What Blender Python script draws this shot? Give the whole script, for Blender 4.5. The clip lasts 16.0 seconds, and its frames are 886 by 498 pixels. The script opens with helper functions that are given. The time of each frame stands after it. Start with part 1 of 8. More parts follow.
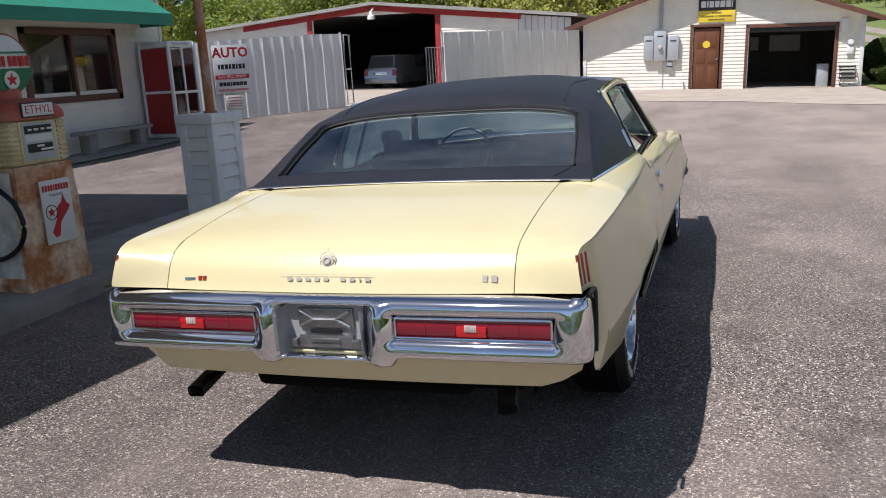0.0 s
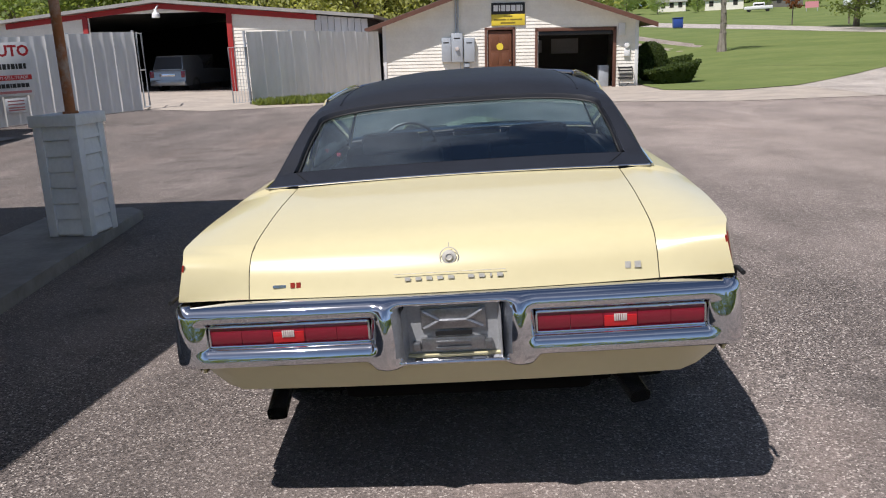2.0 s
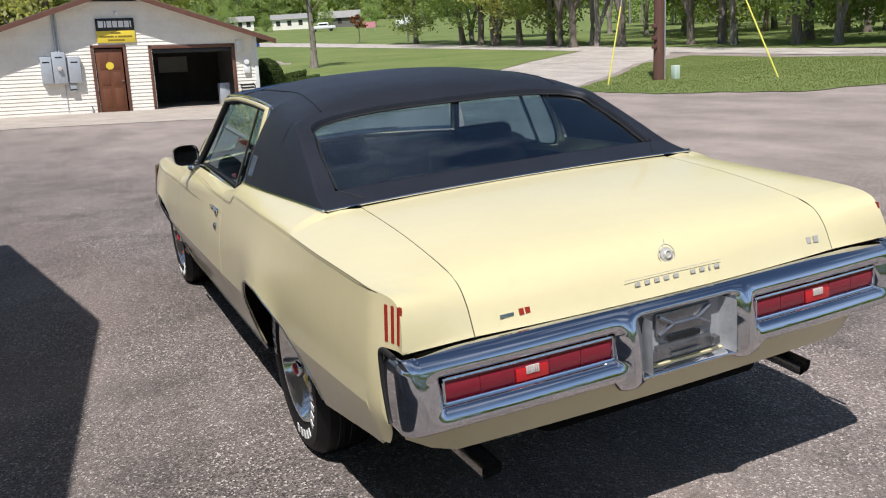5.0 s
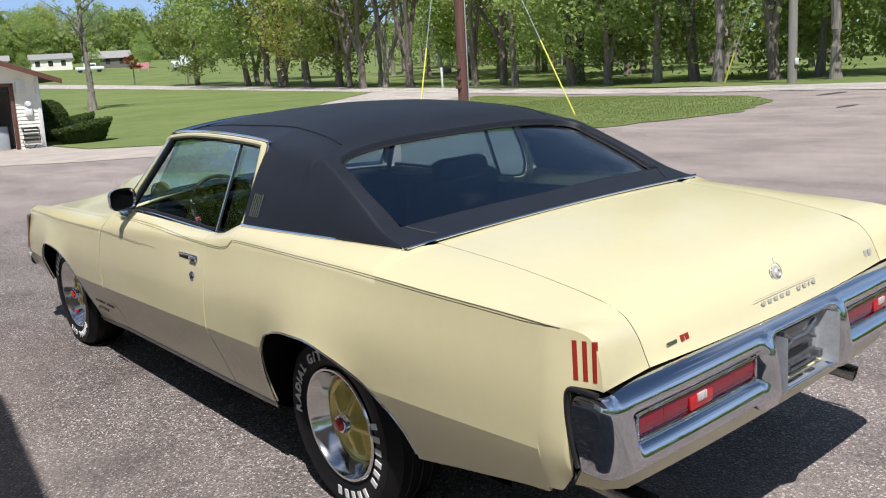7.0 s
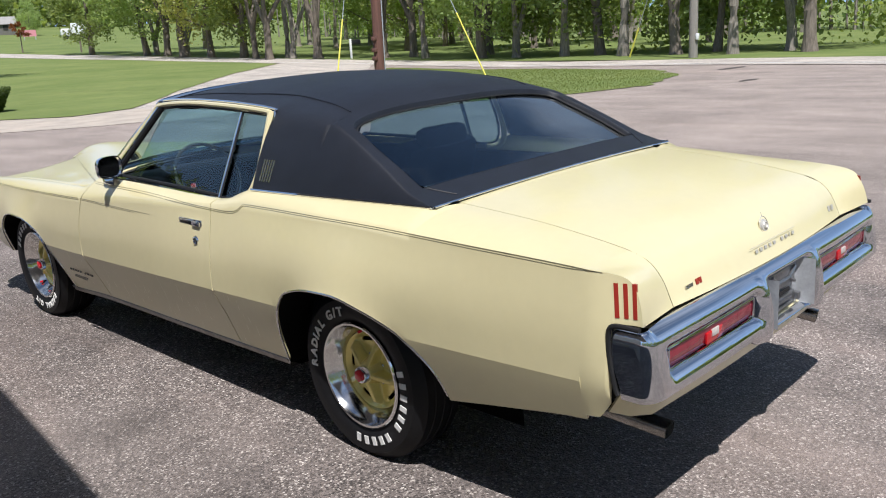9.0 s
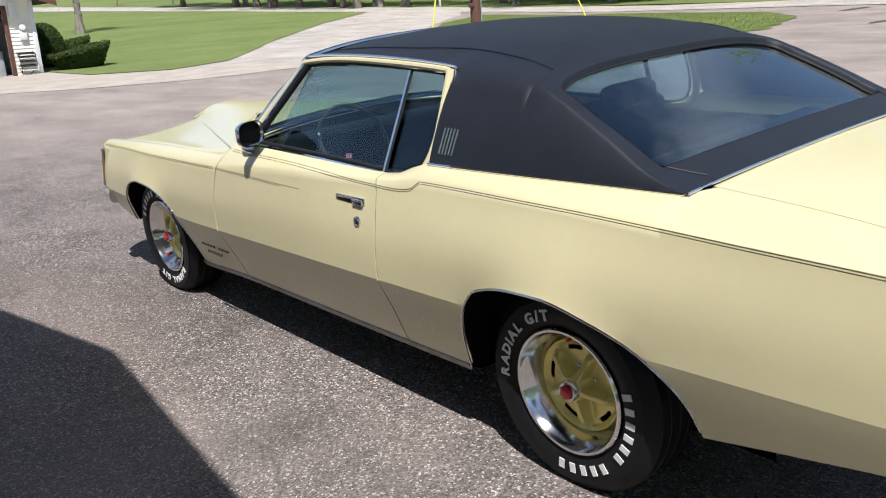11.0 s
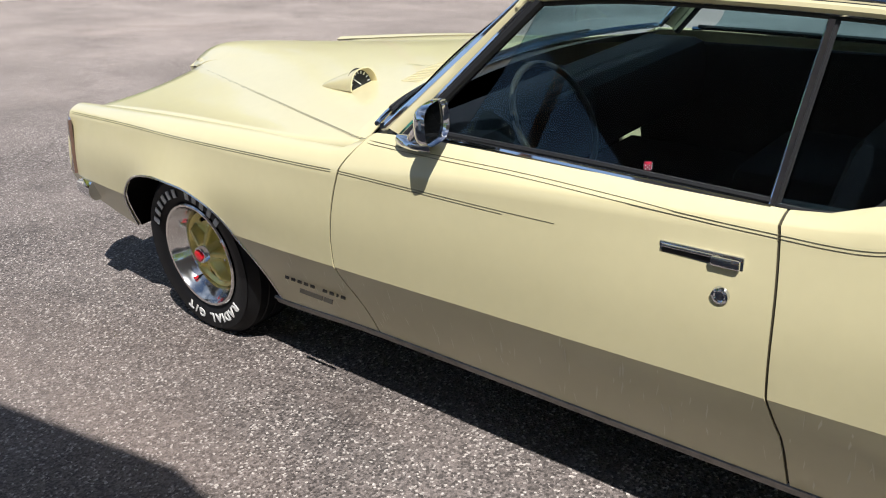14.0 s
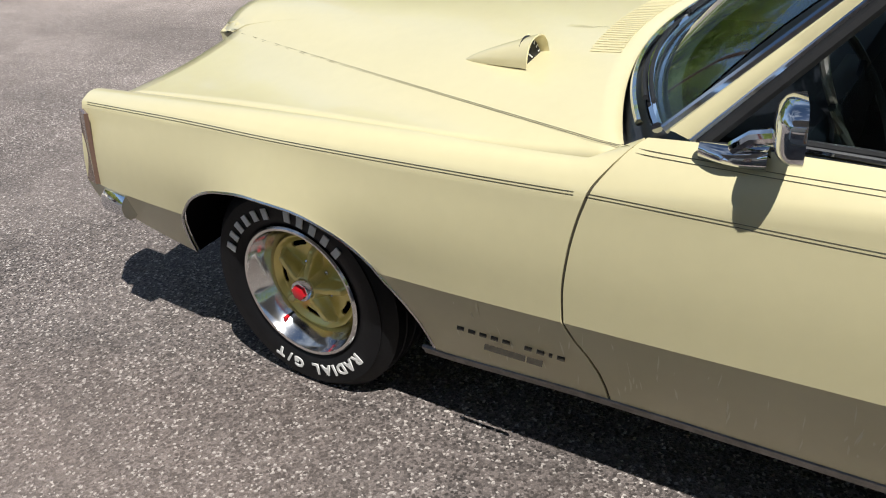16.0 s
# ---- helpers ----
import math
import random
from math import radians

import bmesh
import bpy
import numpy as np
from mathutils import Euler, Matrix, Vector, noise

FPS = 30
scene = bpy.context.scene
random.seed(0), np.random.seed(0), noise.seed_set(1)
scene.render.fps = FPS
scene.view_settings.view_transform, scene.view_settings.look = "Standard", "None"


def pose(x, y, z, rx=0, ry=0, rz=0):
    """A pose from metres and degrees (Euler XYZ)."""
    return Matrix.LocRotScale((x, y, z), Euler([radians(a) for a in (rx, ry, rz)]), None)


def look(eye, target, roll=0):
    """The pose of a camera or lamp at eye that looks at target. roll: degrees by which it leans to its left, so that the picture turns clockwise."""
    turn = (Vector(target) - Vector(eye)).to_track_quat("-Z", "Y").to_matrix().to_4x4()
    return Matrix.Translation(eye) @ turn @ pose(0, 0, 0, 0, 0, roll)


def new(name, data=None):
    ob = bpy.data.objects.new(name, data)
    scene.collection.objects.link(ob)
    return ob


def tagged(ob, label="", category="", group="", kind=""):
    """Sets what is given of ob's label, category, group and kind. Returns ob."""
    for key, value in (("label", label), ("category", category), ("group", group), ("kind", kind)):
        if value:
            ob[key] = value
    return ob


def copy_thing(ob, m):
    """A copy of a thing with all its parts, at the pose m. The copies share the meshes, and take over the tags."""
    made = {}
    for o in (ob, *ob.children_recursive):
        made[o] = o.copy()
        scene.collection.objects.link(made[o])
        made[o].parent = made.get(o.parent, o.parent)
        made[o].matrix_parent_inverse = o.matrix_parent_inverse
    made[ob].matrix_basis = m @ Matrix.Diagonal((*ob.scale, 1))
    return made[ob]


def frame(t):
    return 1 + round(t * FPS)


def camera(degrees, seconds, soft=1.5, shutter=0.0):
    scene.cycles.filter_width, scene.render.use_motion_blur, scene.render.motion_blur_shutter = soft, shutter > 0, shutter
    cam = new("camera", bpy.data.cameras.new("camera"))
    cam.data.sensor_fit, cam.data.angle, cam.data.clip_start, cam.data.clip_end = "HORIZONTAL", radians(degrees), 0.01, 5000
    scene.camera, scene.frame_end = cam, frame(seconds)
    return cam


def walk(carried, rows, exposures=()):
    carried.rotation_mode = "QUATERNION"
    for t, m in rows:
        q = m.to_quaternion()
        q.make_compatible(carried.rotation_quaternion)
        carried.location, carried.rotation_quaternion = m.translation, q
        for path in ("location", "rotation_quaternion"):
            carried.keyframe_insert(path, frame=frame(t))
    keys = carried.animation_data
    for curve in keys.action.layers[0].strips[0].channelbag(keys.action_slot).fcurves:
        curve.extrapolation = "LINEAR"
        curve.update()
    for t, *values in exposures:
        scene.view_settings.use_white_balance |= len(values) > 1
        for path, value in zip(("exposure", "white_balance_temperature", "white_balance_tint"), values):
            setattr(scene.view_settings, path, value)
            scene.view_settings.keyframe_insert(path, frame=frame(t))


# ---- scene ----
cam = camera(55.5, 16.0, 1.1)
PATH = [
    (0, (1.267, -3.65, 1.497), (0.623, -1.807, 1.066), -3.4),
    (0.5, (0.99, -3.663, 1.481), (0.45, -1.789, 1.042), -2.8),
    (1, (0.703, -3.62, 1.499), (0.29, -1.713, 1.059), -2.0),
    (1.5, (0.436, -3.687, 1.49), (0.171, -1.754, 1.049), -2.1),
    (2, (0.144, -3.726, 1.493), (0.01, -1.783, 1.039), -3.2),
    (2.5, (-0.183, -3.67, 1.491), (-0.186, -1.724, 1.031), -3.2),
    (3, (-0.501, -3.672, 1.481), (-0.341, -1.73, 1.028), -3.3),
    (3.5, (-0.781, -3.613, 1.494), (-0.439, -1.694, 1.047), -3.6),
    (4, (-1.028, -3.424, 1.502), (-0.515, -1.545, 1.046), -3.7),
    (4.2, (-1.148, -3.354, 1.503), (-0.557, -1.5, 1.043), -3.7),
    (6.3, (-2.096, -2.608, 1.504), (-1.032, -0.973, 1.059), -4.9),
    (6.5, (-2.169, -2.557, 1.511), (-1.04, -0.964, 1.077), -4.9),
    (7, (-2.303, -2.425, 1.519), (-1.071, -0.905, 1.107), -3.9),
    (7.5, (-2.473, -2.347, 1.518), (-1.162, -0.896, 1.099), -3.2),
    (8, (-2.693, -2.339, 1.538), (-1.327, -0.956, 1.066), -3.2),
    (8.2, (-2.727, -2.344, 1.545), (-1.34, -0.987, 1.06), -3.3),
    (10.3, (-2.738, -1.988, 1.532), (-1.443, -0.554, 1.017), -3.3),
    (10.5, (-2.689, -1.866, 1.532), (-1.432, -0.401, 1.008), -3.7),
    (11, (-2.635, -1.606, 1.55), (-1.421, -0.13, 0.961), -4.5),
    (11.5, (-2.687, -1.254, 1.558), (-1.45, 0.179, 0.913), -5.0),
    (12, (-2.667, -0.943, 1.553), (-1.412, 0.458, 0.874), -5.0),
    (12.5, (-2.585, -0.626, 1.567), (-1.324, 0.759, 0.867), -4.8),
    (13, (-2.581, -0.291, 1.557), (-1.271, 1.025, 0.816), -4.2),
    (13.5, (-2.581, 0.006, 1.563), (-1.216, 1.248, 0.793), -3.7),
    (14, (-2.481, 0.326, 1.566), (-1.112, 1.549, 0.771), -3.8),
    (14.5, (-2.463, 0.618, 1.563), (-1.08, 1.812, 0.749), -3.7),
    (15, (-2.487, 0.923, 1.574), (-1.058, 2.047, 0.741), -4.0),
    (15.5, (-2.425, 1.183, 1.544), (-0.98, 2.254, 0.669), -4.3),
    (16, (-2.364, 1.457, 1.536), (-0.914, 2.469, 0.6), -4.2),
]
walk(cam, [(t, look(eye, target, roll)) for t, eye, target, roll in PATH], ((0, 0.15, 6350, 14), (1.5, -0.02, 6350, 14), (4.2, 0.07, 6300, 12), (7, 0.22, 6150, 11), (8.2, 0.24, 6150, 11), (10.3, 0.33, 6150, 11), (12, 0.36, 6200, 10), (14.5, 0.36, 6250, 9), (16, 0.22, 6300, 8)))

# ---- world, sun, exposure ----
SUN_DIR = Vector((0.31, 0.45, -1.0)).normalized()
world = bpy.data.worlds.new("sky")
scene.world = world
world.use_nodes = True
wn = world.node_tree.nodes
wn.clear()
sky = wn.new("ShaderNodeTexSky")
sky.sky_type = "NISHITA"
sky.sun_disc = False
sky.sun_elevation = radians(61.3)
sky.sun_rotation = math.atan2(-SUN_DIR.x, -SUN_DIR.y)
sky.air_density, sky.dust_density, sky.ozone_density = 1.0, 0.4, 2.2
back = wn.new("ShaderNodeBackground")
back.inputs["Strength"].default_value = 0.051
wout = wn.new("ShaderNodeOutputWorld")
# thin fair-weather clouds all over the sky
wl = world.node_tree.links
dirs = wn.new("ShaderNodeTexCoord")
squash = wn.new("ShaderNodeMapping")
squash.inputs["Scale"].default_value = (1.0, 1.0, 1.8)
puffs = wn.new("ShaderNodeTexNoise")
puffs.inputs["Scale"].default_value, puffs.inputs["Detail"].default_value, puffs.inputs["Roughness"].default_value = 2.4, 7.0, 0.55
cover = wn.new("ShaderNodeMapRange")
cover.inputs["From Min"].default_value, cover.inputs["From Max"].default_value = 0.47, 0.74
cover.inputs["To Max"].default_value = 0.55
haze = wn.new("ShaderNodeMix")
haze.data_type = "RGBA"
haze.inputs[7].default_value = (17.0, 18.0, 19.6, 1)
wl.new(dirs.outputs["Generated"], squash.inputs[0])
wl.new(squash.outputs[0], puffs.inputs["Vector"])
wl.new(puffs.outputs["Fac"], cover.inputs[0])
wl.new(cover.outputs[0], haze.inputs[0])
wl.new(sky.outputs[0], haze.inputs[6])
# pale haze low over the horizon, all the way round
height = wn.new("ShaderNodeSeparateXYZ")
low = wn.new("ShaderNodeMapRange")
low.interpolation_type = "SMOOTHERSTEP"
low.inputs["From Min"].default_value, low.inputs["From Max"].default_value, low.inputs["To Max"].default_value = 0.80, 0.0, 0.82
horizon = wn.new("ShaderNodeMix")
horizon.data_type = "RGBA"
horizon.inputs[7].default_value = (7.2, 10.7, 16.6, 1)
wl.new(dirs.outputs["Generated"], height.inputs[0])
wl.new(height.outputs[2], low.inputs[0])
wl.new(low.outputs[0], horizon.inputs[0])
wl.new(haze.outputs[2], horizon.inputs[6])
wl.new(horizon.outputs[2], back.inputs[0])
world.node_tree.links.new(back.outputs[0], wout.inputs[0])

sun_data = bpy.data.lights.new("sun", "SUN")
sun_data.energy, sun_data.angle, sun_data.color = 5.5, radians(0.55), (1.0, 0.955, 0.90)
sun = new("sun", sun_data)
sun.rotation_mode = "QUATERNION"
sun.rotation_quaternion = SUN_DIR.to_track_quat("-Z", "Y")
sun.location = (-10, -15, 40)

# ---- materials ----
MATS = {}


def material(name, color, rough=0.5, metal=0.0, vary=0.0, scale=6.0, bump=0.0, bump_scale=60.0, coat=0.0, second=None, detail=4.0, spec=0.5,
             island=0.0, stretch=(1, 1, 1), coord="Object", trans=0.0, ior=1.45, cut=(0.35, 0.65)):
    """A procedural surface: base colour, large patches towards `second`, fine grain and relief."""
    if name in MATS:
        return MATS[name]
    m = bpy.data.materials.new(name)
    m.use_nodes = True
    nt = m.node_tree
    nd, ln = nt.nodes, nt.links
    p = nd["Principled BSDF"]
    p.inputs["Base Color"].default_value = (*color, 1)
    p.inputs["Roughness"].default_value = rough
    p.inputs["Metallic"].default_value = metal
    p.inputs["Coat Weight"].default_value = coat
    p.inputs["Coat Roughness"].default_value = 0.07
    p.inputs["Specular IOR Level"].default_value = spec
    p.inputs["Transmission Weight"].default_value = trans
    p.inputs["IOR"].default_value = ior
    tc = nd.new("ShaderNodeTexCoord")
    mp = nd.new("ShaderNodeMapping")
    mp.inputs["Scale"].default_value = stretch
    ln.new(tc.outputs[coord], mp.inputs[0])
    if vary or second or island:
        if second is None:
            second = tuple(c * (1 - vary) for c in color)
        n1 = nd.new("ShaderNodeTexNoise")
        n1.inputs["Scale"].default_value, n1.inputs["Detail"].default_value = scale, detail
        n1.inputs["Roughness"].default_value = 0.62
        ln.new(mp.outputs[0], n1.inputs["Vector"])
        r1 = nd.new("ShaderNodeValToRGB")
        r1.color_ramp.elements[0].position, r1.color_ramp.elements[1].position = cut
        r1.color_ramp.elements[0].color, r1.color_ramp.elements[1].color = (*second, 1), (*color, 1)
        ln.new(n1.outputs["Fac"], r1.inputs[0])
        n2 = nd.new("ShaderNodeTexNoise")
        n2.inputs["Scale"].default_value, n2.inputs["Detail"].default_value = scale * 9, 3
        ln.new(mp.outputs[0], n2.inputs["Vector"])
        hs = nd.new("ShaderNodeHueSaturation")
        ln.new(r1.outputs[0], hs.inputs["Color"])
        mr = nd.new("ShaderNodeMapRange")
        mr.inputs["To Min"].default_value, mr.inputs["To Max"].default_value = 1 - max(vary, 0.04) * 0.8, 1 + max(vary, 0.04) * 0.8
        ln.new(n2.outputs["Fac"], mr.inputs[0])
        last = mr.outputs[0]
        if island:
            oi = nd.new("ShaderNodeObjectInfo")
            ge = nd.new("ShaderNodeNewGeometry")
            ad = nd.new("ShaderNodeMath")
            ad.operation = "ADD"
            ln.new(oi.outputs["Random"], ad.inputs[0])
            ln.new(ge.outputs["Random Per Island"], ad.inputs[1])
            ir = nd.new("ShaderNodeMapRange")
            ir.inputs["From Max"].default_value = 2.0
            ir.inputs["To Min"].default_value, ir.inputs["To Max"].default_value = 1 - island, 1 + island
            ln.new(ad.outputs[0], ir.inputs[0])
            mu = nd.new("ShaderNodeMath")
            mu.operation = "MULTIPLY"
            ln.new(last, mu.inputs[0])
            ln.new(ir.outputs[0], mu.inputs[1])
            last = mu.outputs[0]
        ln.new(last, hs.inputs["Value"])
        ln.new(hs.outputs[0], p.inputs["Base Color"])
    if bump:
        nb = nd.new("ShaderNodeTexNoise")
        nb.inputs["Scale"].default_value, nb.inputs["Detail"].default_value = bump_scale, 4
        ln.new(mp.outputs[0], nb.inputs["Vector"])
        bn = nd.new("ShaderNodeBump")
        bn.inputs["Strength"].default_value, bn.inputs["Distance"].default_value = min(1.0, bump), 0.01
        ln.new(nb.outputs["Fac"], bn.inputs["Height"])
        ln.new(bn.outputs[0], p.inputs["Normal"])
    MATS[name] = m
    return m


def asphalt_material(name, base, dark, light, fleck, fleck_cut):
    """Worn asphalt: exposed stones of mixed tone, pale flecks, stains and bleached tracks."""
    m = bpy.data.materials.new(name)
    m.use_nodes = True
    nt = m.node_tree
    nd, ln = nt.nodes, nt.links
    p = nd["Principled BSDF"]
    p.inputs["Roughness"].default_value = 0.85
    p.inputs["Specular IOR Level"].default_value = 0.3
    p.inputs["Sheen Weight"].default_value, p.inputs["Sheen Roughness"].default_value = 0.10, 0.55
    p.inputs["Sheen Tint"].default_value = (0.9, 0.76, 0.68, 1)
    tc = nd.new("ShaderNodeTexCoord")

    def noise_at(scale, detail, lo, hi, stretch=(1, 1, 1)):
        mp = nd.new("ShaderNodeMapping")
        mp.inputs["Scale"].default_value = stretch
        ln.new(tc.outputs["Object"], mp.inputs[0])
        n = nd.new("ShaderNodeTexNoise")
        n.inputs["Scale"].default_value, n.inputs["Detail"].default_value, n.inputs["Roughness"].default_value = scale, detail, 0.6
        ln.new(mp.outputs[0], n.inputs["Vector"])
        r = nd.new("ShaderNodeMapRange")
        r.inputs["From Min"].default_value, r.inputs["From Max"].default_value = lo, hi
        ln.new(n.outputs["Fac"], r.inputs[0])
        return r.outputs[0]

    def mix(fac, a, b, kind="MIX"):
        x = nd.new("ShaderNodeMix")
        x.data_type, x.blend_type = "RGBA", kind
        for i, v in ((0, fac), (6, a), (7, b)):
            if isinstance(v, tuple):
                x.inputs[i].default_value = (*v, 1)
            elif isinstance(v, float):
                x.inputs[i].default_value = v
            else:
                ln.new(v, x.inputs[i])
        return x.outputs[2]

    vo = nd.new("ShaderNodeTexVoronoi")
    vo.inputs["Scale"].default_value = 125.0
    ln.new(tc.outputs["Object"], vo.inputs["Vector"])
    sep = nd.new("ShaderNodeSeparateColor")
    ln.new(vo.outputs["Color"], sep.inputs[0])
    col = mix(sep.outputs[0], dark, base)
    fl = nd.new("ShaderNodeMapRange")
    fl.inputs["From Min"].default_value, fl.inputs["From Max"].default_value = fleck_cut, fleck_cut + 0.05
    ln.new(sep.outputs[1], fl.inputs[0])
    col = mix(fl.outputs[0], col, fleck)
    # larger chips set here and there among the fine stones
    big = nd.new("ShaderNodeTexVoronoi")
    big.inputs["Scale"].default_value = 84.0
    ln.new(tc.outputs["Object"], big.inputs["Vector"])
    sepb = nd.new("ShaderNodeSeparateColor")
    ln.new(big.outputs["Color"], sepb.inputs[0])

    def chips(channel, lo, size):
        pick = nd.new("ShaderNodeMapRange")
        pick.inputs["From Min"].default_value, pick.inputs["From Max"].default_value = lo, lo + 0.02
        ln.new(sepb.outputs[channel], pick.inputs[0])
        near = nd.new("ShaderNodeMapRange")
        near.inputs["From Min"].default_value, near.inputs["From Max"].default_value = size, size - 0.12
        ln.new(big.outputs["Distance"], near.inputs[0])
        both = nd.new("ShaderNodeMath")
        both.operation = "MULTIPLY"
        ln.new(pick.outputs[0], both.inputs[0])
        ln.new(near.outputs[0], both.inputs[1])
        return both.outputs[0]

    col = mix(chips(0, 0.78, 0.52), col, dark)
    col = mix(chips(1, 0.90, 0.42), col, fleck)
    halved = nd.new("ShaderNodeMath")
    halved.operation = "MULTIPLY"
    halved.inputs[1].default_value = 0.55
    ln.new(noise_at(0.35, 5, 0.42, 0.68), halved.inputs[0])
    col = mix(halved.outputs[0], col, light, "MIX")
    mul = nd.new("ShaderNodeMath")
    mul.operation = "MULTIPLY"
    mul.inputs[1].default_value = 0.6
    ln.new(noise_at(1.7, 6, 0.52, 0.76), mul.inputs[0])
    col = mix(mul.outputs[0], col, dark)
    mul2 = nd.new("ShaderNodeMath")
    mul2.operation = "MULTIPLY"
    mul2.inputs[1].default_value = 0.4
    ln.new(noise_at(0.55, 4, 0.55, 0.75, (1, 0.25, 1)), mul2.inputs[0])
    col = mix(mul2.outputs[0], col, (light[0] * 1.15, light[1] * 1.0, light[2] * 0.92))
    # the asphalt grows paler towards the open side of the lot
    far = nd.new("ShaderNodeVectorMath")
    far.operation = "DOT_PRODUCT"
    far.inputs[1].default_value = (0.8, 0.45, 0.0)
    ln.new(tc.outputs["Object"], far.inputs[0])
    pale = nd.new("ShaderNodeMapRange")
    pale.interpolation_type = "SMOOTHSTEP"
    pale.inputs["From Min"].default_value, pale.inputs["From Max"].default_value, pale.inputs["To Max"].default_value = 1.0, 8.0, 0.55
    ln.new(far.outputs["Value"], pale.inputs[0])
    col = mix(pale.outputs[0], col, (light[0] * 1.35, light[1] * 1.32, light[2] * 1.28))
    # fine grit between the stones
    grit = nd.new("ShaderNodeHueSaturation")
    ln.new(col, grit.inputs["Color"])
    spread = nd.new("ShaderNodeMapRange")
    spread.inputs["To Min"].default_value, spread.inputs["To Max"].default_value = 0.5, 1.5
    ln.new(noise_at(330.0, 2, 0.30, 0.70), spread.inputs[0])
    ln.new(spread.outputs[0], grit.inputs["Value"])
    col = grit.outputs[0]
    mottle = nd.new("ShaderNodeHueSaturation")
    ln.new(col, mottle.inputs["Color"])
    sway = nd.new("ShaderNodeMapRange")
    sway.inputs["To Min"].default_value, sway.inputs["To Max"].default_value = 0.74, 1.22
    ln.new(noise_at(1.1, 9, 0.32, 0.68, (1, 0.45, 1)), sway.inputs[0])
    ln.new(sway.outputs[0], mottle.inputs["Value"])
    col = mottle.outputs[0]
    # wandering cracks, broken off here and there
    bend = nd.new("ShaderNodeTexNoise")
    bend.inputs["Scale"].default_value, bend.inputs["Detail"].default_value = 1.6, 6
    ln.new(tc.outputs["Object"], bend.inputs["Vector"])
    shift = nd.new("ShaderNodeVectorMath")
    shift.operation = "MULTIPLY_ADD"
    shift.inputs[1].default_value = (0.9, 0.9, 0.0)
    ln.new(bend.outputs["Color"], shift.inputs[0])
    ln.new(tc.outputs["Object"], shift.inputs[2])
    net = nd.new("ShaderNodeTexVoronoi")
    net.feature = "DISTANCE_TO_EDGE"
    net.inputs["Scale"].default_value = 0.33
    ln.new(shift.outputs[0], net.inputs["Vector"])
    thin = nd.new("ShaderNodeMapRange")
    thin.inputs["From Min"].default_value, thin.inputs["From Max"].default_value, thin.inputs["To Min"].default_value, thin.inputs["To Max"].default_value = 0.0005, 0.003, 0.4, 0.0
    ln.new(net.outputs["Distance"], thin.inputs[0])
    gone = nd.new("ShaderNodeMath")
    gone.operation = "MULTIPLY"
    ln.new(thin.outputs[0], gone.inputs[0])
    ln.new(noise_at(0.5, 3, 0.50, 0.60), gone.inputs[1])
    col = mix(gone.outputs[0], col, (dark[0] * 1.6, dark[1] * 1.6, dark[2] * 1.6))
    # the asphalt grows slightly darker towards the pump island side
    sep3 = nd.new("ShaderNodeSeparateXYZ")
    ln.new(tc.outputs["Object"], sep3.inputs[0])
    lane = nd.new("ShaderNodeMapRange")
    lane.interpolation_type = "SMOOTHSTEP"
    lane.inputs["From Min"].default_value, lane.inputs["From Max"].default_value, lane.inputs["To Max"].default_value = 0.6, -1.8, 0.12
    ln.new(sep3.outputs[0], lane.inputs[0])
    col = mix(lane.outputs[0], col, dark)
    ln.new(col, p.inputs["Base Color"])
    b = nd.new("ShaderNodeBump")
    b.inputs["Strength"].default_value, b.inputs["Distance"].default_value = 0.8, 0.006
    ln.new(vo.outputs["Distance"], b.inputs["Height"])
    ln.new(b.outputs[0], p.inputs["Normal"])
    MATS[name] = m
    return m


def glass_material(name, tint, rough=0.0, ior=1.45):
    m = bpy.data.materials.new(name)
    m.use_nodes = True
    nd, ln = m.node_tree.nodes, m.node_tree.links
    p = nd["Principled BSDF"]
    p.inputs["Base Color"].default_value = (*tint, 1)
    p.inputs["Transmission Weight"].default_value = 1.0
    p.inputs["Roughness"].default_value = rough
    p.inputs["IOR"].default_value = ior
    MATS[name] = m
    return m


PAINT = material("butter_yellow_paint", (0.62, 0.553, 0.328), 0.3, 0, 0.03, 3.0, coat=0.55, bump=0.02, bump_scale=900)
VINYL = material("dark_vinyl", (0.012, 0.014, 0.021), 0.48, 0, 0.25, 8.0, bump=0.16, bump_scale=420, spec=0.5)
CHROME = material("chrome", (0.72, 0.735, 0.77), 0.035, 1.0, 0.05, 5.0)
WORN_CHROME = material("worn_chrome", (0.62, 0.62, 0.62), 0.2, 1.0, 0.2, 20.0, bump=0.05, bump_scale=200)
DULL_BADGE = material("dull_silver_badge", (0.55, 0.53, 0.48), 0.4, 0.25, 0.2, 60.0)
STEEL_DARK = material("mid_grey_steel", (0.42, 0.40, 0.37), 0.24, 0.9, 0.4, 18.0)
STEEL = material("bare_steel_bracket", (0.34, 0.345, 0.36), 0.35, 0.9, 0.3, 14.0, bump=0.1)
RED_LENS = material("red_lens", (0.20, 0.008, 0.022), 0.12, 0, 0.1, 40.0, coat=0.8)
BRIGHT_LENS = material("bright_red_lens", (0.48, 0.012, 0.016), 0.1, 0, 0.1, 60.0, coat=0.8)
CLEAR_LENS = material("clear_lens", (0.62, 0.55, 0.52), 0.15, 0, 0.2, 90.0, coat=0.6)
RED_TRIM = material("red_trim", (0.27, 0.022, 0.012), 0.4)
BLACK = material("black_rubber", (0.012, 0.012, 0.013), 0.6, 0, 0.2, 12.0, bump=0.05)
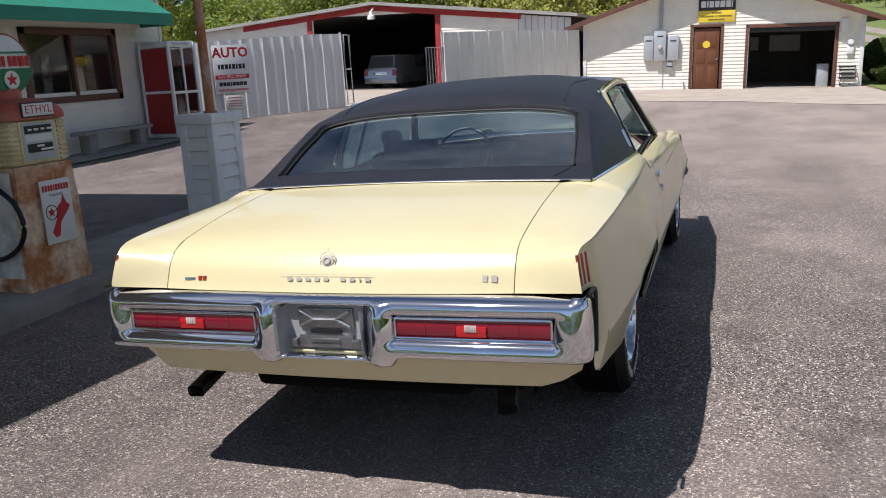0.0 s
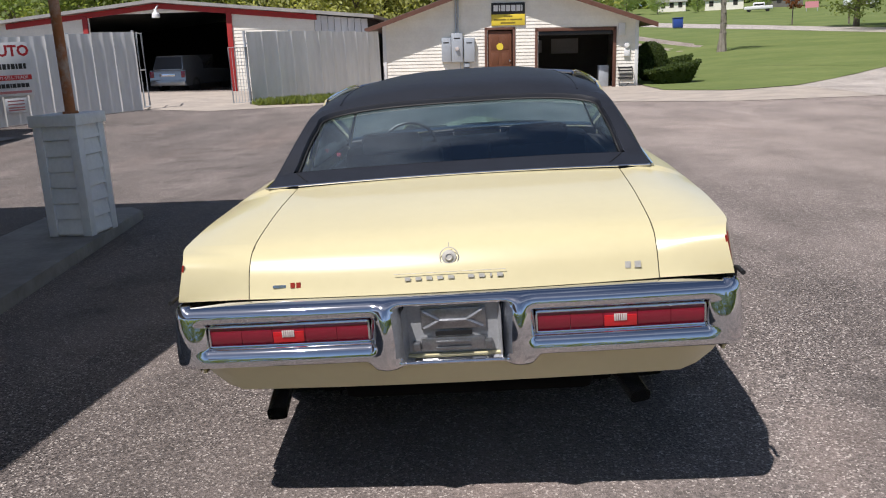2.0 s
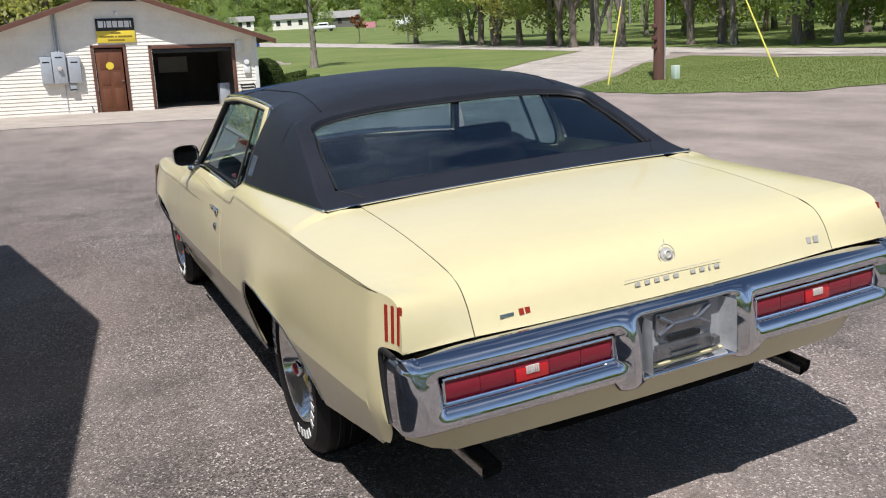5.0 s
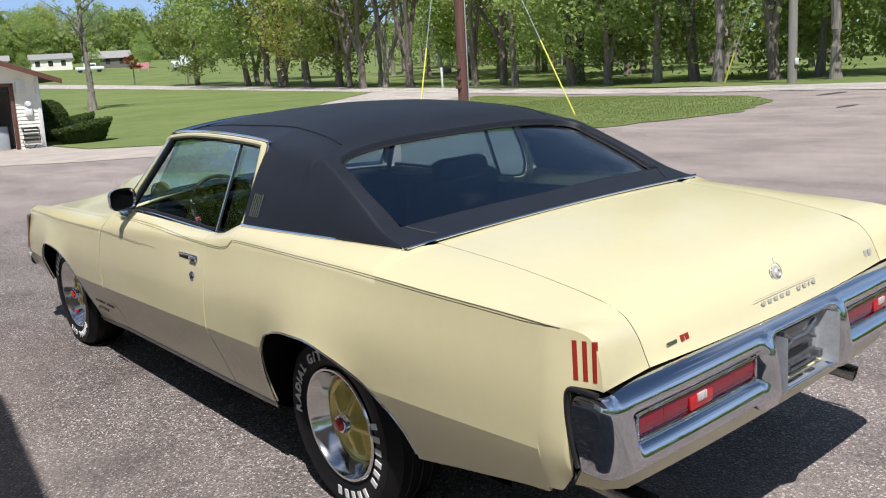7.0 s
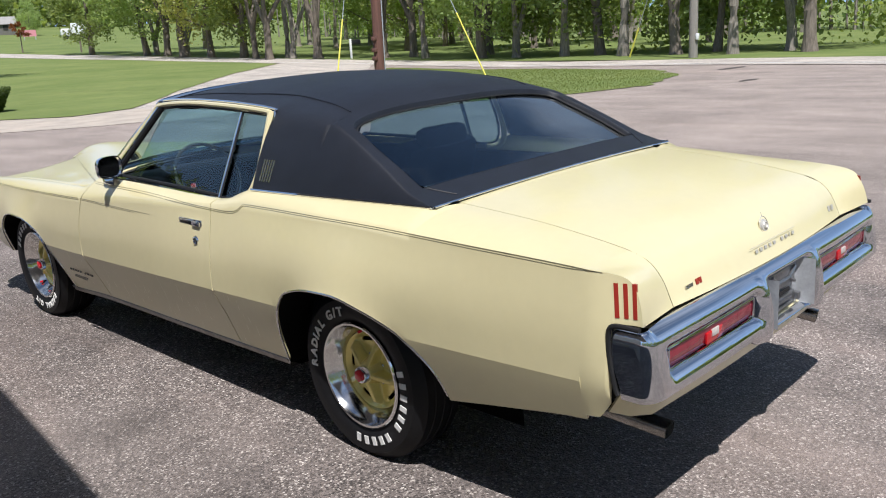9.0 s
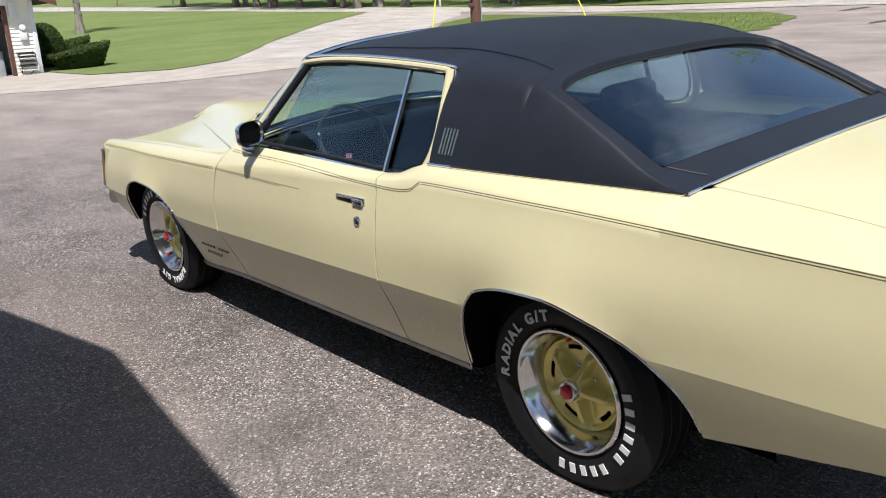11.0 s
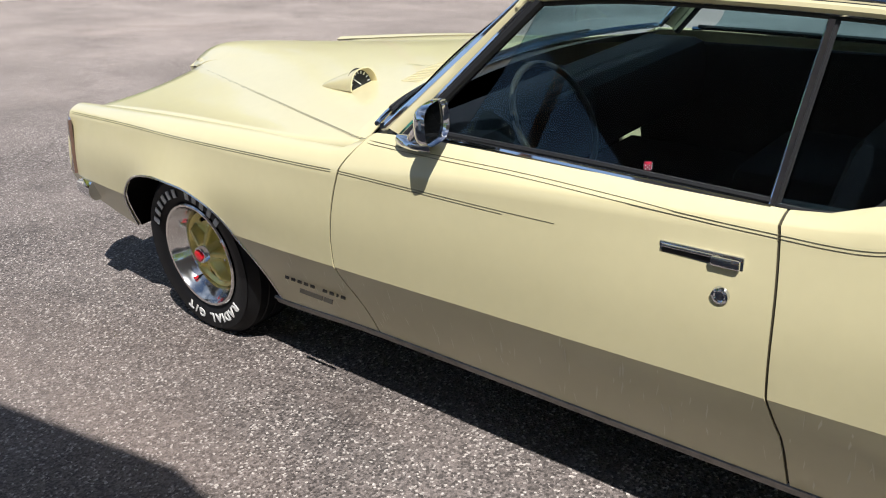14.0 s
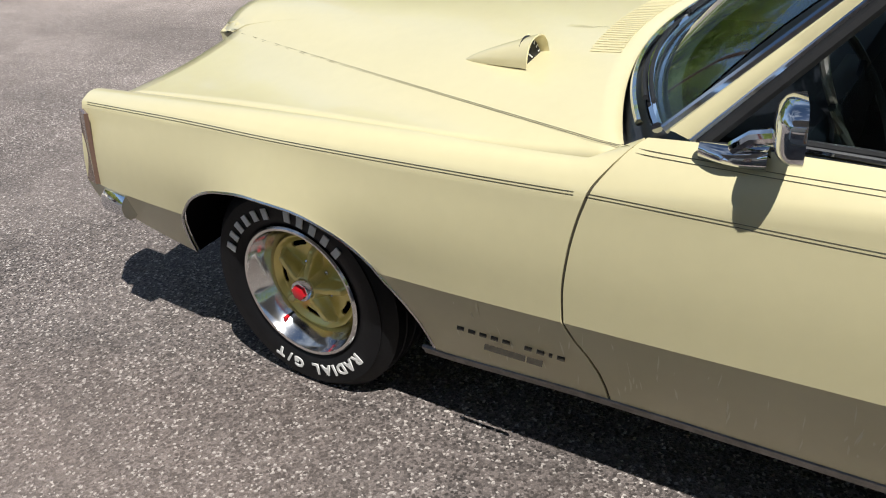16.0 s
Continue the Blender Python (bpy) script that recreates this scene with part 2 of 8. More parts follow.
TYRE = material("tyre_rubber", (0.008, 0.008, 0.009), 0.55, 0, 0.25, 20.0, bump=0.08, bump_scale=90, spec=0.3)
WHITE_LETTER = material("white_tyre_letter", (0.72, 0.71, 0.68), 0.6, 0, 0.08, 30.0)
RIM = material("polished_rim", (0.78, 0.78, 0.77), 0.12, 1.0, 0.06, 14.0)
RIM_YELLOW = material("yellow_wheel_paint", (0.80, 0.68, 0.22), 0.24, 0.45, 0.08, 30.0, coat=0.6)
RED_CAP = material("red_hub_cap", (0.55, 0.012, 0.02), 0.25, coat=0.6)
UNDER = material("dark_underbody", (0.004, 0.004, 0.004), 0.9, 0, 0.3, 9.0, spec=0.1)
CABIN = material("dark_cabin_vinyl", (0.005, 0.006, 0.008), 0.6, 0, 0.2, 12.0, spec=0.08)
# cream taken down to near-black: the cabin's shade is put into the wheel colour
CREAM_SHADED = material("shaded_cream_plastic", (0.03, 0.028, 0.022), 0.4)
GLASS = glass_material("tinted_car_glass", (0.52, 0.69, 0.73), ior=1.33)
REAR_GLASS = glass_material("glossy_rear_glass", (0.54, 0.69, 0.75), ior=2.1)
CLEAR_GLASS = glass_material("clear_glass", (0.85, 0.9, 0.9))
SILL = material("dull_sill_metal", (0.26, 0.25, 0.235), 0.34, 0.9, 0.35, 25.0)
PIN = material("dark_pinstripe", (0.075, 0.066, 0.042), 0.4)
SHADOW_GAP = material("panel_gap", (0.045, 0.038, 0.022), 0.8)
DARK_PLASTIC = material("black_plastic", (0.02, 0.02, 0.022), 0.35, 0, 0.1, 20.0)

ASPHALT = asphalt_material("worn_asphalt", (0.238, 0.200, 0.183), (0.020, 0.018, 0.017), (0.275, 0.232, 0.21), (0.54, 0.485, 0.44), 0.90)
ROADMAT = asphalt_material("pale_road", (0.34, 0.31, 0.28), (0.2, 0.18, 0.165), (0.38, 0.345, 0.315), (0.5, 0.47, 0.44), 0.95)
CONCRETE = material("concrete", (0.43, 0.37, 0.31), 0.9, 0, 0.18, 1.4, second=(0.33, 0.29, 0.25), bump=0.25, bump_scale=60)
ISLAND = material("island_concrete", (0.32, 0.30, 0.28), 0.9, 0, 0.2, 2.2, second=(0.23, 0.215, 0.20), bump=0.25, bump_scale=50)
GRASS = material("lawn_grass", (0.165, 0.198, 0.07), 0.95, 0, 0.22, 0.22, second=(0.12, 0.16, 0.052), bump=1.0, bump_scale=22, spec=0.1)
SIDING = material("white_siding", (0.81, 0.775, 0.69), 0.6, 0, 0.1, 1.6, second=(0.74, 0.70, 0.62), bump=0.08, bump_scale=40, island=0.05)
PANELW = material("white_sheet_metal", (0.76, 0.755, 0.74), 0.5, 0.0, 0.08, 1.2, second=(0.64, 0.63, 0.61), bump=0.06, bump_scale=12, stretch=(1, 1, 0.25))
RED_PAINT = material("red_trim_paint", (0.36, 0.025, 0.022), 0.5, 0, 0.15, 4.0)
BROWN = material("brown_door_paint", (0.15, 0.055, 0.025), 0.5, 0, 0.15, 3.0, stretch=(4, 4, 0.4), bump=0.1)
BROWN_TRIM = material("brown_trim", (0.14, 0.062, 0.04), 0.6, 0, 0.2, 5.0)
RUST = material("rusty_pump_paint", (0.44, 0.165, 0.055), 0.7, 0, 0.45, 3.4, second=(0.78, 0.62, 0.46), bump=0.35, bump_scale=30, detail=8, cut=(0.40, 0.60))
RUST_RED = material("faded_red_pump_paint", (0.52, 0.085, 0.06), 0.55, 0, 0.3, 4.0, second=(0.36, 0.13, 0.08), bump=0.25, bump_scale=30)
IVORY = material("ivory_ribbed_metal", (0.78, 0.68, 0.42), 0.45, 0.1, 0.15, 8.0, second=(0.60, 0.48, 0.26))
PALE_PANEL = material("pale_pump_panel", (0.74, 0.74, 0.72), 0.5, 0, 0.2, 5.0, second=(0.42, 0.38, 0.33))
WHITE = material("white_paint", (0.74, 0.74, 0.73), 0.5, 0, 0.07, 4.0, bump=0.05)
COLUMN = material("grey_white_column_paint", (0.86, 0.87, 0.88), 0.6, 0, 0.10, 3.0, bump=0.08)
RED_INK = material("red_ink", (0.50, 0.02, 0.025), 0.5)
BLACK_INK = material("black_ink", (0.02, 0.02, 0.02), 0.5)
GREEN_INK = material("green_ink", (0.02, 0.17, 0.08), 0.4)
YELLOW_SIGN = material("yellow_sign", (0.72, 0.55, 0.05), 0.45)
GREEN_AWNING = material("green_awning", (0.022, 0.23, 0.155), 0.6, 0, 0.12, 2.0)
POLE_RUST = material("rust_brown_pole", (0.40, 0.155, 0.06), 0.7, 0, 0.3, 5.0, second=(0.50, 0.42, 0.36), cut=(0.30, 0.52), bump=0.2)
WOODPOLE = material("creosoted_pole", (0.15, 0.072, 0.055), 0.85, 0, 0.3, 3.0, stretch=(6, 6, 0.4), bump=0.3)
GREYPOLE = material("weathered_pole", (0.26, 0.24, 0.21), 0.85, 0, 0.2, 3.0, stretch=(6, 6, 0.4), bump=0.3)
YELLOW_GUARD = material("yellow_guy_guard", (0.75, 0.68, 0.12), 0.5)
GREYBOX = material("grey_meter_box", (0.42, 0.45, 0.48), 0.45, 0.2, 0.08, 8.0)
ROOFING = material("brown_shingle", (0.20, 0.145, 0.115), 0.85, 0, 0.25, 5.0, bump=0.3)
TINROOF = material("grey_tin_roof", (0.42, 0.40, 0.37), 0.5, 0.3, 0.2, 2.0)
# near-black: the shade inside bay, vent and far windows is put into the colour
DARKWALL = material("shade_dark_wall", (0.035, 0.033, 0.03), 0.9, 0, 0.2, 2.0)
# grey step: dimness indoors is put into the colour; also one far house wall
MIDWALL = material("shade_grey_wall", (0.16, 0.15, 0.135), 0.9, 0, 0.2, 2.0)
BARK = material("tree_bark", (0.21, 0.175, 0.145), 0.95, 0, 0.35, 5.0, second=(0.12, 0.10, 0.08), stretch=(3, 3, 0.5), bump=0.7, bump_scale=14)
PALE_BARK = material("pale_bark", (0.29, 0.26, 0.22), 0.95, 0, 0.35, 5.0, second=(0.16, 0.14, 0.12), stretch=(3, 3, 0.5), bump=0.6, bump_scale=14)


def leaf_material(name, color):
    m = material(name, color, 0.55, 0, 0.25, 0.5, island=0.4, spec=0.25)
    nd, ln = m.node_tree.nodes, m.node_tree.links
    p = nd["Principled BSDF"]
    tr = nd.new("ShaderNodeBsdfTranslucent")
    tr.inputs["Color"].default_value = (color[0] * 1.5, color[1] * 1.5, color[2] * 0.7, 1)
    mx = nd.new("ShaderNodeMixShader")
    mx.inputs[0].default_value = 0.5
    out = nd["Material Output"]
    ln.new(p.outputs[0], mx.inputs[1])
    ln.new(tr.outputs[0], mx.inputs[2])
    ln.new(mx.outputs[0], out.inputs[0])
    return m


LEAF = leaf_material("spring_leaves", (0.31, 0.39, 0.165))
LEAF_DARK = leaf_material("cedar_leaves", (0.24, 0.29, 0.11))
LEAF_OLIVE = leaf_material("olive_leaves", (0.42, 0.43, 0.18))
BLADE = leaf_material("grass_blades", (0.23, 0.27, 0.09))
HEDGE = leaf_material("hedge_leaves", (0.10, 0.14, 0.05))


# ---- mesh helpers ----
def knots(*pairs):
    """A smooth curve through (position, value) pairs."""
    ps = sorted(pairs)
    xs, ys = [p[0] for p in ps], [p[1] for p in ps]
    n = len(xs)
    d = [(ys[i + 1] - ys[i]) / (xs[i + 1] - xs[i]) for i in range(n - 1)]
    ms = [d[0]] + [(0 if d[i - 1] * d[i] <= 0 else 2 * d[i - 1] * d[i] / (d[i - 1] + d[i])) for i in range(1, n - 1)] + [d[-1]]

    def at(x):
        if x <= xs[0]:
            return ys[0]
        if x >= xs[-1]:
            return ys[-1]
        i = max(j for j in range(n - 1) if xs[j] <= x)
        h = xs[i + 1] - xs[i]
        t = (x - xs[i]) / h
        return ((2 * t**3 - 3 * t**2 + 1) * ys[i] + (t**3 - 2 * t**2 + t) * h * ms[i] + (3 * t**2 - 2 * t**3) * ys[i + 1] + (t**3 - t**2) * h * ms[i + 1])

    return at


def lerp(a, b, t):
    return a + (b - a) * t


def steps(a, b, n):
    return [a + (b - a) * i / n for i in range(n + 1)]


def smooth(a, b, v):
    u = min(1.0, max(0.0, (v - a) / (b - a)))
    return u * u * (3 - 2 * u)


def grid(bm, rows, flip=False):
    """Quads over a table of points."""
    vs = [[bm.verts.new(p) for p in row] for row in rows]
    for i in range(len(vs) - 1):
        for j in range(len(vs[0]) - 1):
            q = [vs[i][j], vs[i + 1][j], vs[i + 1][j + 1], vs[i][j + 1]]
            try:
                bm.faces.new(q[::-1] if flip else q)
            except ValueError:
                pass
    return vs


def box(bm, x0, y0, z0, x1, y1, z1, bevel=0.0, m=None, seg=2):
    r = bmesh.ops.create_cube(bm, size=1.0)
    vs = r["verts"]
    bmesh.ops.scale(bm, vec=(abs(x1 - x0), abs(y1 - y0), abs(z1 - z0)), verts=vs)
    bmesh.ops.translate(bm, vec=((x0 + x1) / 2, (y0 + y1) / 2, (z0 + z1) / 2), verts=vs)
    if bevel:
        es = list({e for v in vs for e in v.link_edges})
        got = bmesh.ops.bevel(bm, geom=es, offset=bevel, segments=seg, profile=0.5, affect="EDGES")
        vs = list({v for f in got["faces"] for v in f.verts} | {v for v in vs if v.is_valid})
        if m is not None:
            seen, todo = set(vs), list(vs)
            while todo:
                v = todo.pop()
                for e in v.link_edges:
                    o = e.other_vert(v)
                    if o not in seen:
                        seen.add(o)
                        todo.append(o)
            vs = list(seen)
    if m is not None:
        bmesh.ops.transform(bm, matrix=m, verts=vs)


def lathe(bm, profile, n=48, m=None):
    """Turns (radius, height) points round the local z axis."""
    rings = []
    for r, h in profile:
        if r < 1e-5:
            p = Vector((0, 0, h))
            rings.append([bm.verts.new(m @ p if m else p)])
        else:
            ring = []
            for i in range(n):
                a = 2 * math.pi * i / n
                p = Vector((r * math.cos(a), r * math.sin(a), h))
                ring.append(bm.verts.new(m @ p if m else p))
            rings.append(ring)
    for a, b in zip(rings, rings[1:]):
        for i in range(n):
            j = (i + 1) % n
            if len(a) == 1 and len(b) == 1:
                continue
            if len(a) == 1:
                bm.faces.new([a[0], b[j], b[i]])
            elif len(b) == 1:
                bm.faces.new([a[i], a[j], b[0]])
            else:
                bm.faces.new([a[i], a[j], b[j], b[i]])


def sweep(bm, path, radius=0.01, n=8, flat=1.0, closed=False, up=(0, 0, 1), taper=None, caps=True):
    """A bar with a round or flattened section along points. flat: height over width."""
    pts = [Vector(p) for p in path]
    rings = []
    for i, p in enumerate(pts):
        if closed:
            d = pts[(i + 1) % len(pts)] - pts[i - 1]
        else:
            d = pts[min(i + 1, len(pts) - 1)] - pts[max(i - 1, 0)]
        d.normalize()
        s = d.cross(Vector(up))
        if s.length < 1e-4:
            s = d.cross(Vector((1, 0, 0)))
        s.normalize()
        u = s.cross(d)
        r = radius * (taper(i / max(1, len(pts) - 1)) if taper else 1)
        rings.append([bm.verts.new(p + s * (r * math.cos(2 * math.pi * k / n)) + u * (r * flat * math.sin(2 * math.pi * k / n))) for k in range(n)])
    pairs = list(zip(rings, rings[1:])) + ([(rings[-1], rings[0])] if closed else [])
    for a, b in pairs:
        for k in range(n):
            bm.faces.new([a[k], a[(k + 1) % n], b[(k + 1) % n], b[k]])
    if caps and not closed:
        bm.faces.new(rings[0])
        bm.faces.new(rings[-1][::-1])


def prism(bm, outline, a, b):
    """A solid between two translated copies of an outline of points."""
    lo = [bm.verts.new(Vector(p) + Vector(a)) for p in outline]
    hi = [bm.verts.new(Vector(p) + Vector(b)) for p in outline]
    bm.faces.new(lo[::-1])
    bm.faces.new(hi)
    for i in range(len(lo)):
        j = (i + 1) % len(lo)
        bm.faces.new([lo[i], lo[j], hi[j], hi[i]])


def flow(points, n=6):
    """A smooth line through points, n steps to a stretch."""
    ps = [Vector(p) for p in points]
    ps = [ps[0] * 2 - ps[1]] + ps + [ps[-1] * 2 - ps[-2]]
    out = []
    for i in range(1, len(ps) - 2):
        a, b, c, d = ps[i - 1:i + 3]
        for k in range(n):
            t = k / n
            out.append(tuple(0.5 * (2 * b + (c - a) * t + (2 * a - 5 * b + 4 * c - d) * t * t + (3 * b - a - 3 * c + d) * t**3)))
    return out + [tuple(ps[-2])]


def finish(name, bm, mat, sharp=35.0, recalc=True):
    if recalc:
        bmesh.ops.recalc_face_normals(bm, faces=bm.faces)
    lim = radians(sharp)
    for e in bm.edges:
        e.smooth = not (len(e.link_faces) == 2 and e.calc_face_angle(0) > lim)
    for f in bm.faces:
        f.smooth = True
    me = bpy.data.meshes.new(name)
    bm.to_mesh(me)
    bm.free()
    for mm in (mat if isinstance(mat, (list, tuple)) else [mat]):
        me.materials.append(mm)
    return me


def part(name, bm, mat, parent, label="", sharp=35.0, thick=0.0, recalc=True):
    ob = new(name, finish(name, bm, mat, sharp, recalc))
    ob.parent = parent
    if label:
        ob["label"] = label
    if thick:
        md = ob.modifiers.new("thickness", "SOLIDIFY")
        md.thickness, md.offset = thick, -1
        es = ob.modifiers.new("crisp_edges", "EDGE_SPLIT")
        es.split_angle, es.use_edge_sharp = radians(50), False
    return ob


def thing(name, bm, mat, label, category, group="", kind="", m=None, sharp=35.0):
    ob = new(name, finish(name, bm, mat, sharp))
    if m is not None:
        ob.matrix_world = m
    return tagged(ob, label, category, group, kind)


def holder(name, m, label, category, group="", kind=""):
    ob = new(name)
    ob.empty_display_size = 0.2
    ob.matrix_world = m
    return tagged(ob, label, category, group, kind)


def letters(text, size, mat, name, parent, m, depth=0.002, align="CENTER", stretch=1.0, shear=0.0, bold=0.0):
    """Raised built-in-font letters as one mesh, lying in the local xy plane of m."""
    cu = bpy.data.curves.new(name, "FONT")
    cu.body, cu.size, cu.extrude, cu.align_x, cu.align_y, cu.shear = text, size, depth, align, "CENTER", shear
    cu.resolution_u, cu.offset = 2, bold
    tmp = new(name + "_tmp", cu)
    bpy.context.view_layer.update()
    me = bpy.data.meshes.new_from_object(tmp.evaluated_get(bpy.context.evaluated_depsgraph_get()))
    bpy.data.objects.remove(tmp)
    bpy.data.curves.remove(cu)
    me.materials.clear()
    me.materials.append(mat)
    me.transform(m @ Matrix.Diagonal((stretch, 1, 1, 1)))
    ob = new(name, me)
    ob.parent = parent
    return ob


def bars(bm, m, widths, height, gap, depth=0.003):
    """Plain blocks side by side, centred, in the local xy plane of m: stand-ins for lettering."""
    total = sum(widths) + gap * (len(widths) - 1)
    x = -total / 2
    for w in widths:
        if w > 0:
            box(bm, x, -height / 2, 0, x + w, height / 2, depth, m=m)
        x += abs(w) + gap


# ---- ground ----
def ground_z(x, y):
    """The lot is level; it lifts towards the garages, and the lawns beyond the drive rise away."""
    d = max(min(y, 230.0) - 24, 0)
    return -0.035 * max(min(x - 4, 0), -30) * smooth(9, 24, y) * (1 - smooth(60, 140, y)) + (0.02 * d + 0.00014 * d * d) * smooth(4, 16, x)


def sheet(name, outline, lift, mat, label, category, cell=1.0, kind="structure"):
    """A ground sheet inside an outline, laid over the terrain."""
    bm = bmesh.new()
    vs = [bm.verts.new((x, y, 0)) for x, y in outline]
    bm.faces.new(vs)
    xs, ys = [p[0] for p in outline], [p[1] for p in outline]
    for lo, hi, ax in ((min(xs), max(xs), 0), (min(ys), max(ys), 1)):
        n = int((hi - lo) / cell)
        for i in range(1, n + 1):
            co, no = [0, 0, 0], [0, 0, 0]
            co[ax], no[ax] = lo + (hi - lo) * i / (n + 1), 1
            bmesh.ops.bisect_plane(bm, geom=bm.verts[:] + bm.edges[:] + bm.faces[:], plane_co=co, plane_no=no)
    for v in bm.verts:
        v.co.z = ground_z(v.co.x, v.co.y) + lift
    for f in bm.faces:
        if f.normal.z < 0:
            f.normal_flip()
    return thing(name, bm, mat, label, category, kind=kind, sharp=80)


def wavy(points, amount=0.12, n=10, seed=1):
    """Breaks a straight outline into small uneven steps."""
    out = []
    for i, (a, b) in enumerate(zip(points, points[1:] + points[:1])):
        for k in range(n):
            t = k / n
            x, y = lerp(a[0], b[0], t), lerp(a[1], b[1], t)
            w = amount if k else 0
            out.append((x + w * noise.noise((x * 1.3, y * 1.3, seed)), y + w * noise.noise((x * 1.3, y * 1.3, seed + 9))))
    return out


def build_ground():
    bm = bmesh.new()

    def axis(lo, hi):
        vals, v = [], 0.0
        while v < hi:
            vals.append(v)
            v += max(0.8, v * 0.09)
        vals.append(hi)
        neg, v = [], -0.8
        while v > lo:
            neg.append(v)
            v -= max(0.8, -v * 0.09)
        neg.append(lo)
        return sorted(neg) + vals

    grid(bm, [[(x, y, ground_z(x, y)) for y in axis(-900, 1500)] for x in axis(-900, 1500)])
    for f in bm.faces:
        if f.normal.z < 0:
            f.normal_flip()
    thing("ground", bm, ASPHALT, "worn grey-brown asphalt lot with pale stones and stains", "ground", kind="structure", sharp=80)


build_ground()

# ---- the car ----
CAR = pose(0, 0, 0, 0, -1.0, 0) @ pose(0.0, 0, 0.0)
car = holder("car", CAR, "butter-yellow two-door hardtop coupe with a dark vinyl roof, parked on asphalt", "car")

crease_z = knots((-1.25, 0.605), (-0.6, 0.60), (0.4, 0.577), (1.5, 0.549), (2.58, 0.528), (3.9, 0.535))
crease_x = knots((-1.25, 0.895), (-1.0, 0.918), (-0.5, 0.945), (0.0, 0.958), (0.8, 0.956), (2.14, 0.95), (2.6, 0.948), (3.2, 0.938), (3.6, 0.918), (3.9, 0.885))
belt_z = knots((-1.25, 0.905), (-1.0, 0.928), (-0.6, 0.943), (0.0, 0.955), (0.55, 0.952), (0.8, 0.928), (1.2, 0.912), (1.6, 0.89), (1.9, 0.862), (2.1, 0.843), (2.57, 0.833), (3.35, 0.816), (3.9, 0.785))
belt_x = knots((-1.25, 0.862), (-1.0, 0.884), (-0.6, 0.90), (0.0, 0.902), (0.6, 0.89), (0.85, 0.893), (1.35, 0.912), (2.1, 0.925), (2.6, 0.922), (3.35, 0.885), (3.9, 0.828))
sill_z = knots((-1.25, 0.475), (-1.08, 0.475), (-0.74, 0.43), (-0.42, 0.375), (0.44, 0.315), (1.0, 0.305), (2.08, 0.292), (2.62, 0.262), (3.38, 0.355), (3.9, 0.47))
top_x = knots((-0.45, 0.765), (-0.37, 0.773), (0.6, 0.836), (0.9, 0.834), (1.2, 0.836), (1.76, 0.842), (2.0, 0.84), (2.1, 0.862), (2.6, 0.84), (3.0, 0.82), (3.72, 0.755), (3.9, 0.74))
top_z = knots((-0.45, 1.0), (-0.37, 1.004), (0.6, 0.998), (0.82, 0.940), (1.2, 0.943), (1.76, 0.953), (2.0, 0.945), (2.1, 0.893), (2.6, 0.878), (3.0, 0.862), (3.72, 0.812), (3.9, 0.798))
deck_z = knots((-1.2, 0.745), (-1.185, 0.775), (-1.15, 0.85), (-1.11, 0.893), (-1.06, 0.915), (-0.95, 0.937), (-0.7, 0.972), (-0.37, 1.0))


ARCHES = (
    (-0.50, 0.425, knots((-0.50, 0.40), (-0.475, 0.475), (-0.43, 0.535), (-0.33, 0.609), (-0.19, 0.664), (-0.03, 0.697), (0.10, 0.690), (0.28, 0.645), (0.352, 0.56), (0.40, 0.45), (0.425, 0.29))),
    (2.555, 3.43, knots((2.555, 0.26), (2.565, 0.36), (2.608, 0.468), (2.667, 0.551), (2.766, 0.618), (2.91, 0.661), (3.05, 0.667), (3.195, 0.647), (3.30, 0.605), (3.385, 0.515), (3.42, 0.42), (3.43, 0.36))),
)


def arch_z(y):
    for lo, hi, line in ARCHES:
        if lo <= y <= hi:
            return line(y)
    return -1.0


def side_x(y, z):
    zc, xc, zb, xb = crease_z(y), crease_x(y), belt_z(y), belt_x(y)
    flare = 0.0
    for lo, hi, line in ARCHES:
        if lo < y < hi:
            flare = 0.024 * math.sin(math.pi * (y - lo) / (hi - lo)) ** 2.5 * math.exp(-max(0.0, z - line(y)) / 0.085)
    if z < zc:
        t = (zc - z) / (zc - 0.22)
        return xc - 0.112 * t**1.1
    t = min(1.0, (z - zc) / (zb - zc))
    hip = 0.016 * math.exp(-((y - 0.05) / 0.6) ** 2) + 0.012 * math.exp(-((y - 3.0) / 0.5) ** 2) + 0.006
    return lerp(xc, xb, t**1.25) + hip * math.sin(math.pi * t) ** 1.5 * (1 - 0.3 * t) + flare * smooth(zc, zc + 0.05, z)


def columns(y0, y1):
    ys = set(steps(y0, y1, max(4, int(abs(y1 - y0) / 0.07))))
    for lo, hi, line in ARCHES:
        c, w = (lo + hi) / 2, (hi - lo) / 2
        for i in range(41):
            y = c - w * math.cos(math.pi * i / 40)
            if y0 < y < y1:
                ys.add(y)
        for y in (c - w - 0.002, c + w + 0.002):
            if y0 < y < y1:
                ys.add(y)
    ys = sorted(ys)
    out = [ys[0]]
    for y in ys[1:]:
        if y - out[-1] > 0.0015 or y == ys[-1]:
            out.append(y)
    return out


FRONT_SEAM = knots((0.28, -0.046), (0.346, -0.0415), (0.411, -0.0255), (0.475, 0.0075), (0.53, 0.034), (0.60, 0.0355), (0.70, 0.025), (0.78, 0.008), (0.842, -0.0125))
REAR_SEAM = knots((0.28, -0.060), (0.393, -0.0535), (0.441, -0.0505), (0.502, -0.0345), (0.56, -0.017), (0.77, -0.0075), (0.91, 0.008), (0.96, 0.018))


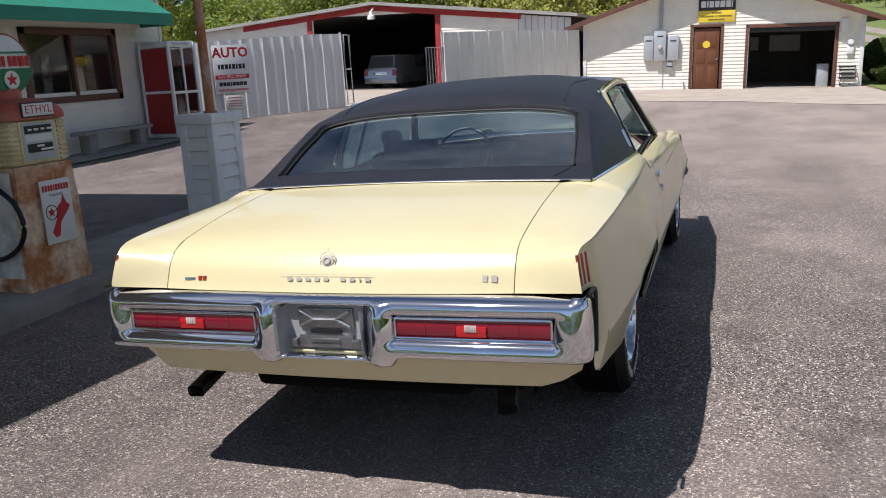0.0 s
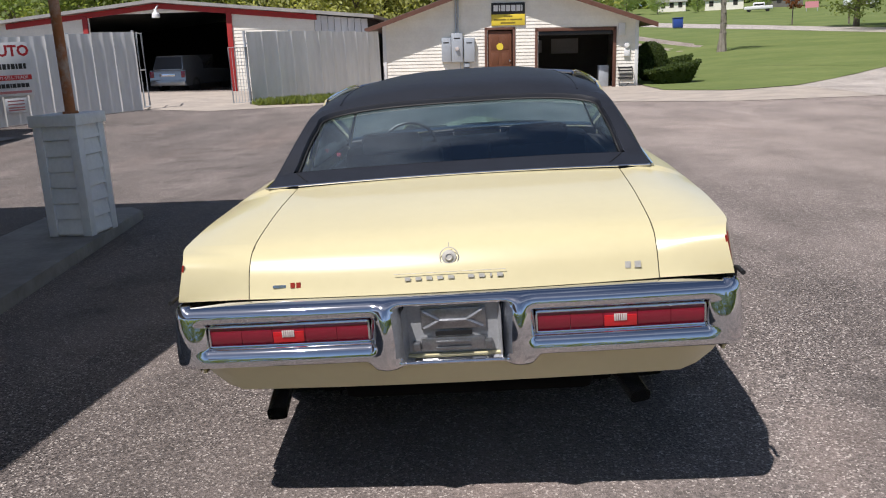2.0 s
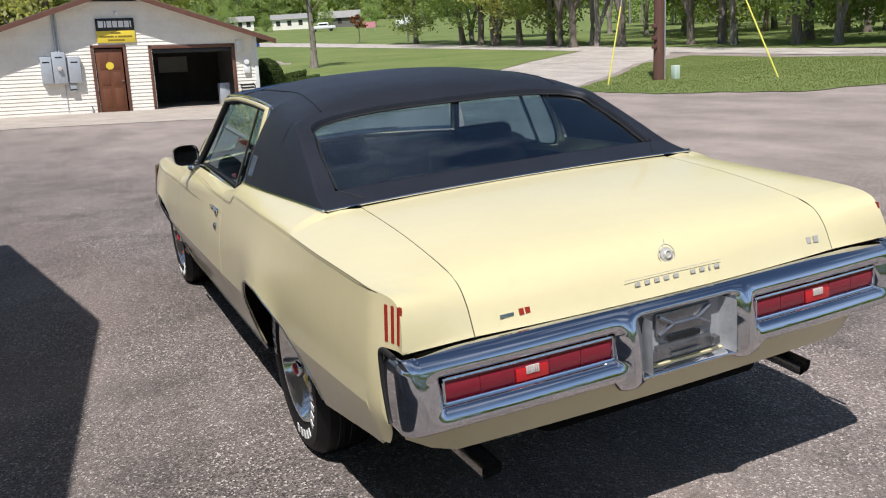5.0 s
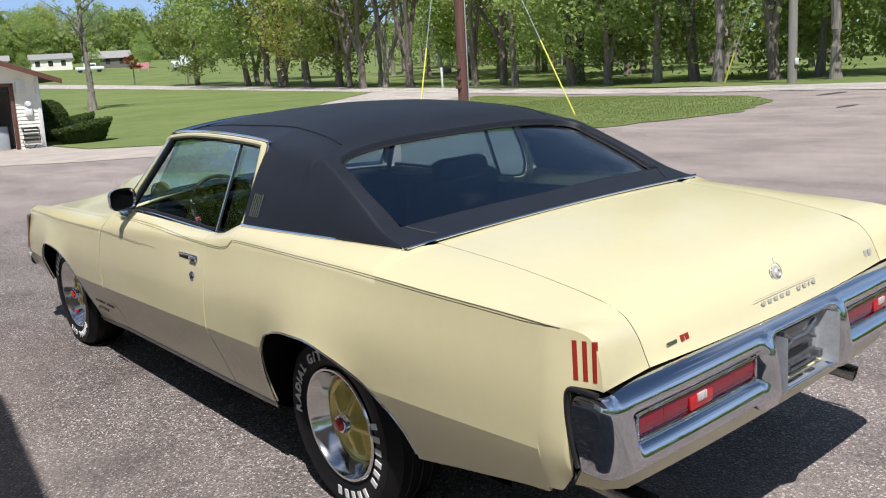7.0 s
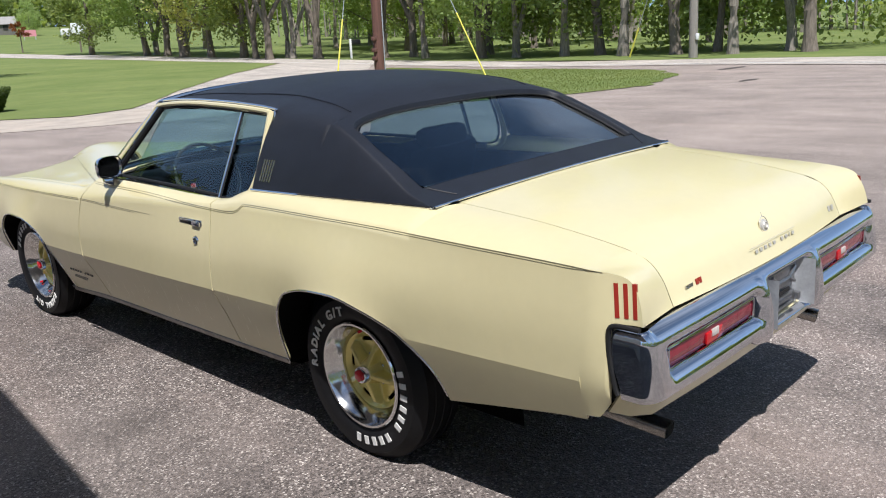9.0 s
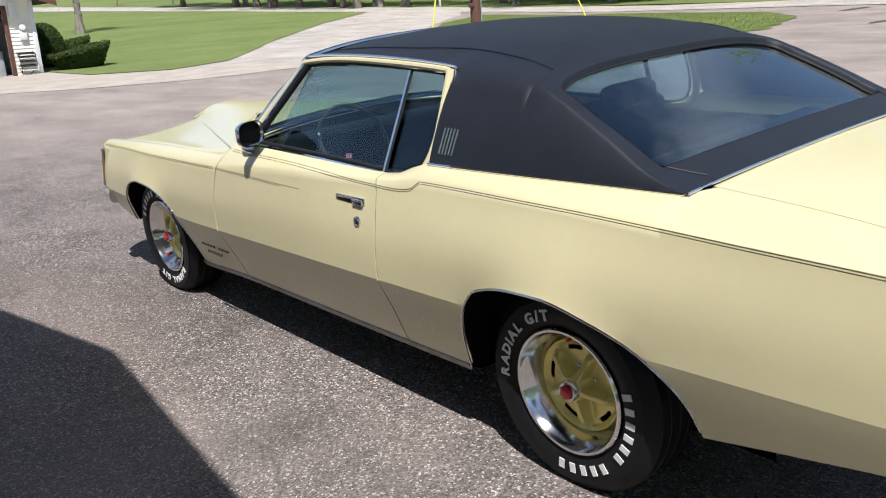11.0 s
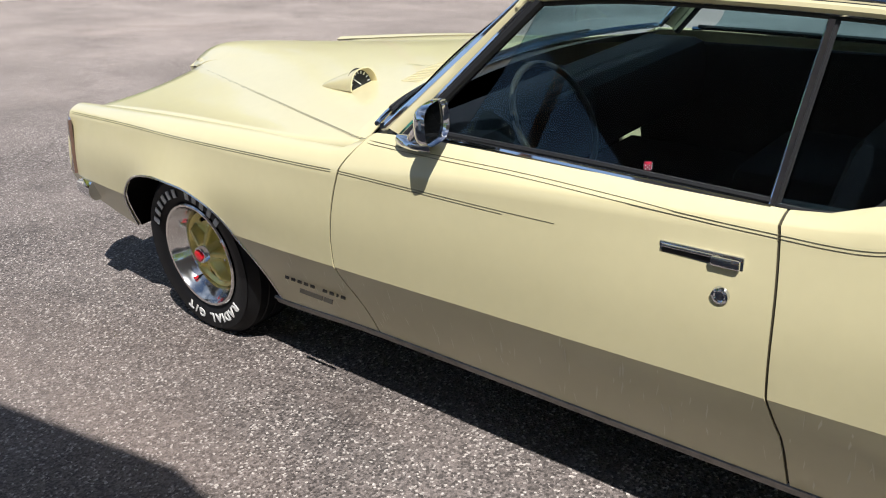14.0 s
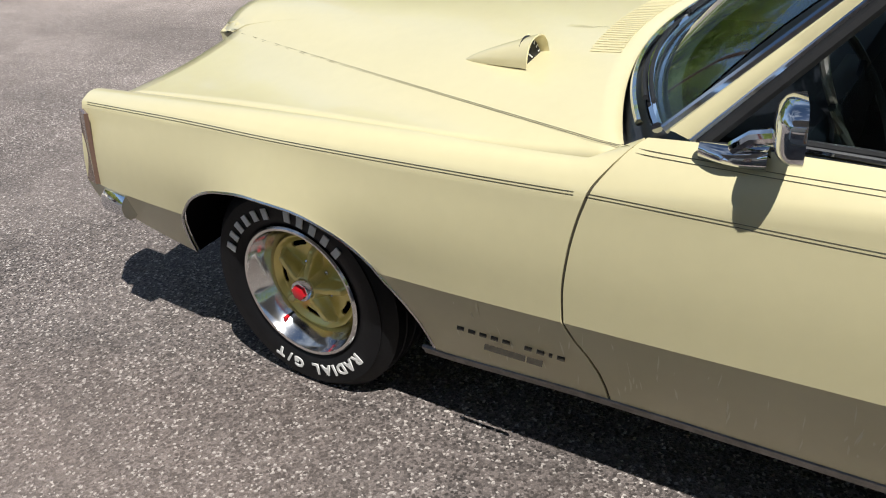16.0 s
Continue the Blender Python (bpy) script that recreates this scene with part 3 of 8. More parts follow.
def front_seam(z, u=0.0):
    """How far the seam before the door leans: forward at the crease, back at its foot and towards the windscreen."""
    return FRONT_SEAM(min(z, 0.842)) - 0.085 * u**1.2


def rear_seam(z, u=0.0):
    """The seam behind the door: upright, swept back below the crease."""
    return REAR_SEAM(z) + 0.004 * u


def side_panel(name, y0, y1, s, label, lead=None, trail=None):
    """One body-side panel from the sill to the shoulder; s is -1 for the driver's side. lead and trail bend its front and rear edges."""
    bm = bmesh.new()
    rows = []
    for y in columns(y0, y1):
        f = (y - y0) / (y1 - y0)
        ahead, behind = (f**13 if lead else 0.0), ((1 - f) ** 11 if trail else 0.0)

        def lean(z, u=0.0):
            return (ahead * lead(z, u) if lead else 0.0) + (behind * trail(z, u) if trail else 0.0)

        col = []
        zc, zb = crease_z(y), belt_z(y)
        bot = max(sill_z(y), arch_z(y))
        if bot < zc - 0.004:
            zs = steps(bot, zc, 5) + steps(zc, zb, 12)[1:]
        else:
            zs = [bot] * 5 + steps(bot, zb, 12)
        for z in zs:
            yy = y + lean(z)
            col.append((s * side_x(yy, z), yy, z))
        for k in range(1, 9):
            u = k / 8
            yy = y + lean(zb, u)
            if y > -0.37:
                x1, z1 = top_x(yy), top_z(yy)
                crown = 0.014 * math.sin(math.pi * u) if y > 2.05 else 0.004 * math.sin(math.pi * u)
                z = lerp(zb, z1, u**0.85) + crown
            else:
                x1 = deck_edge(y)
                z = deck_shoulder(y, lerp(belt_x(y), x1, u))
            col.append((s * lerp(belt_x(y), x1, u), yy, z))
        rows.append(col)
    grid(bm, rows)
    bmesh.ops.remove_doubles(bm, verts=bm.verts, dist=0.0004)
    for f in bm.faces:
        f.normal_update()
    bmesh.ops.recalc_face_normals(bm, faces=bm.faces)
    up = sum((f.normal.x * s for f in bm.faces))
    if up < 0:
        bmesh.ops.reverse_faces(bm, faces=bm.faces)
    ob = part(name, bm, PAINT, car, label, sharp=75, thick=0.010, recalc=False)
    for e in ob.data.edges:
        a, b = (ob.data.vertices[v].co for v in e.vertices)
        if abs(a.z - crease_z(a.y)) < 0.003 and abs(b.z - crease_z(b.y)) < 0.003:
            e.use_edge_sharp = True
    return ob


def deck_edge(y):
    return 0.648


def deck_shoulder(y, x):
    """Height of the rear deck's outer strip."""
    zd, zb, xb = deck_z(y) + 0.0, belt_z(y), belt_x(y)
    q = min(1.0, max(0.0, (x - 0.648) / (xb - 0.648)))
    if zd < zb:
        return lerp(zd, zb, q)
    return zd - (zd - zb) * q**2.2


for s, word in ((-1, "driver"), (1, "passenger")):
    side_panel("rear_quarter_panel", -1.045, 0.829, s, "rear quarter panel with flared wheel arch", lead=rear_seam)
    side_panel("door", 0.836, 2.098, s, "long door panel", front_seam, rear_seam)
    side_panel("front_fender", 2.105, 3.875, s, "front fender", trail=front_seam)

for s in (-1, 1):
    for y0, bend in ((2.1015, front_seam), (0.8325, rear_seam)):
        bm = bmesh.new()
        rows = []
        for y in (y0 - 0.008, y0, y0 + 0.008):
            zb = belt_z(y)
            col = [(s * (side_x(y, z) - 0.0035), y + bend(z), z) for z in steps(sill_z(y) + 0.01, zb, 24)]
            col += [(s * (lerp(belt_x(y), top_x(y + bend(zb, u)), u) - 0.002), y + bend(zb, u), lerp(zb, top_z(y + bend(zb, u)), u**0.85) + 0.004 * math.sin(math.pi * u) - 0.003) for u in steps(0, 1, 8)[1:]]
            rows.append(col)
        grid(bm, rows)
        part("door_gap", bm, SHADOW_GAP, car)

# tail corners behind the quarter panels: the deck strip rolls down beside the lid, the side blade runs back and folds round
def tail_edge():
    """The blade's edge: back along the shoulder, rolling down to the bumper."""
    line = ((-1.045, belt_z(-1.045)), (-1.09, 0.921), (-1.13, 0.917), (-1.162, 0.908), (-1.184, 0.890), (-1.198, 0.860), (-1.208, 0.83), (-1.215, 0.802), (-1.218, 0.782))
    pts = [Vector((tail_x(y, z) if i else belt_x(y), y, z)) for i, (y, z) in enumerate(line)]
    for _ in range(2):
        out = [pts[0]]
        for a, b in zip(pts, pts[1:]):
            out += [a.lerp(b, 0.25), a.lerp(b, 0.75)]
        pts = out + [pts[-1]]
    return pts


def tail_x(y, z):
    """The side draws in towards the tail."""
    return side_x(max(y, -1.2), z) - 0.024 * smooth(-1.06, -1.2, y) - 0.012 * smooth(0.585, 0.488, z) * smooth(-1.05, -1.12, y)


def lid_point(x, t):
    q = 1 - (x / 0.64) ** 2
    y = lerp(-0.372, -1.1, min(1, t / 0.7)) if t <= 0.7 else lerp(-1.1, -1.187, ((t - 0.7) / 0.3) ** 0.75)
    z = deck_z(y)
    back = max(0.0, (t - 0.5) / 0.5)
    return (x, y - 0.03 * q * back, z + 0.012 * q * (1 - back))


EDGE = tail_edge()
for s in (-1, 1):
    bm = bmesh.new()
    rows = []
    n = len(EDGE) - 1
    for i, e in enumerate(EDGE):
        lp = Vector(lid_point(0.6475, lerp(0.6472, 1.0, i / n)))
        if i == 0:
            lp = Vector((0.6475, -1.045, deck_shoulder(-1.045, 0.648)))
        row = []
        for u in steps(0, 1, 9):
            p = lp.lerp(e, u)
            if i == 0:
                p.z = deck_shoulder(-1.045, p.x)
            # soft fillet towards the blade
            p.z += 0.004 * math.sin(math.pi * u) * smooth(0, 0.5, i / n) * (1 - smooth(0.6, 1.0, i / n))
            row.append((s * p.x, p.y, p.z))
        low = lerp(0.49, 0.572, max(0.0, -1.085 - e.y) / 0.06) if e.y > -1.128 else 0.783
        for k in range(1, 11):
            z = lerp(e.z, low, k / 10)
            row.append((s * tail_x(e.y, z), e.y, z))
        rows.append(row)
        grid(bm, rows)
    bmesh.ops.remove_doubles(bm, verts=bm.verts, dist=0.0005)
    part("tail_corner", bm, PAINT, car, "", sharp=60)

# deck lid: flat deck that rolls down to the bumper
bm = bmesh.new()
grid(bm, [[lid_point(x, t) for t in steps(0, 0.7, 12) + steps(0.7, 1, 10)[1:]] for x in steps(-0.6442, 0.6442, 24)], flip=True)
for f in bm.faces:
    f.normal_update()
part("trunk_lid", bm, PAINT, car, "butter-yellow trunk lid", sharp=60, thick=0.01)

for s in (-1, 1):
    bm = bmesh.new()
    grid(bm, [[(s * x, lid_point(0.6442, t)[1], lid_point(0.6442, t)[2] - 0.0022) for x in (0.638, 0.6455, 0.653)] for t in steps(0, 1, 30)])
    part("lid_gap", bm, SHADOW_GAP, car)

# hood
hood_gap_x = lambda y: top_x(y) - 0.006
crease_hx = lambda y: min(lerp(0.849, 0.22, (y - 2.045) / 1.745), hood_gap_x(y) - 0.01)
crease_hz = lambda y: lerp(0.916, 0.852, (y - 2.045) / 1.745)
centre_hz = knots((1.95, 0.985), (2.1, 0.980), (2.6, 0.965), (3.2, 0.948), (3.78, 0.93), (3.9, 0.915))


def hood_z(x, y):
    x = abs(x)
    xc, zc, xg, zg = crease_hx(y), crease_hz(y), hood_gap_x(y), top_z(y) - 0.004
    if x > xc:
        t = (x - xc) / max(1e-4, xg - xc)
        return lerp(zc, zg, t) - 0.012 * math.sin(math.pi * t) * smooth(2.1, 2.8, y)
    t = x / xc
    return zc + (centre_hz(y) - zc) * (1 - t**2.2)


def hood_back(x):
    return 2.235 - 0.19 * (abs(x) / 0.85) ** 2.2


def hood_front(x):
    x = abs(x)
    return 3.885 if x < 0.205 else lerp(3.80, 3.745, (x - 0.205) / 0.55)


bm = bmesh.new()
hx = sorted({round(v, 4) for v in steps(0, 0.2, 6) + [0.204, 0.207] + steps(0.21, 1.0, 22)})
for s in (-1, 1):
    rows = []
    for u in hx:
        col = []
        for t in steps(0, 1, 30):
            # each line fans out towards the windscreen
            xf = u * 0.755 if u > 0.207 else u
            y = lerp(hood_back(min(0.85, u * 0.865)), hood_front(xf), t)
            x = lerp(min(u * 0.865, hood_gap_x(y)), min(xf, hood_gap_x(y)), t) if u < 0.995 else hood_gap_x(y)
            col.append((s * x, y, hood_z(x, y)))
        rows.append(col)
    grid(bm, rows)
bmesh.ops.remove_doubles(bm, verts=bm.verts, dist=0.0004)
bmesh.ops.recalc_face_normals(bm, faces=bm.faces)
if sum(f.normal.z for f in bm.faces) < 0:
    bmesh.ops.reverse_faces(bm, faces=bm.faces)
hood = part("hood", bm, PAINT, car, "long hood with a creased centre and pointed nose", sharp=18, thick=0.01, recalc=False)
hood.modifiers.remove(hood.modifiers["crisp_edges"])

# front end under the hood: nose, grille, lamps, bumper
bm = bmesh.new()
prism(bm, [(-0.203, 3.70, 0.55), (0.203, 3.70, 0.55), (0.203, 3.70, 0.85), (0.1, 3.70, 0.895), (-0.1, 3.70, 0.895), (-0.203, 3.70, 0.85)], (0, 0, 0), (0, 0.178, 0))
part("nose", bm, PAINT, car)
for s in (-1, 1):
    bm = bmesh.new()
    prism(bm, [(s * 0.21, 3.70, 0.52), (s * 0.83, 3.66, 0.52), (s * 0.80, 3.66, 0.79), (s * 0.21, 3.70, 0.825)], (0, 0, 0), (0, 0.05, 0))
    part("grille", bm, DARK_PLASTIC, car, "black recessed grille")
bm = bmesh.new()
pts = [(x, 3.90 - 0.10 * abs(x / 0.86) ** 3, 0.50) for x in steps(-0.84, 0.84, 20)]
pts = [(-0.905, 3.66, 0.485), (-0.90, 3.76, 0.49)] + pts + [(0.90, 3.76, 0.49), (0.905, 3.66, 0.485)]
sweep(bm, pts, 0.032, 10, 1.35)
part("front_bumper", bm, CHROME, car, "chrome front bumper")
for s in (-1, 1):
    bm = bmesh.new()
    prism(bm, [(s * 0.835, 3.79, 0.765), (s * 0.862, 3.73, 0.765), (s * 0.895, 3.72, 0.54), (s * 0.875, 3.79, 0.54)], (s * 0.004, 0.075, 0), (s * 0.012, 0.088, 0))
    part("side_marker", bm, material("smoked_amber_lens", (0.14, 0.085, 0.06), 0.2, 0, 0.1, 30.0, coat=0.6), car, "smoky amber side lamp")
    for k in range(2):
        bm = bmesh.new()
        lathe(bm, [(0.0, 0.02), (0.05, 0.018), (0.075, 0.0), (0.085, -0.02)], 24, pose(s * (0.40 + 0.22 * k), 3.735, 0.69, -90))
        part("headlight", bm, CLEAR_LENS, car, "round headlight in the nose")

# painted valances and the dark underside
bm = bmesh.new()
rows = []
for x in steps(-0.86, 0.86, 28):
    e = max(0, abs(x) - 0.74) / 0.12
    rows.append([(x * (1 - 0.035 * t), -1.235 + 0.06 * e + 0.06 * t + 0.03 * (x / 0.86) ** 2, lerp(0.572, 0.453 + 0.035 * e * e, t)) for t in steps(0, 1, 5)])
grid(bm, rows)
part("rear_valance", bm, PAINT, car, "", thick=0.008)
bm = bmesh.new()
box(bm, -0.68, -0.90, 0.36, 0.68, 3.60, 0.47)
box(bm, -0.55, -0.75, 0.26, 0.55, 3.40, 0.36, 0.02)
box(bm, -0.40, -1.08, 0.36, 0.45, -0.55, 0.45, 0.04)
box(bm, -0.84, -1.178, 0.580, 0.84, -1.04, 0.735)
box(bm, -0.68, -1.04, 0.47, 0.68, -0.50, 0.85)
box(bm, -0.72, 2.10, 0.42, 0.72, 3.68, 0.78)
part("underbody", bm, UNDER, car, "dark underside")
for s in (-1, 1):
    for lo, hi, line in ARCHES:
        bm = bmesh.new()
        rows = []
        for i in range(25):
            y = (lo + hi) / 2 - (hi - lo) / 2 * 1.0 * math.cos(math.pi * i / 24)
            rows.append([(s * (side_x(y, line(y)) - 0.012), y, line(y) + 0.002), (s * 0.52, y, line(y) + 0.02)])
        grid(bm, rows)
        grid(bm, [[(s * 0.53, y, 0.15), (s * 0.53, y, 0.75)] for y in (lo - 0.02, hi + 0.02)])
        part("wheel_well", bm, UNDER, car)
# bright lips round the arches and the ribbed sill strips
for s in (-1, 1):
    for lo, hi, line in ARCHES:
        bm = bmesh.new()
        ys = [(lo + hi) / 2 - (hi - lo) / 2 * math.cos(math.pi * i / 40) for i in range(1, 40)]
        sweep(bm, [(s * (side_x(y, line(y)) - 0.001), y, line(y) - 0.001) for y in ys], 0.0045, 6)
        part("arch_lip", bm, WORN_CHROME, car, "thin bright wheel-arch lip")
    bm = bmesh.new()
    sill = [[(side_x(y, sill_z(y)) - 0.004, sill_z(y) + 0.002), (side_x(y, sill_z(y)) + 0.003, sill_z(y) - 0.003), (side_x(y, sill_z(y)) + 0.001, sill_z(y) - 0.010),
             (side_x(y, sill_z(y)) - 0.006, sill_z(y) - 0.014), (side_x(y, sill_z(y)) - 0.010, sill_z(y) - 0.030)] for y in steps(0.43, 2.60, 24)]
    grid(bm, [[(s * x, y, z) for x, z in row] for y, row in zip(steps(0.43, 2.60, 24), sill)])
    part("sill_moulding", bm, SILL, car, "dull dark sill moulding")
    bm = bmesh.new()
    grid(bm, [[(s * (side_x(y, sill_z(y)) - 0.015), y, sill_z(y) - 0.02), (s * 0.80, y, sill_z(y) - 0.055), (s * 0.6, y, 0.25)] for y in steps(0.45, 2.60, 12)])
    part("rocker_panel", bm, UNDER, car)

# ---- greenhouse ----
roof_c = knots((-0.40, 1.005), (-0.25, 1.052), (-0.1, 1.127), (0.1, 1.222), (0.26, 1.298), (0.34, 1.336), (0.42, 1.358), (0.6, 1.383), (0.9, 1.398), (1.2, 1.397), (1.45, 1.380), (1.66, 1.352))


def edge_z(y):
    """Height of the roof's shoulder: level over the doors, easing down with the rear slope."""
    level, slope = 1.300 - 0.02 * smooth(0.9, 0.3, y), roof_c(y) - 0.012
    ease = max(0.07 - abs(level - slope), 0) / 0.07
    return min(level, slope) - ease * ease * 0.07 / 4


def roof_point(y, v):
    """Half section of the roof: v from 0 at the belt to 1 at the middle."""
    xb, zb = top_x(y) - 0.002, top_z(y) - 0.004
    if y < -0.37:
        xb, zb = 0.773, 1.003
    zc = roof_c(y)
    if zc < zb + 0.03:
        zb = min(zb, zc - 0.002)
    ze = edge_z(y)
    xe = xb - (ze - zb) * 0.52
    r = 0.10
    if v < 0.42:
        t = v / 0.42
        bow = 0.012 * math.sin(math.pi * t) * min(1, (ze - zb) / 0.2)
        return Vector((lerp(xb, xe, t) + bow, y, lerp(zb, ze, t)))
    t = (v - 0.42) / 0.58
    x = max(0.0, xe * (1 - t))
    crown = 1 - (x / xe) ** 3.2
    return Vector((x, y, ze + (zc - ze) * crown))


def roof_strip(ys, v0, v1, s, n=16):
    return [[tuple(Vector((s * p.x, p.y, p.z)) for p in [roof_point(y, lerp(v0(y), v1(y), k / n))])[0] for k in range(n + 1)] for y in ys]


pane_side = knots((-0.40, 0.70), (-0.25, 0.69), (-0.2, 0.684), (0.0, 0.664), (0.1, 0.645))
PANE_TOP = 0.237


def glass_half(y):
    """Half the width of the rear window's opening: splayed sides, broadly rounded upper corners."""
    if y <= 0.1:
        return pane_side(y)
    q = min(1.0, (y - 0.1) / (PANE_TOP - 0.1))
    return 0.645 * (1 - q**3.6) ** (1 / 3.6)


def v_at_x(y, x):
    lo, hi = 0.42, 1.0
    for _ in range(24):
        mid = (lo + hi) / 2
        if roof_point(y, mid).x > x:
            lo = mid
        else:
            hi = mid
    return lo


bm = bmesh.new()
corner_ys = [0.1 + (PANE_TOP - 0.1) * math.sin(math.pi / 2 * k / 22) ** (2 / 3.6) for k in range(1, 23)]
for s in (-1, 1):
    # sail panels beside the rear window, then full sections to the door glass
    seam = lambda y: v_at_x(y, glass_half(y)) if y < PANE_TOP - 1e-6 else 1.0
    wide = lambda y: v_at_x(y, 0.55)
    for low, high, n in ((lambda y: 0.0, lambda y: 0.42, 12), (lambda y: 0.42, seam, 16)):
        grid(bm, roof_strip(steps(-0.372, -0.245, 4), low, high, s, n))
        grid(bm, roof_strip(steps(-0.245, 0.1, 16) + corner_ys, low, high, s, n))
        grid(bm, roof_strip([PANE_TOP] + steps(PANE_TOP, 0.605, 12)[1:], low, high, s, n))
    grid(bm, roof_strip(steps(-0.372, -0.245, 4), seam, lambda y: 1.0, s, 14))
    grid(bm, roof_strip(steps(0.605, 1.61, 22), lambda y: 0.435, wide, s, 8))
    grid(bm, roof_strip(steps(0.605, 1.61, 22), wide, lambda y: 1.0, s, 14))
bmesh.ops.remove_doubles(bm, verts=bm.verts, dist=0.0006)
# the shoulder of the sail panels is padded and round
for turn in range(4):
    soft = [v for v in bm.verts if -0.30 < v.co.y < 0.60 and not v.is_boundary and (Vector((abs(v.co.x), v.co.z)) - Vector(roof_point(v.co.y, 0.42).xz)).length < 0.085]
    bmesh.ops.smooth_vert(bm, verts=soft, factor=0.5, use_axis_x=True, use_axis_z=True)
bmesh.ops.recalc_face_normals(bm, faces=bm.faces)
part("roof", bm, VINYL, car, "dark grained vinyl roof with broad rear pillars", sharp=40, thick=0.012, recalc=False)


def roof_at(x, y, lift=0.0):
    return (x, y, roof_point(y, v_at_x(y, min(abs(x), 0.72))).z + lift)


# rear window, set deep behind the padded edge of the vinyl
bm = bmesh.new()
glass_edge = lambda y: min(0.705, roof_point(y, 0.42).x - 0.022)
grid(bm, [[roof_at(u * glass_edge(y), y, -0.024) for u in steps(-1, 1, 28)] for y in steps(-0.262, 0.29, 20)])
ob = part("rear_window", bm, REAR_GLASS, car, "tinted curved rear window", sharp=60, thick=0.004)
ob.visible_shadow = False
half_line = [(glass_half(y), y) for y in steps(-0.225, 0.1, 16) + corner_ys[:-1]]
across = half_line + [(0.0, PANE_TOP)] + [(-x, y) for x, y in half_line[::-1]]
foot = [(-glass_half(-0.245) + 0.012, -0.243)] + [(x, -0.246) for x in steps(-0.64, 0.64, 14)] + [(glass_half(-0.245) - 0.012, -0.243)]
ringed = across + foot
bm = bmesh.new()
# the vinyl rolls in over the glass
grid(bm, [[roof_at(x, y, 0.001), roof_at(x - 0.006 * x, y - 0.008 * (y + 0.02), -0.006), roof_at(x * 0.988, y - 0.018 * (y + 0.02), -0.026)] for x, y in ringed + ringed[:1]])
part("window_reveal", bm, VINYL, car)
bm = bmesh.new()
sweep(bm, [roof_at(x * 0.982, y - 0.024 * (y + 0.02), -0.019) for x, y in ringed], 0.0045, 6, closed=True)
part("rear_window_moulding", bm, BLACK, car)
for s in (-1, 1):
    bm = bmesh.new()
    sweep(bm, [roof_at(s * lerp(0.675, 0.615, t), lerp(-0.25, -0.335, t), 0.001) for t in steps(0, 1, 5)], 0.0022, 5)
    part("corner_seam", bm, BLACK, car)
bm = bmesh.new()
for s in (-1, 1):
    sweep(bm, [(s * (top_x(y) + 0.004), y, top_z(y) + 0.001) for y in steps(0.60, -0.37, 16)], 0.006, 6)
sweep(bm, [(x, -0.376, roof_c(-0.372) * 0 + max(deck_z(-0.372), 1.0) + 0.006 + 0.012 * (1 - (x / 0.76) ** 2)) for x in steps(-0.768, 0.768, 16)], 0.004, 6)
part("vinyl_edge_moulding", bm, CHROME, car)
# stitched seams along the vinyl
for s in (-1, 1):
    bm = bmesh.new()
    pts = []
    for y in steps(0.27, 1.60, 30):
        p = roof_point(y, v_at_x(y, 0.52 - 0.02 * abs(y - 1) + 0.05 * smooth(0.85, 0.22, y)))
        pts.append((s * p.x, p.y, p.z + 0.001))
    sweep(bm, pts, 0.0035, 6)
    part("roof_seam", bm, VINYL, car)


def tumble(z):
    return 0.826 - (z - 0.934) * 0.42


def pane(name, outline, parent, label=""):
    """A flat-ish window pane from (y, z) points on the driver's side plane."""
    obs = []
    for s in (-1, 1):
        bm = bmesh.new()
        prism(bm, [(s * (tumble(z) - 0.012), y, z) for y, z in outline], (0, 0, 0), (-s * 0.004, 0, 0))
        ob = part(name, bm, GLASS, parent, label)
        ob.visible_shadow = False
        obs.append(ob)
    return obs


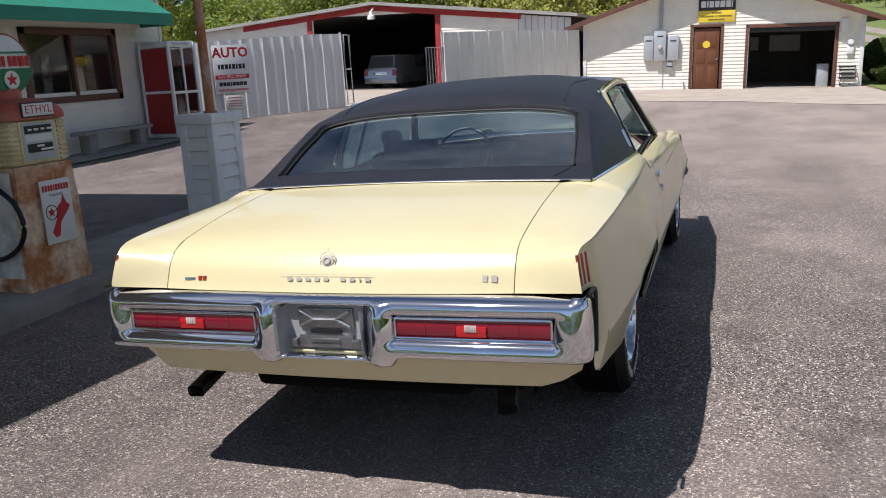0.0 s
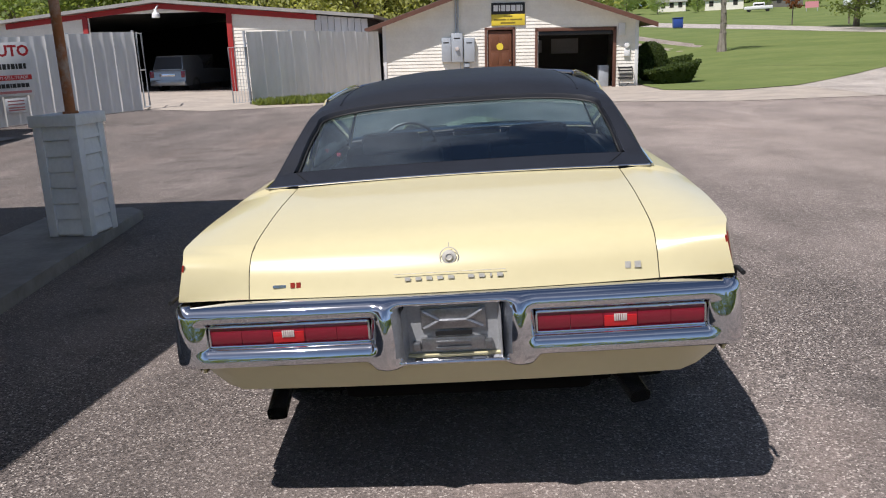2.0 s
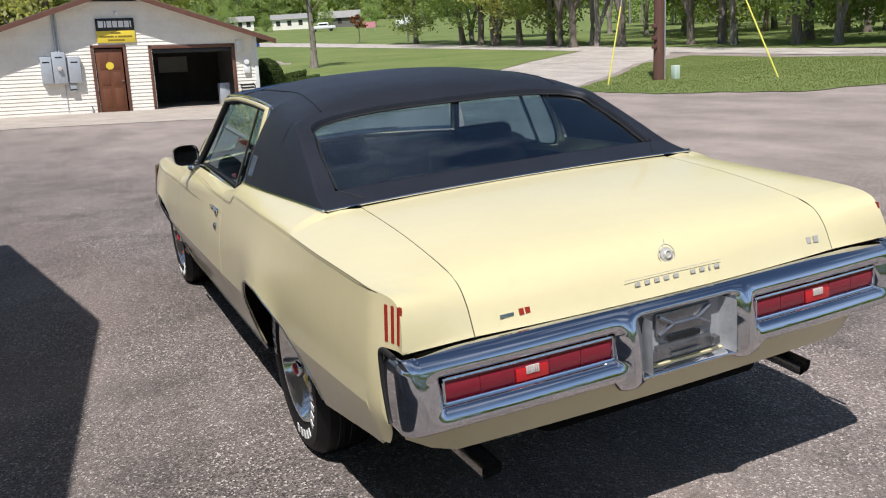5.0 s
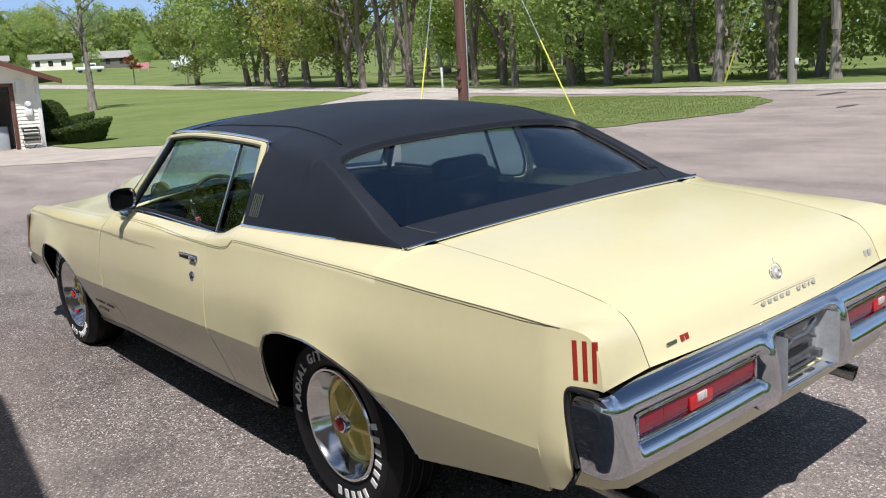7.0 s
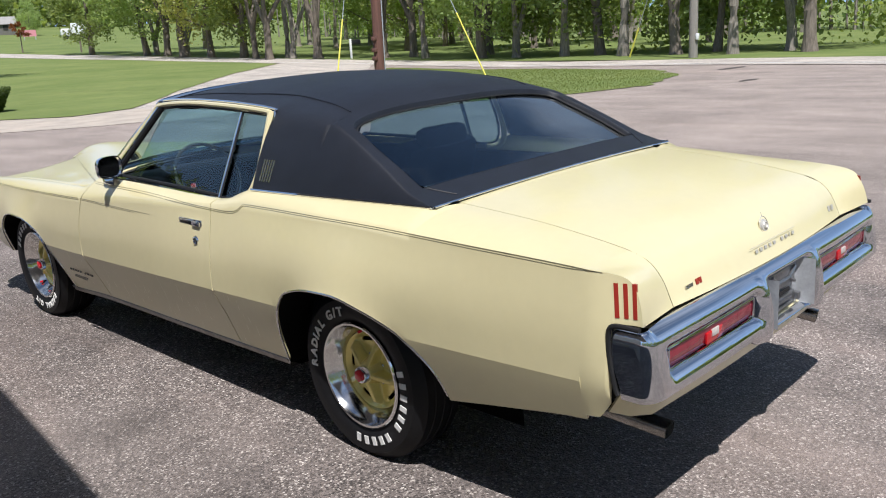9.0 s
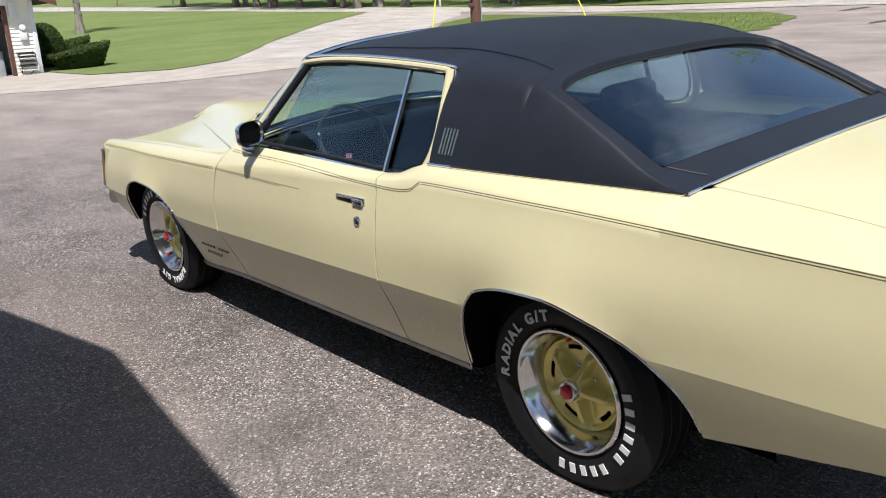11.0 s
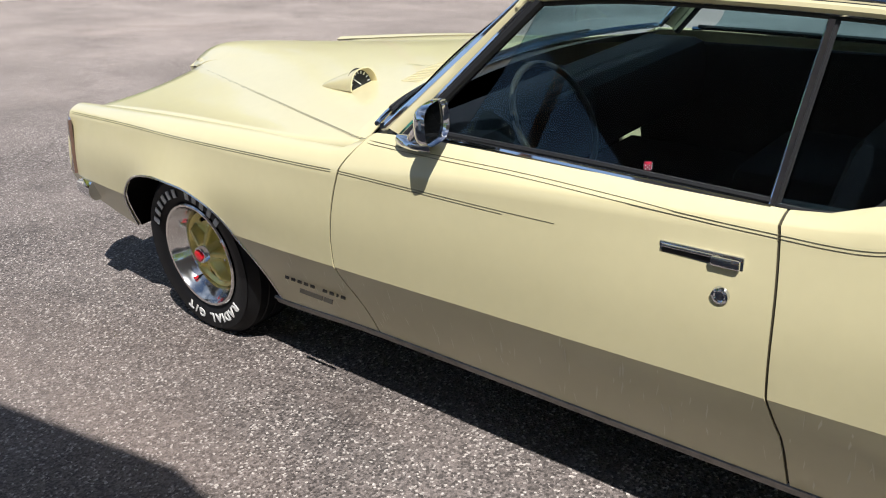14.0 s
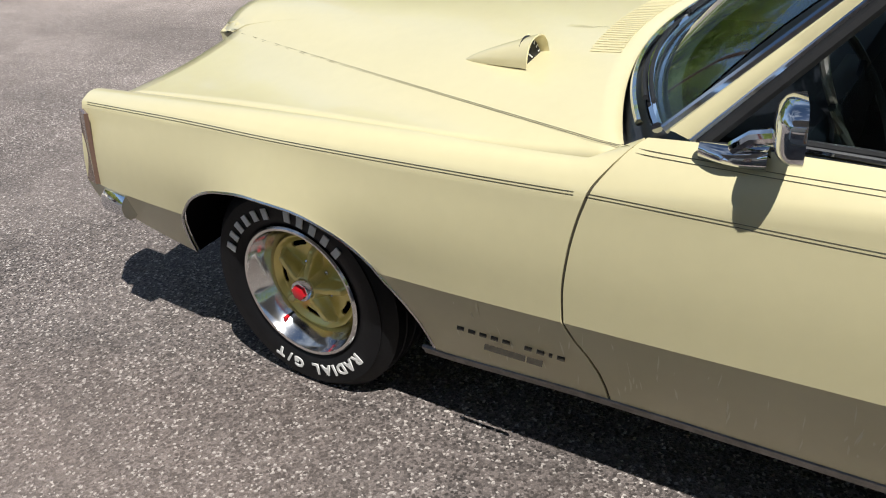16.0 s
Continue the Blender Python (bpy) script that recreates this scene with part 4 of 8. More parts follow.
front_pane = [(0.882, 0.938), (1.74, 0.962), (1.70, 1.0), (1.60, 1.17), (1.545, 1.290), (1.3, 1.302), (1.0, 1.293), (0.850, 1.284)]
rear_pane = [(0.879, 0.935), (0.849, 1.284), (0.643, 1.272)] + [p[:2] for p in flow([(0.638, 1.24, 0), (0.632, 1.14, 0), (0.634, 1.07, 0), (0.650, 1.01, 0), (0.682, 0.964, 0), (0.73, 0.942, 0), (0.80, 0.936, 0)], 4)]
pane("door_window", front_pane, car, "tinted door window")
pane("quarter_window", rear_pane, car, "small tinted quarter window")
for s in (-1, 1):
    def at(y, z, out=0.0):
        return (s * (tumble(z) + out), y, z)

    bm = bmesh.new()
    sweep(bm, [at(0.884, 0.936, -0.003), at(0.868, 1.1, -0.003), at(0.850, 1.286, -0.003)], 0.011, 8, 0.5, up=(1, 0, 0))
    divider = part("window_divider", bm, CHROME, car)
    bm = bmesh.new()
    sweep(bm, [at(0.875, 0.936, -0.001), at(0.859, 1.1, -0.001), at(0.841, 1.286, -0.001)], 0.006, 6, 0.6, up=(1, 0, 0))
    part("divider_rubber", bm, BLACK, divider)
    bm = bmesh.new()
    sweep(bm, flow([at(1.83, 0.953, 0.006), at(1.72, 0.957, 0.006), at(1.3, 0.946, 0.008), at(0.882, 0.935, 0.008)]), 0.008, 8)
    part("window_sill_moulding", bm, CHROME, car)
    bm = bmesh.new()
    sweep(bm, flow([at(1.80, 0.966, -0.004), at(1.3, 0.958, -0.002), at(0.89, 0.946, -0.002)]), 0.007, 6)
    sweep(bm, flow([at(0.872, 0.940, 0.0), at(0.80, 0.939, 0.0), at(0.73, 0.946, -0.002), at(0.688, 0.967, -0.002), at(0.657, 1.012, -0.002), at(0.641, 1.07, -0.002), at(0.638, 1.14, -0.002), at(0.645, 1.24, -0.002), at(0.652, 1.276, -0.002)]), 0.006, 6)
    sweep(bm, flow([at(0.652, 1.280, -0.002), at(0.95, 1.297, -0.002), at(1.3, 1.305, -0.002), at(1.54, 1.292, -0.002)]), 0.007, 6)
    part("window_rubber", bm, BLACK, car, "black rubber round the side windows")
    bm = bmesh.new()
    # body-coloured frame over the glass and down its rear edge
    sweep(bm, flow([at(1.60, 1.283, 0.010), at(1.55, 1.307, 0.010), at(1.3, 1.321, 0.012), at(0.95, 1.313, 0.012), at(0.66, 1.296, 0.010), at(0.628, 1.286, 0.009)]), 0.0115, 8)
    rear_edge = flow([at(0.622, 1.295, 0.007), at(0.617, 1.22, 0.007), at(0.614, 1.13, 0.007), at(0.617, 1.06, 0.006), at(0.634, 0.995, 0.006), at(0.668, 0.950, 0.007), at(0.715, 0.928, 0.010), at(0.78, 0.921, 0.013)])
    sweep(bm, rear_edge, 0.0165, 10, up=(1, 0, 0))
    part("window_frame", bm, PAINT, car)
    bm = bmesh.new()
    sweep(bm, flow([at(1.57, 1.276, 0.004), at(1.54, 1.300, 0.004), at(1.3, 1.312, 0.006), at(0.95, 1.304, 0.006), at(0.66, 1.286, 0.005)]), 0.0042, 6)
    sweep(bm, flow([at(1.60, 1.312, 0.004), at(1.55, 1.330, 0.004), at(1.3, 1.337, 0.004), at(0.95, 1.329, 0.004), at(0.63, 1.308, 0.003), at(0.601, 1.288, 0.006), at(0.597, 1.20, 0.007), at(0.594, 1.13, 0.008), at(0.597, 1.004, 0.008)]), 0.0055, 8)
    part("drip_rail", bm, CHROME, car)

# windscreen, cowl and wipers
def screen_base(x):
    return Vector((x, 2.165 - 0.19 * (abs(x) / 0.82) ** 2.4, 0.978 - 0.022 * (abs(x) / 0.82) ** 2))


def screen_top(x):
    return Vector((x * 0.80, 1.675 - 0.10 * (abs(x) / 0.82) ** 2.2, 1.352 - 0.035 * (abs(x) / 0.82) ** 2.4))


bm = bmesh.new()
rows = []
for x in steps(-0.815, 0.815, 28):
    a, b = screen_base(x), screen_top(x)
    rows.append([tuple(a.lerp(b, t) + Vector((0, 0.03, 0.03)) * math.sin(math.pi * t) * 0.6) for t in steps(0, 1, 10)])
grid(bm, rows)
ob = part("windshield", bm, GLASS, car, "curved tinted windshield", sharp=60, thick=0.004)
ob.visible_shadow = False
for s in (-1, 1):
    # painted pillar between windscreen and door window, bright on both edges
    edge_out = [Vector((s * (tumble(lerp(0.95, 1.312, t)) + 0.012), lerp(1.925, 1.565, t), lerp(0.95, 1.312, t))) for t in steps(0, 1, 14)]
    edge_in = [screen_base(s * 0.822).lerp(screen_top(s * 0.822), t) + Vector((s * 0.004, -0.004, 0.006)) for t in steps(0, 1, 14)]
    bm = bmesh.new()
    grid(bm, [[tuple(a), tuple(a.lerp(b, 0.5) + Vector((s * 0.006, 0.004, 0.006))), tuple(b), tuple(b + Vector((-s * 0.03, -0.03, -0.004)))] for a, b in zip(edge_in, edge_out)])
    part("windshield_pillar", bm, PAINT, car, "body-coloured windshield pillar", sharp=60)
    bm = bmesh.new()
    sweep(bm, [tuple(p + Vector((0, -0.008, -0.004))) for p in edge_out], 0.0075, 8)
    part("pillar_moulding", bm, CHROME, car)
    bm = bmesh.new()
    sweep(bm, [tuple(p + Vector((-s * 0.006, -0.026, -0.010))) for p in edge_out], 0.015, 8)
    part("pillar_rubber", bm, BLACK, car)
bm = bmesh.new()
sweep(bm, [tuple(screen_base(x) + Vector((0, 0.015, 0.004))) for x in steps(-0.82, 0.82, 40)], 0.012, 8)
sweep(bm, [tuple(screen_top(x) + Vector((0, 0.004, 0.006))) for x in steps(-0.82, 0.82, 30)], 0.012, 8)
for s in (-1, 1):
    sweep(bm, [tuple(screen_base(s * 0.822).lerp(screen_top(s * 0.822), t) + Vector((s * 0.002, 0.0, 0.004))) for t in steps(0, 1, 10)], 0.0115, 8)
part("windshield_moulding", bm, CHROME, car)
bm = bmesh.new()
grid(bm, [[tuple(screen_base(x) + Vector((0, -0.06, -0.01))), tuple(screen_base(x) + Vector((0, 0.02, -0.022))), (x, hood_back(x) + 0.02, hood_z(x, hood_back(x) + 0.02) - 0.03)] for x in steps(-0.84, 0.84, 30)])
part("cowl", bm, DARK_PLASTIC, car, "black cowl well with wipers")
bm = bmesh.new()
sweep(bm, [tuple(screen_base(x) + Vector((0, 0.05, 0.0))) for x in steps(-0.80, 0.80, 40)], 0.008, 6)
part("cowl_edge_moulding", bm, CHROME, car)
bm = bmesh.new()
for x0, x1 in ((-0.72, -0.22), (-0.05, 0.45)):
    sweep(bm, [tuple(screen_base(x) + Vector((0, 0.028, 0.012 + 0.01 * math.sin(6 * x)))) for x in steps(x0, x1, 10)], 0.006, 6)
    sweep(bm, [tuple(screen_base(x) + Vector((0, 0.012, 0.022))) for x in steps(x0 - 0.02, x1 + 0.05, 10)], 0.005, 6)
part("wiper", bm, BLACK, car)

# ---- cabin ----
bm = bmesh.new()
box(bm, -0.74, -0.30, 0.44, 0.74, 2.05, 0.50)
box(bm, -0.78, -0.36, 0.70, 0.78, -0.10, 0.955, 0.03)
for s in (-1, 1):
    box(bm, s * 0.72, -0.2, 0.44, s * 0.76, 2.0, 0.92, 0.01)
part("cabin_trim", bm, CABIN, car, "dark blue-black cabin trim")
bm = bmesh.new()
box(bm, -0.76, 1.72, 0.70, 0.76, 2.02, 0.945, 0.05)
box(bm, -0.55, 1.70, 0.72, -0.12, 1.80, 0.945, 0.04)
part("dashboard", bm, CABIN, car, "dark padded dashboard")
for x in (-0.38, 0.38):
    bm = bmesh.new()
    box(bm, x - 0.27, 0.80, 0.50, x + 0.27, 1.36, 0.66, 0.05)
    box(bm, x - 0.26, -0.08, -0.3, x + 0.26, 0.07, 0.30, 0.05, m=pose(0, 0.80, 0.74, 14) @ pose(-0.0, 0, 0))
    seat = part("front_seat", bm, CABIN, car, "dark bucket seat")
    bm = bmesh.new()
    box(bm, x - 0.16, 0.64, 0.99, x + 0.16, 0.74, 1.10, 0.04)
    sweep(bm, [(x - 0.05, 0.70, 0.98), (x - 0.05, 0.69, 1.06)], 0.008)
    sweep(bm, [(x + 0.05, 0.70, 0.98), (x + 0.05, 0.69, 1.06)], 0.008)
    part("headrest", bm, CABIN, seat)
bm = bmesh.new()
box(bm, -0.66, 0.05, 0.50, 0.66, 0.55, 0.66, 0.05)
box(bm, -0.66, -0.12, 0.60, 0.66, 0.06, 0.985, 0.05)
part("rear_seat", bm, CABIN, car, "dark rear bench seat")
bm = bmesh.new()
rim_m = pose(-0.395, 1.69, 0.905, 62)
sweep(bm, [tuple(rim_m @ Vector((0.18 * math.cos(a), 0.18 * math.sin(a), 0))) for a in [2 * math.pi * i / 32 for i in range(32)]], 0.010, 8, closed=True, up=(0.1, 0.3, 1))
wheel_part = part("steering_wheel", bm, CREAM_SHADED, car, "thin steering wheel, cream darkened to near-black for the cabin shade")
bm = bmesh.new()
for a in (0.3, math.pi - 0.3):
    sweep(bm, [tuple(rim_m @ Vector((0, 0, -0.03))), tuple(rim_m @ Vector((0.19 * math.cos(a), 0.19 * math.sin(a), 0)))], 0.009, 6)
sweep(bm, [tuple(rim_m @ Vector((0, 0, -0.02))), tuple(rim_m @ Vector((0, 0, -0.30)))], 0.03, 10)
part("steering_column", bm, CABIN, wheel_part)
bm = bmesh.new()
box(bm, -0.09, 1.50, 1.255, 0.11, 1.525, 1.315, 0.012)
sweep(bm, [(0, 1.52, 1.30), (0, 1.60, 1.335)], 0.008)
part("rear_view_mirror", bm, DARK_PLASTIC, car)
bm = bmesh.new()
for s in (-1, 1):
    box(bm, s * 0.08, 1.46, 1.275, s * 0.56, 1.60, 1.295, 0.008)
part("sun_visor", bm, CABIN, car)
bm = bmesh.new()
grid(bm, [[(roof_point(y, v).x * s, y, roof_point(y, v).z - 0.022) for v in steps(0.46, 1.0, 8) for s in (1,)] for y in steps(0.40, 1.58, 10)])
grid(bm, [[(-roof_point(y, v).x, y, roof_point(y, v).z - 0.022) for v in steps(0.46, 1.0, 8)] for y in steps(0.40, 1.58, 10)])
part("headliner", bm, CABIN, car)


# ---- bumper, lamps, wheels and trim of the car ----
def face_y(x):
    """How far back the rear bumper's face lies across the car."""
    return -1.281 + 0.012 * (abs(x) / 0.86) ** 3


LAMP = (0.257, 0.774, 0.632, 0.703)
PLATE = (-0.150, 0.150, 0.568, 0.728)


def into(x, z, opening, left, right, below, above):
    """0 inside an opening, 1 from its rolled rim outwards."""
    x0, x1, z0, z1 = opening
    dx = max((x0 - x) / left, (x - x1) / right, 0.0)
    dz = max((z0 - z) / below, (z - z1) / above, 0.0)
    return min(1.0, math.hypot(dx, dz))


def bull_nose(q):
    return 1 - math.sqrt(max(0.0, 1 - (1 - q) ** 2))


def build_bumper():
    """One heavy pressing: rolled top and foot, deep lamp openings, two upright guards, ends folded round the corners."""
    corner, side = 0.062, 0.890
    half = sorted({round(v, 4) for v in steps(0, 0.13, 8) + steps(0.13, 0.29, 48) + steps(0.29, 0.745, 30) + steps(0.745, side - corner, 34)})
    stations = [(x, face_y(x), 0.0, -1.0, 0.0) for x in half]
    y0 = face_y(side - corner)
    for k in range(1, 13):
        a = math.pi / 2 * k / 12
        stations.append((side - corner + corner * math.sin(a), y0 + corner * (1 - math.cos(a)), math.sin(a), -math.cos(a), k / 12))
    for t in steps(0, 1, 12)[1:]:
        stations.append((side, lerp(y0 + corner, -1.132, t), 1.0, 0.0, 1.0 + t))
    bm = bmesh.new()
    for s in (-1, 1):
        rows = []
        for x, y, nx, ny, end in stations:
            mid = 1 - smooth(0.238, 0.275, x)
            foot = lerp(0.566, 0.536 + 0.012 * (1 - smooth(0.15, 0.185, x)), mid)
            head = 0.769
            guard = 0.013 * math.exp(-((x - 0.209) / 0.026) ** 2)
            wrap = smooth(0.0, 1.0, end)
            col = []
            levels = [lerp(foot, 0.612, (1 - math.cos(math.pi / 2 * k / 12))) for k in range(13)] + steps(0.612, 0.733, 38)[1:] + [lerp(0.733, head, math.sin(math.pi / 2 * k / 12)) for k in range(1, 13)]
            for z in levels:
                depth = 0.0
                if z > 0.733:
                    depth = 0.042 * bull_nose(1 - (z - 0.733) / (head - 0.733))
                elif z < 0.588:
                    depth = 0.034 * bull_nose(1 - (0.588 - z) / (0.588 - foot))
                depth *= lerp(1.0, 0.36, wrap)
                # the whole face is barrelled and leans back towards its head
                depth += 0.019 * lerp(1.0, 0.25, wrap) * (max(0.0, z - 0.585) / 0.14) ** 2
                depth -= guard * (1 - smooth(0.70, 0.77, z))
                if end == 0.0:
                    depth += 0.037 * bull_nose(into(x, z, LAMP, 0.046, 0.058, 0.048, 0.030))
                    depth += 0.062 * bull_nose(into(x, z, PLATE, 0.03, 0.052, 0.020, 0.022))
                # the side face is cut forward at its head
                if end > 1:
                    yy = lerp(y, y - 0.030 * smooth(0.70, 0.58, z), end - 1)
                else:
                    yy = y
                col.append((s * (x - nx * depth), yy - ny * depth, z))
            px, py, pz = col[-1]
            col.append((px - s * nx * 0.012, py - ny * 0.012, pz - 0.014))
            px, py, pz = col[0]
            col.insert(0, (px - s * nx * 0.02, py - ny * 0.03, pz + 0.004))
            rows.append(col)
        grid(bm, rows)
    bmesh.ops.remove_doubles(bm, verts=bm.verts, dist=0.0002)
    return part("rear_bumper", bm, CHROME, car, "heavy chrome rear bumper wrapped round the lamps", sharp=60)


build_bumper()
for s in (-1, 1):
    bm = bmesh.new()
    ring = flow([(-1.222, 0.782, 0), (-1.17, 0.783, 0), (-1.145, 0.780, 0), (-1.130, 0.770, 0), (-1.126, 0.745, 0), (-1.127, 0.69, 0), (-1.138, 0.63, 0), (-1.148, 0.592, 0), (-1.154, 0.580, 0)], 4)
    sweep(bm, [(s * 0.889, y, z) for y, z, _ in ring], 0.0075, 8, up=(1, 0, 0))
    part("end_gasket", bm, BLACK, car, "black rubber edge of the bumper end")
# tail lamps, set deep in the openings
for s in (-1, 1):
    x0, x1, z0, z1 = LAMP
    back = 0.036
    bm = bmesh.new()
    corners = [(x0 + 0.003, z0 + 0.003), (x1 - 0.003, z0 + 0.003), (x1 - 0.003, z1 - 0.003), (x0 + 0.003, z1 - 0.003)]
    loop = []
    for a, b in zip(corners, corners[1:] + corners[:1]):
        loop += [(s * lerp(a[0], b[0], t), face_y(lerp(a[0], b[0], t)) + back - 0.004, lerp(a[1], b[1], t)) for t in steps(0.02, 0.98, 10)]
    sweep(bm, loop, 0.0042, 8, closed=True)
    lamp = part("tail_light", bm, CHROME, car, "recessed tail light with dark red lenses in a thin chrome bezel")
    edges = [x0 + 0.006, x0 + 0.106, x0 + 0.206, x0 + 0.311, x0 + 0.411, x1 - 0.006]
    for i, (a, b) in enumerate(zip(edges, edges[1:])):
        bm = bmesh.new()
        grid(bm, [[(s * x, face_y(x) + back + 0.004, z0 + 0.004), (s * x, face_y(x) + back - 0.001, z0 + 0.012), (s * x, face_y(x) + back - 0.002, (z0 + z1) / 2), (s * x, face_y(x) + back - 0.001, z1 - 0.012), (s * x, face_y(x) + back + 0.004, z1 - 0.004)]
                  for x in steps(a + 0.0006, b - 0.0006, 4)])
        part("lens", bm, RED_LENS, lamp)
    xm = (edges[2] + edges[3]) / 2
    bm = bmesh.new()
    box(bm, s * xm - 0.049, face_y(xm) + back - 0.0065, z0 + 0.010, s * xm + 0.049, face_y(xm) + back + 0.002, z0 + 0.045, 0.002)
    part("lens", bm, BRIGHT_LENS, lamp, "bright red lens block")
    bm = bmesh.new()
    for k in range(6):
        box(bm, s * xm - 0.020 + k * 0.0067, face_y(xm) + back - 0.010, z0 + 0.028, s * xm - 0.0147 + k * 0.0067, face_y(xm) + back - 0.004, z0 + 0.050, 0.001)
    part("reflector", bm, CLEAR_LENS, lamp)

# plate recess with the bare bracket and no plate
bm = bmesh.new()
prism(bm, [(-0.150, -1.222, 0.566), (0.150, -1.222, 0.566), (0.150, -1.222, 0.730), (-0.150, -1.222, 0.730)], (0, 0, 0), (0, 0.010, 0))
for s in (-1, 1):
    grid(bm, [[(s * 0.140, -1.222, z), (s * 0.147, -1.235, z), (s * 0.152, -1.285, z)] for z in steps(0.566, 0.730, 4)])

recess = part("plate_recess", bm, material("pale_recess_paint", (0.37, 0.38, 0.395), 0.5, 0.2, 0.2, 12.0), car, "grey licence plate recess with no plate")
bm = bmesh.new()
box(bm, -0.098, -1.232, 0.655, 0.105, -1.222, 0.722, 0.003)
box(bm, -0.10, -1.236, 0.585, 0.10, -1.222, 0.628, 0.003)
for a, b in (((-0.09, 0.715), (-0.04, 0.685)), ((0.095, 0.715), (0.045, 0.685)), ((-0.04, 0.685), (0.045, 0.685)), ((-0.09, 0.66), (-0.04, 0.685)), ((0.095, 0.66), (0.045, 0.685))):
    sweep(bm, [(a[0], -1.236, a[1]), (b[0], -1.236, b[1])], 0.006, 6)
for x in (-0.115, 0.11):
    box(bm, x - 0.012, -1.25, 0.59, x + 0.012, -1.222, 0.617, 0.004)
box(bm, -0.055, -1.246, 0.592, 0.055, -1.236, 0.60, 0.002)
box(bm, -0.055, -1.246, 0.612, 0.055, -1.236, 0.619, 0.002)
part("plate_bracket", bm, STEEL, recess, "bare steel plate bracket")
bm = bmesh.new()
box(bm, -0.055, -1.235, 0.634, 0.06, -1.2305, 0.648)
part("slot", bm, BLACK, recess)

# tail pipes: flattened tips under the valance
for s in (-1, 1):
    bm = bmesh.new()
    a, b = (Vector((-0.634, -0.93, 0.388)), Vector((-0.611, -1.155, 0.362))) if s < 0 else (Vector((0.545, -0.96, 0.400)), Vector((0.588, -1.14, 0.362)))
    d = (b - a).normalized()
    across = Vector((1, 0, 0)) - d * d.x
    across.normalize()
    deep = d.cross(across)
    for w, h in ((0.033, 0.022), (0.029, 0.018)):
        grid(bm, [[tuple(a.lerp(b, t) + across * (w * math.copysign(abs(math.cos(q)) ** 0.5, math.cos(q))) + deep * (h * math.copysign(abs(math.sin(q)) ** 0.5, math.sin(q)))) for q in steps(0, 2 * math.pi, 24)] for t in steps(0, 1, 4)])
    part("tailpipe", bm, STEEL_DARK, car, "flattened mid-grey steel tailpipe tip")

# trunk lock with its emblem, scripts as plain marks
bm = bmesh.new()
lm = pose(0, -1.164, 0.868, 72)
lathe(bm, [(0.0, 0.006), (0.008, 0.006), (0.010, 0.010), (0.013, 0.008), (0.015, 0.004), (0.022, 0.003), (0.023, 0.0)], 32, lm)
sweep(bm, [tuple(lm @ Vector((0.029 * math.cos(a), 0.031 * math.sin(a), 0.001))) for a in [2 * math.pi * i / 32 for i in range(32)]], 0.0016, 6, closed=True)
sweep(bm, [tuple(lm @ Vector((0.0, 0.031 + 0.016 * t, 0.001))) for t in (0, 1)], 0.0012, 6)
for s in (-1, 1):
    sweep(bm, [tuple(lm @ Vector((s * (0.004 + 0.010 * math.sin(math.pi * t)), -0.031 - 0.034 * t, -0.002))) for t in steps(0, 1, 6)], 0.0018, 6)
part("trunk_lock", bm, DULL_BADGE, car, "round chrome trunk lock with a keyhole ornament")
bm = bmesh.new()
tm = pose(0, -1.1985, 0.813, 74)
bars(bm, tm, [0.018, 0.018, 0.018, 0.018, 0.018, -0.012, 0.018, 0.018, 0.006, 0.018], 0.011, 0.016, 0.002)
sweep(bm, [(x, -1.1955, 0.829) for x in (-0.175, 0.175)], 0.0009, 6)
part("trunk_script", bm, DULL_BADGE, car, "chrome model lettering as plain blocks")
bm = bmesh.new()
bars(bm, pose(0.567, -1.1755, 0.815, 74), [0.017, 0.019], 0.020, 0.012)
part("engine_badge", bm, DULL_BADGE, car, "small chrome badge")
bm = bmesh.new()
bars(bm, pose(-0.545, -1.1795, 0.806, 74), [0.042], 0.009, 0.0)
badge = part("trim_badge", bm, WORN_CHROME, car, "small silver and red badge")
bm = bmesh.new()
bars(bm, pose(-0.492, -1.1815, 0.808, 74), [0.014, 0.014], 0.017, 0.005)
part("badge_letter", bm, RED_TRIM, badge)
# dark shelf between body and bumper
bm = bmesh.new()
grid(bm, [[(x, face_y(x) + 0.05, 0.757), (x, -1.14, 0.757)] for x in steps(-0.86, 0.86, 24)])
part("bumper_gap", bm, SHADOW_GAP, car)

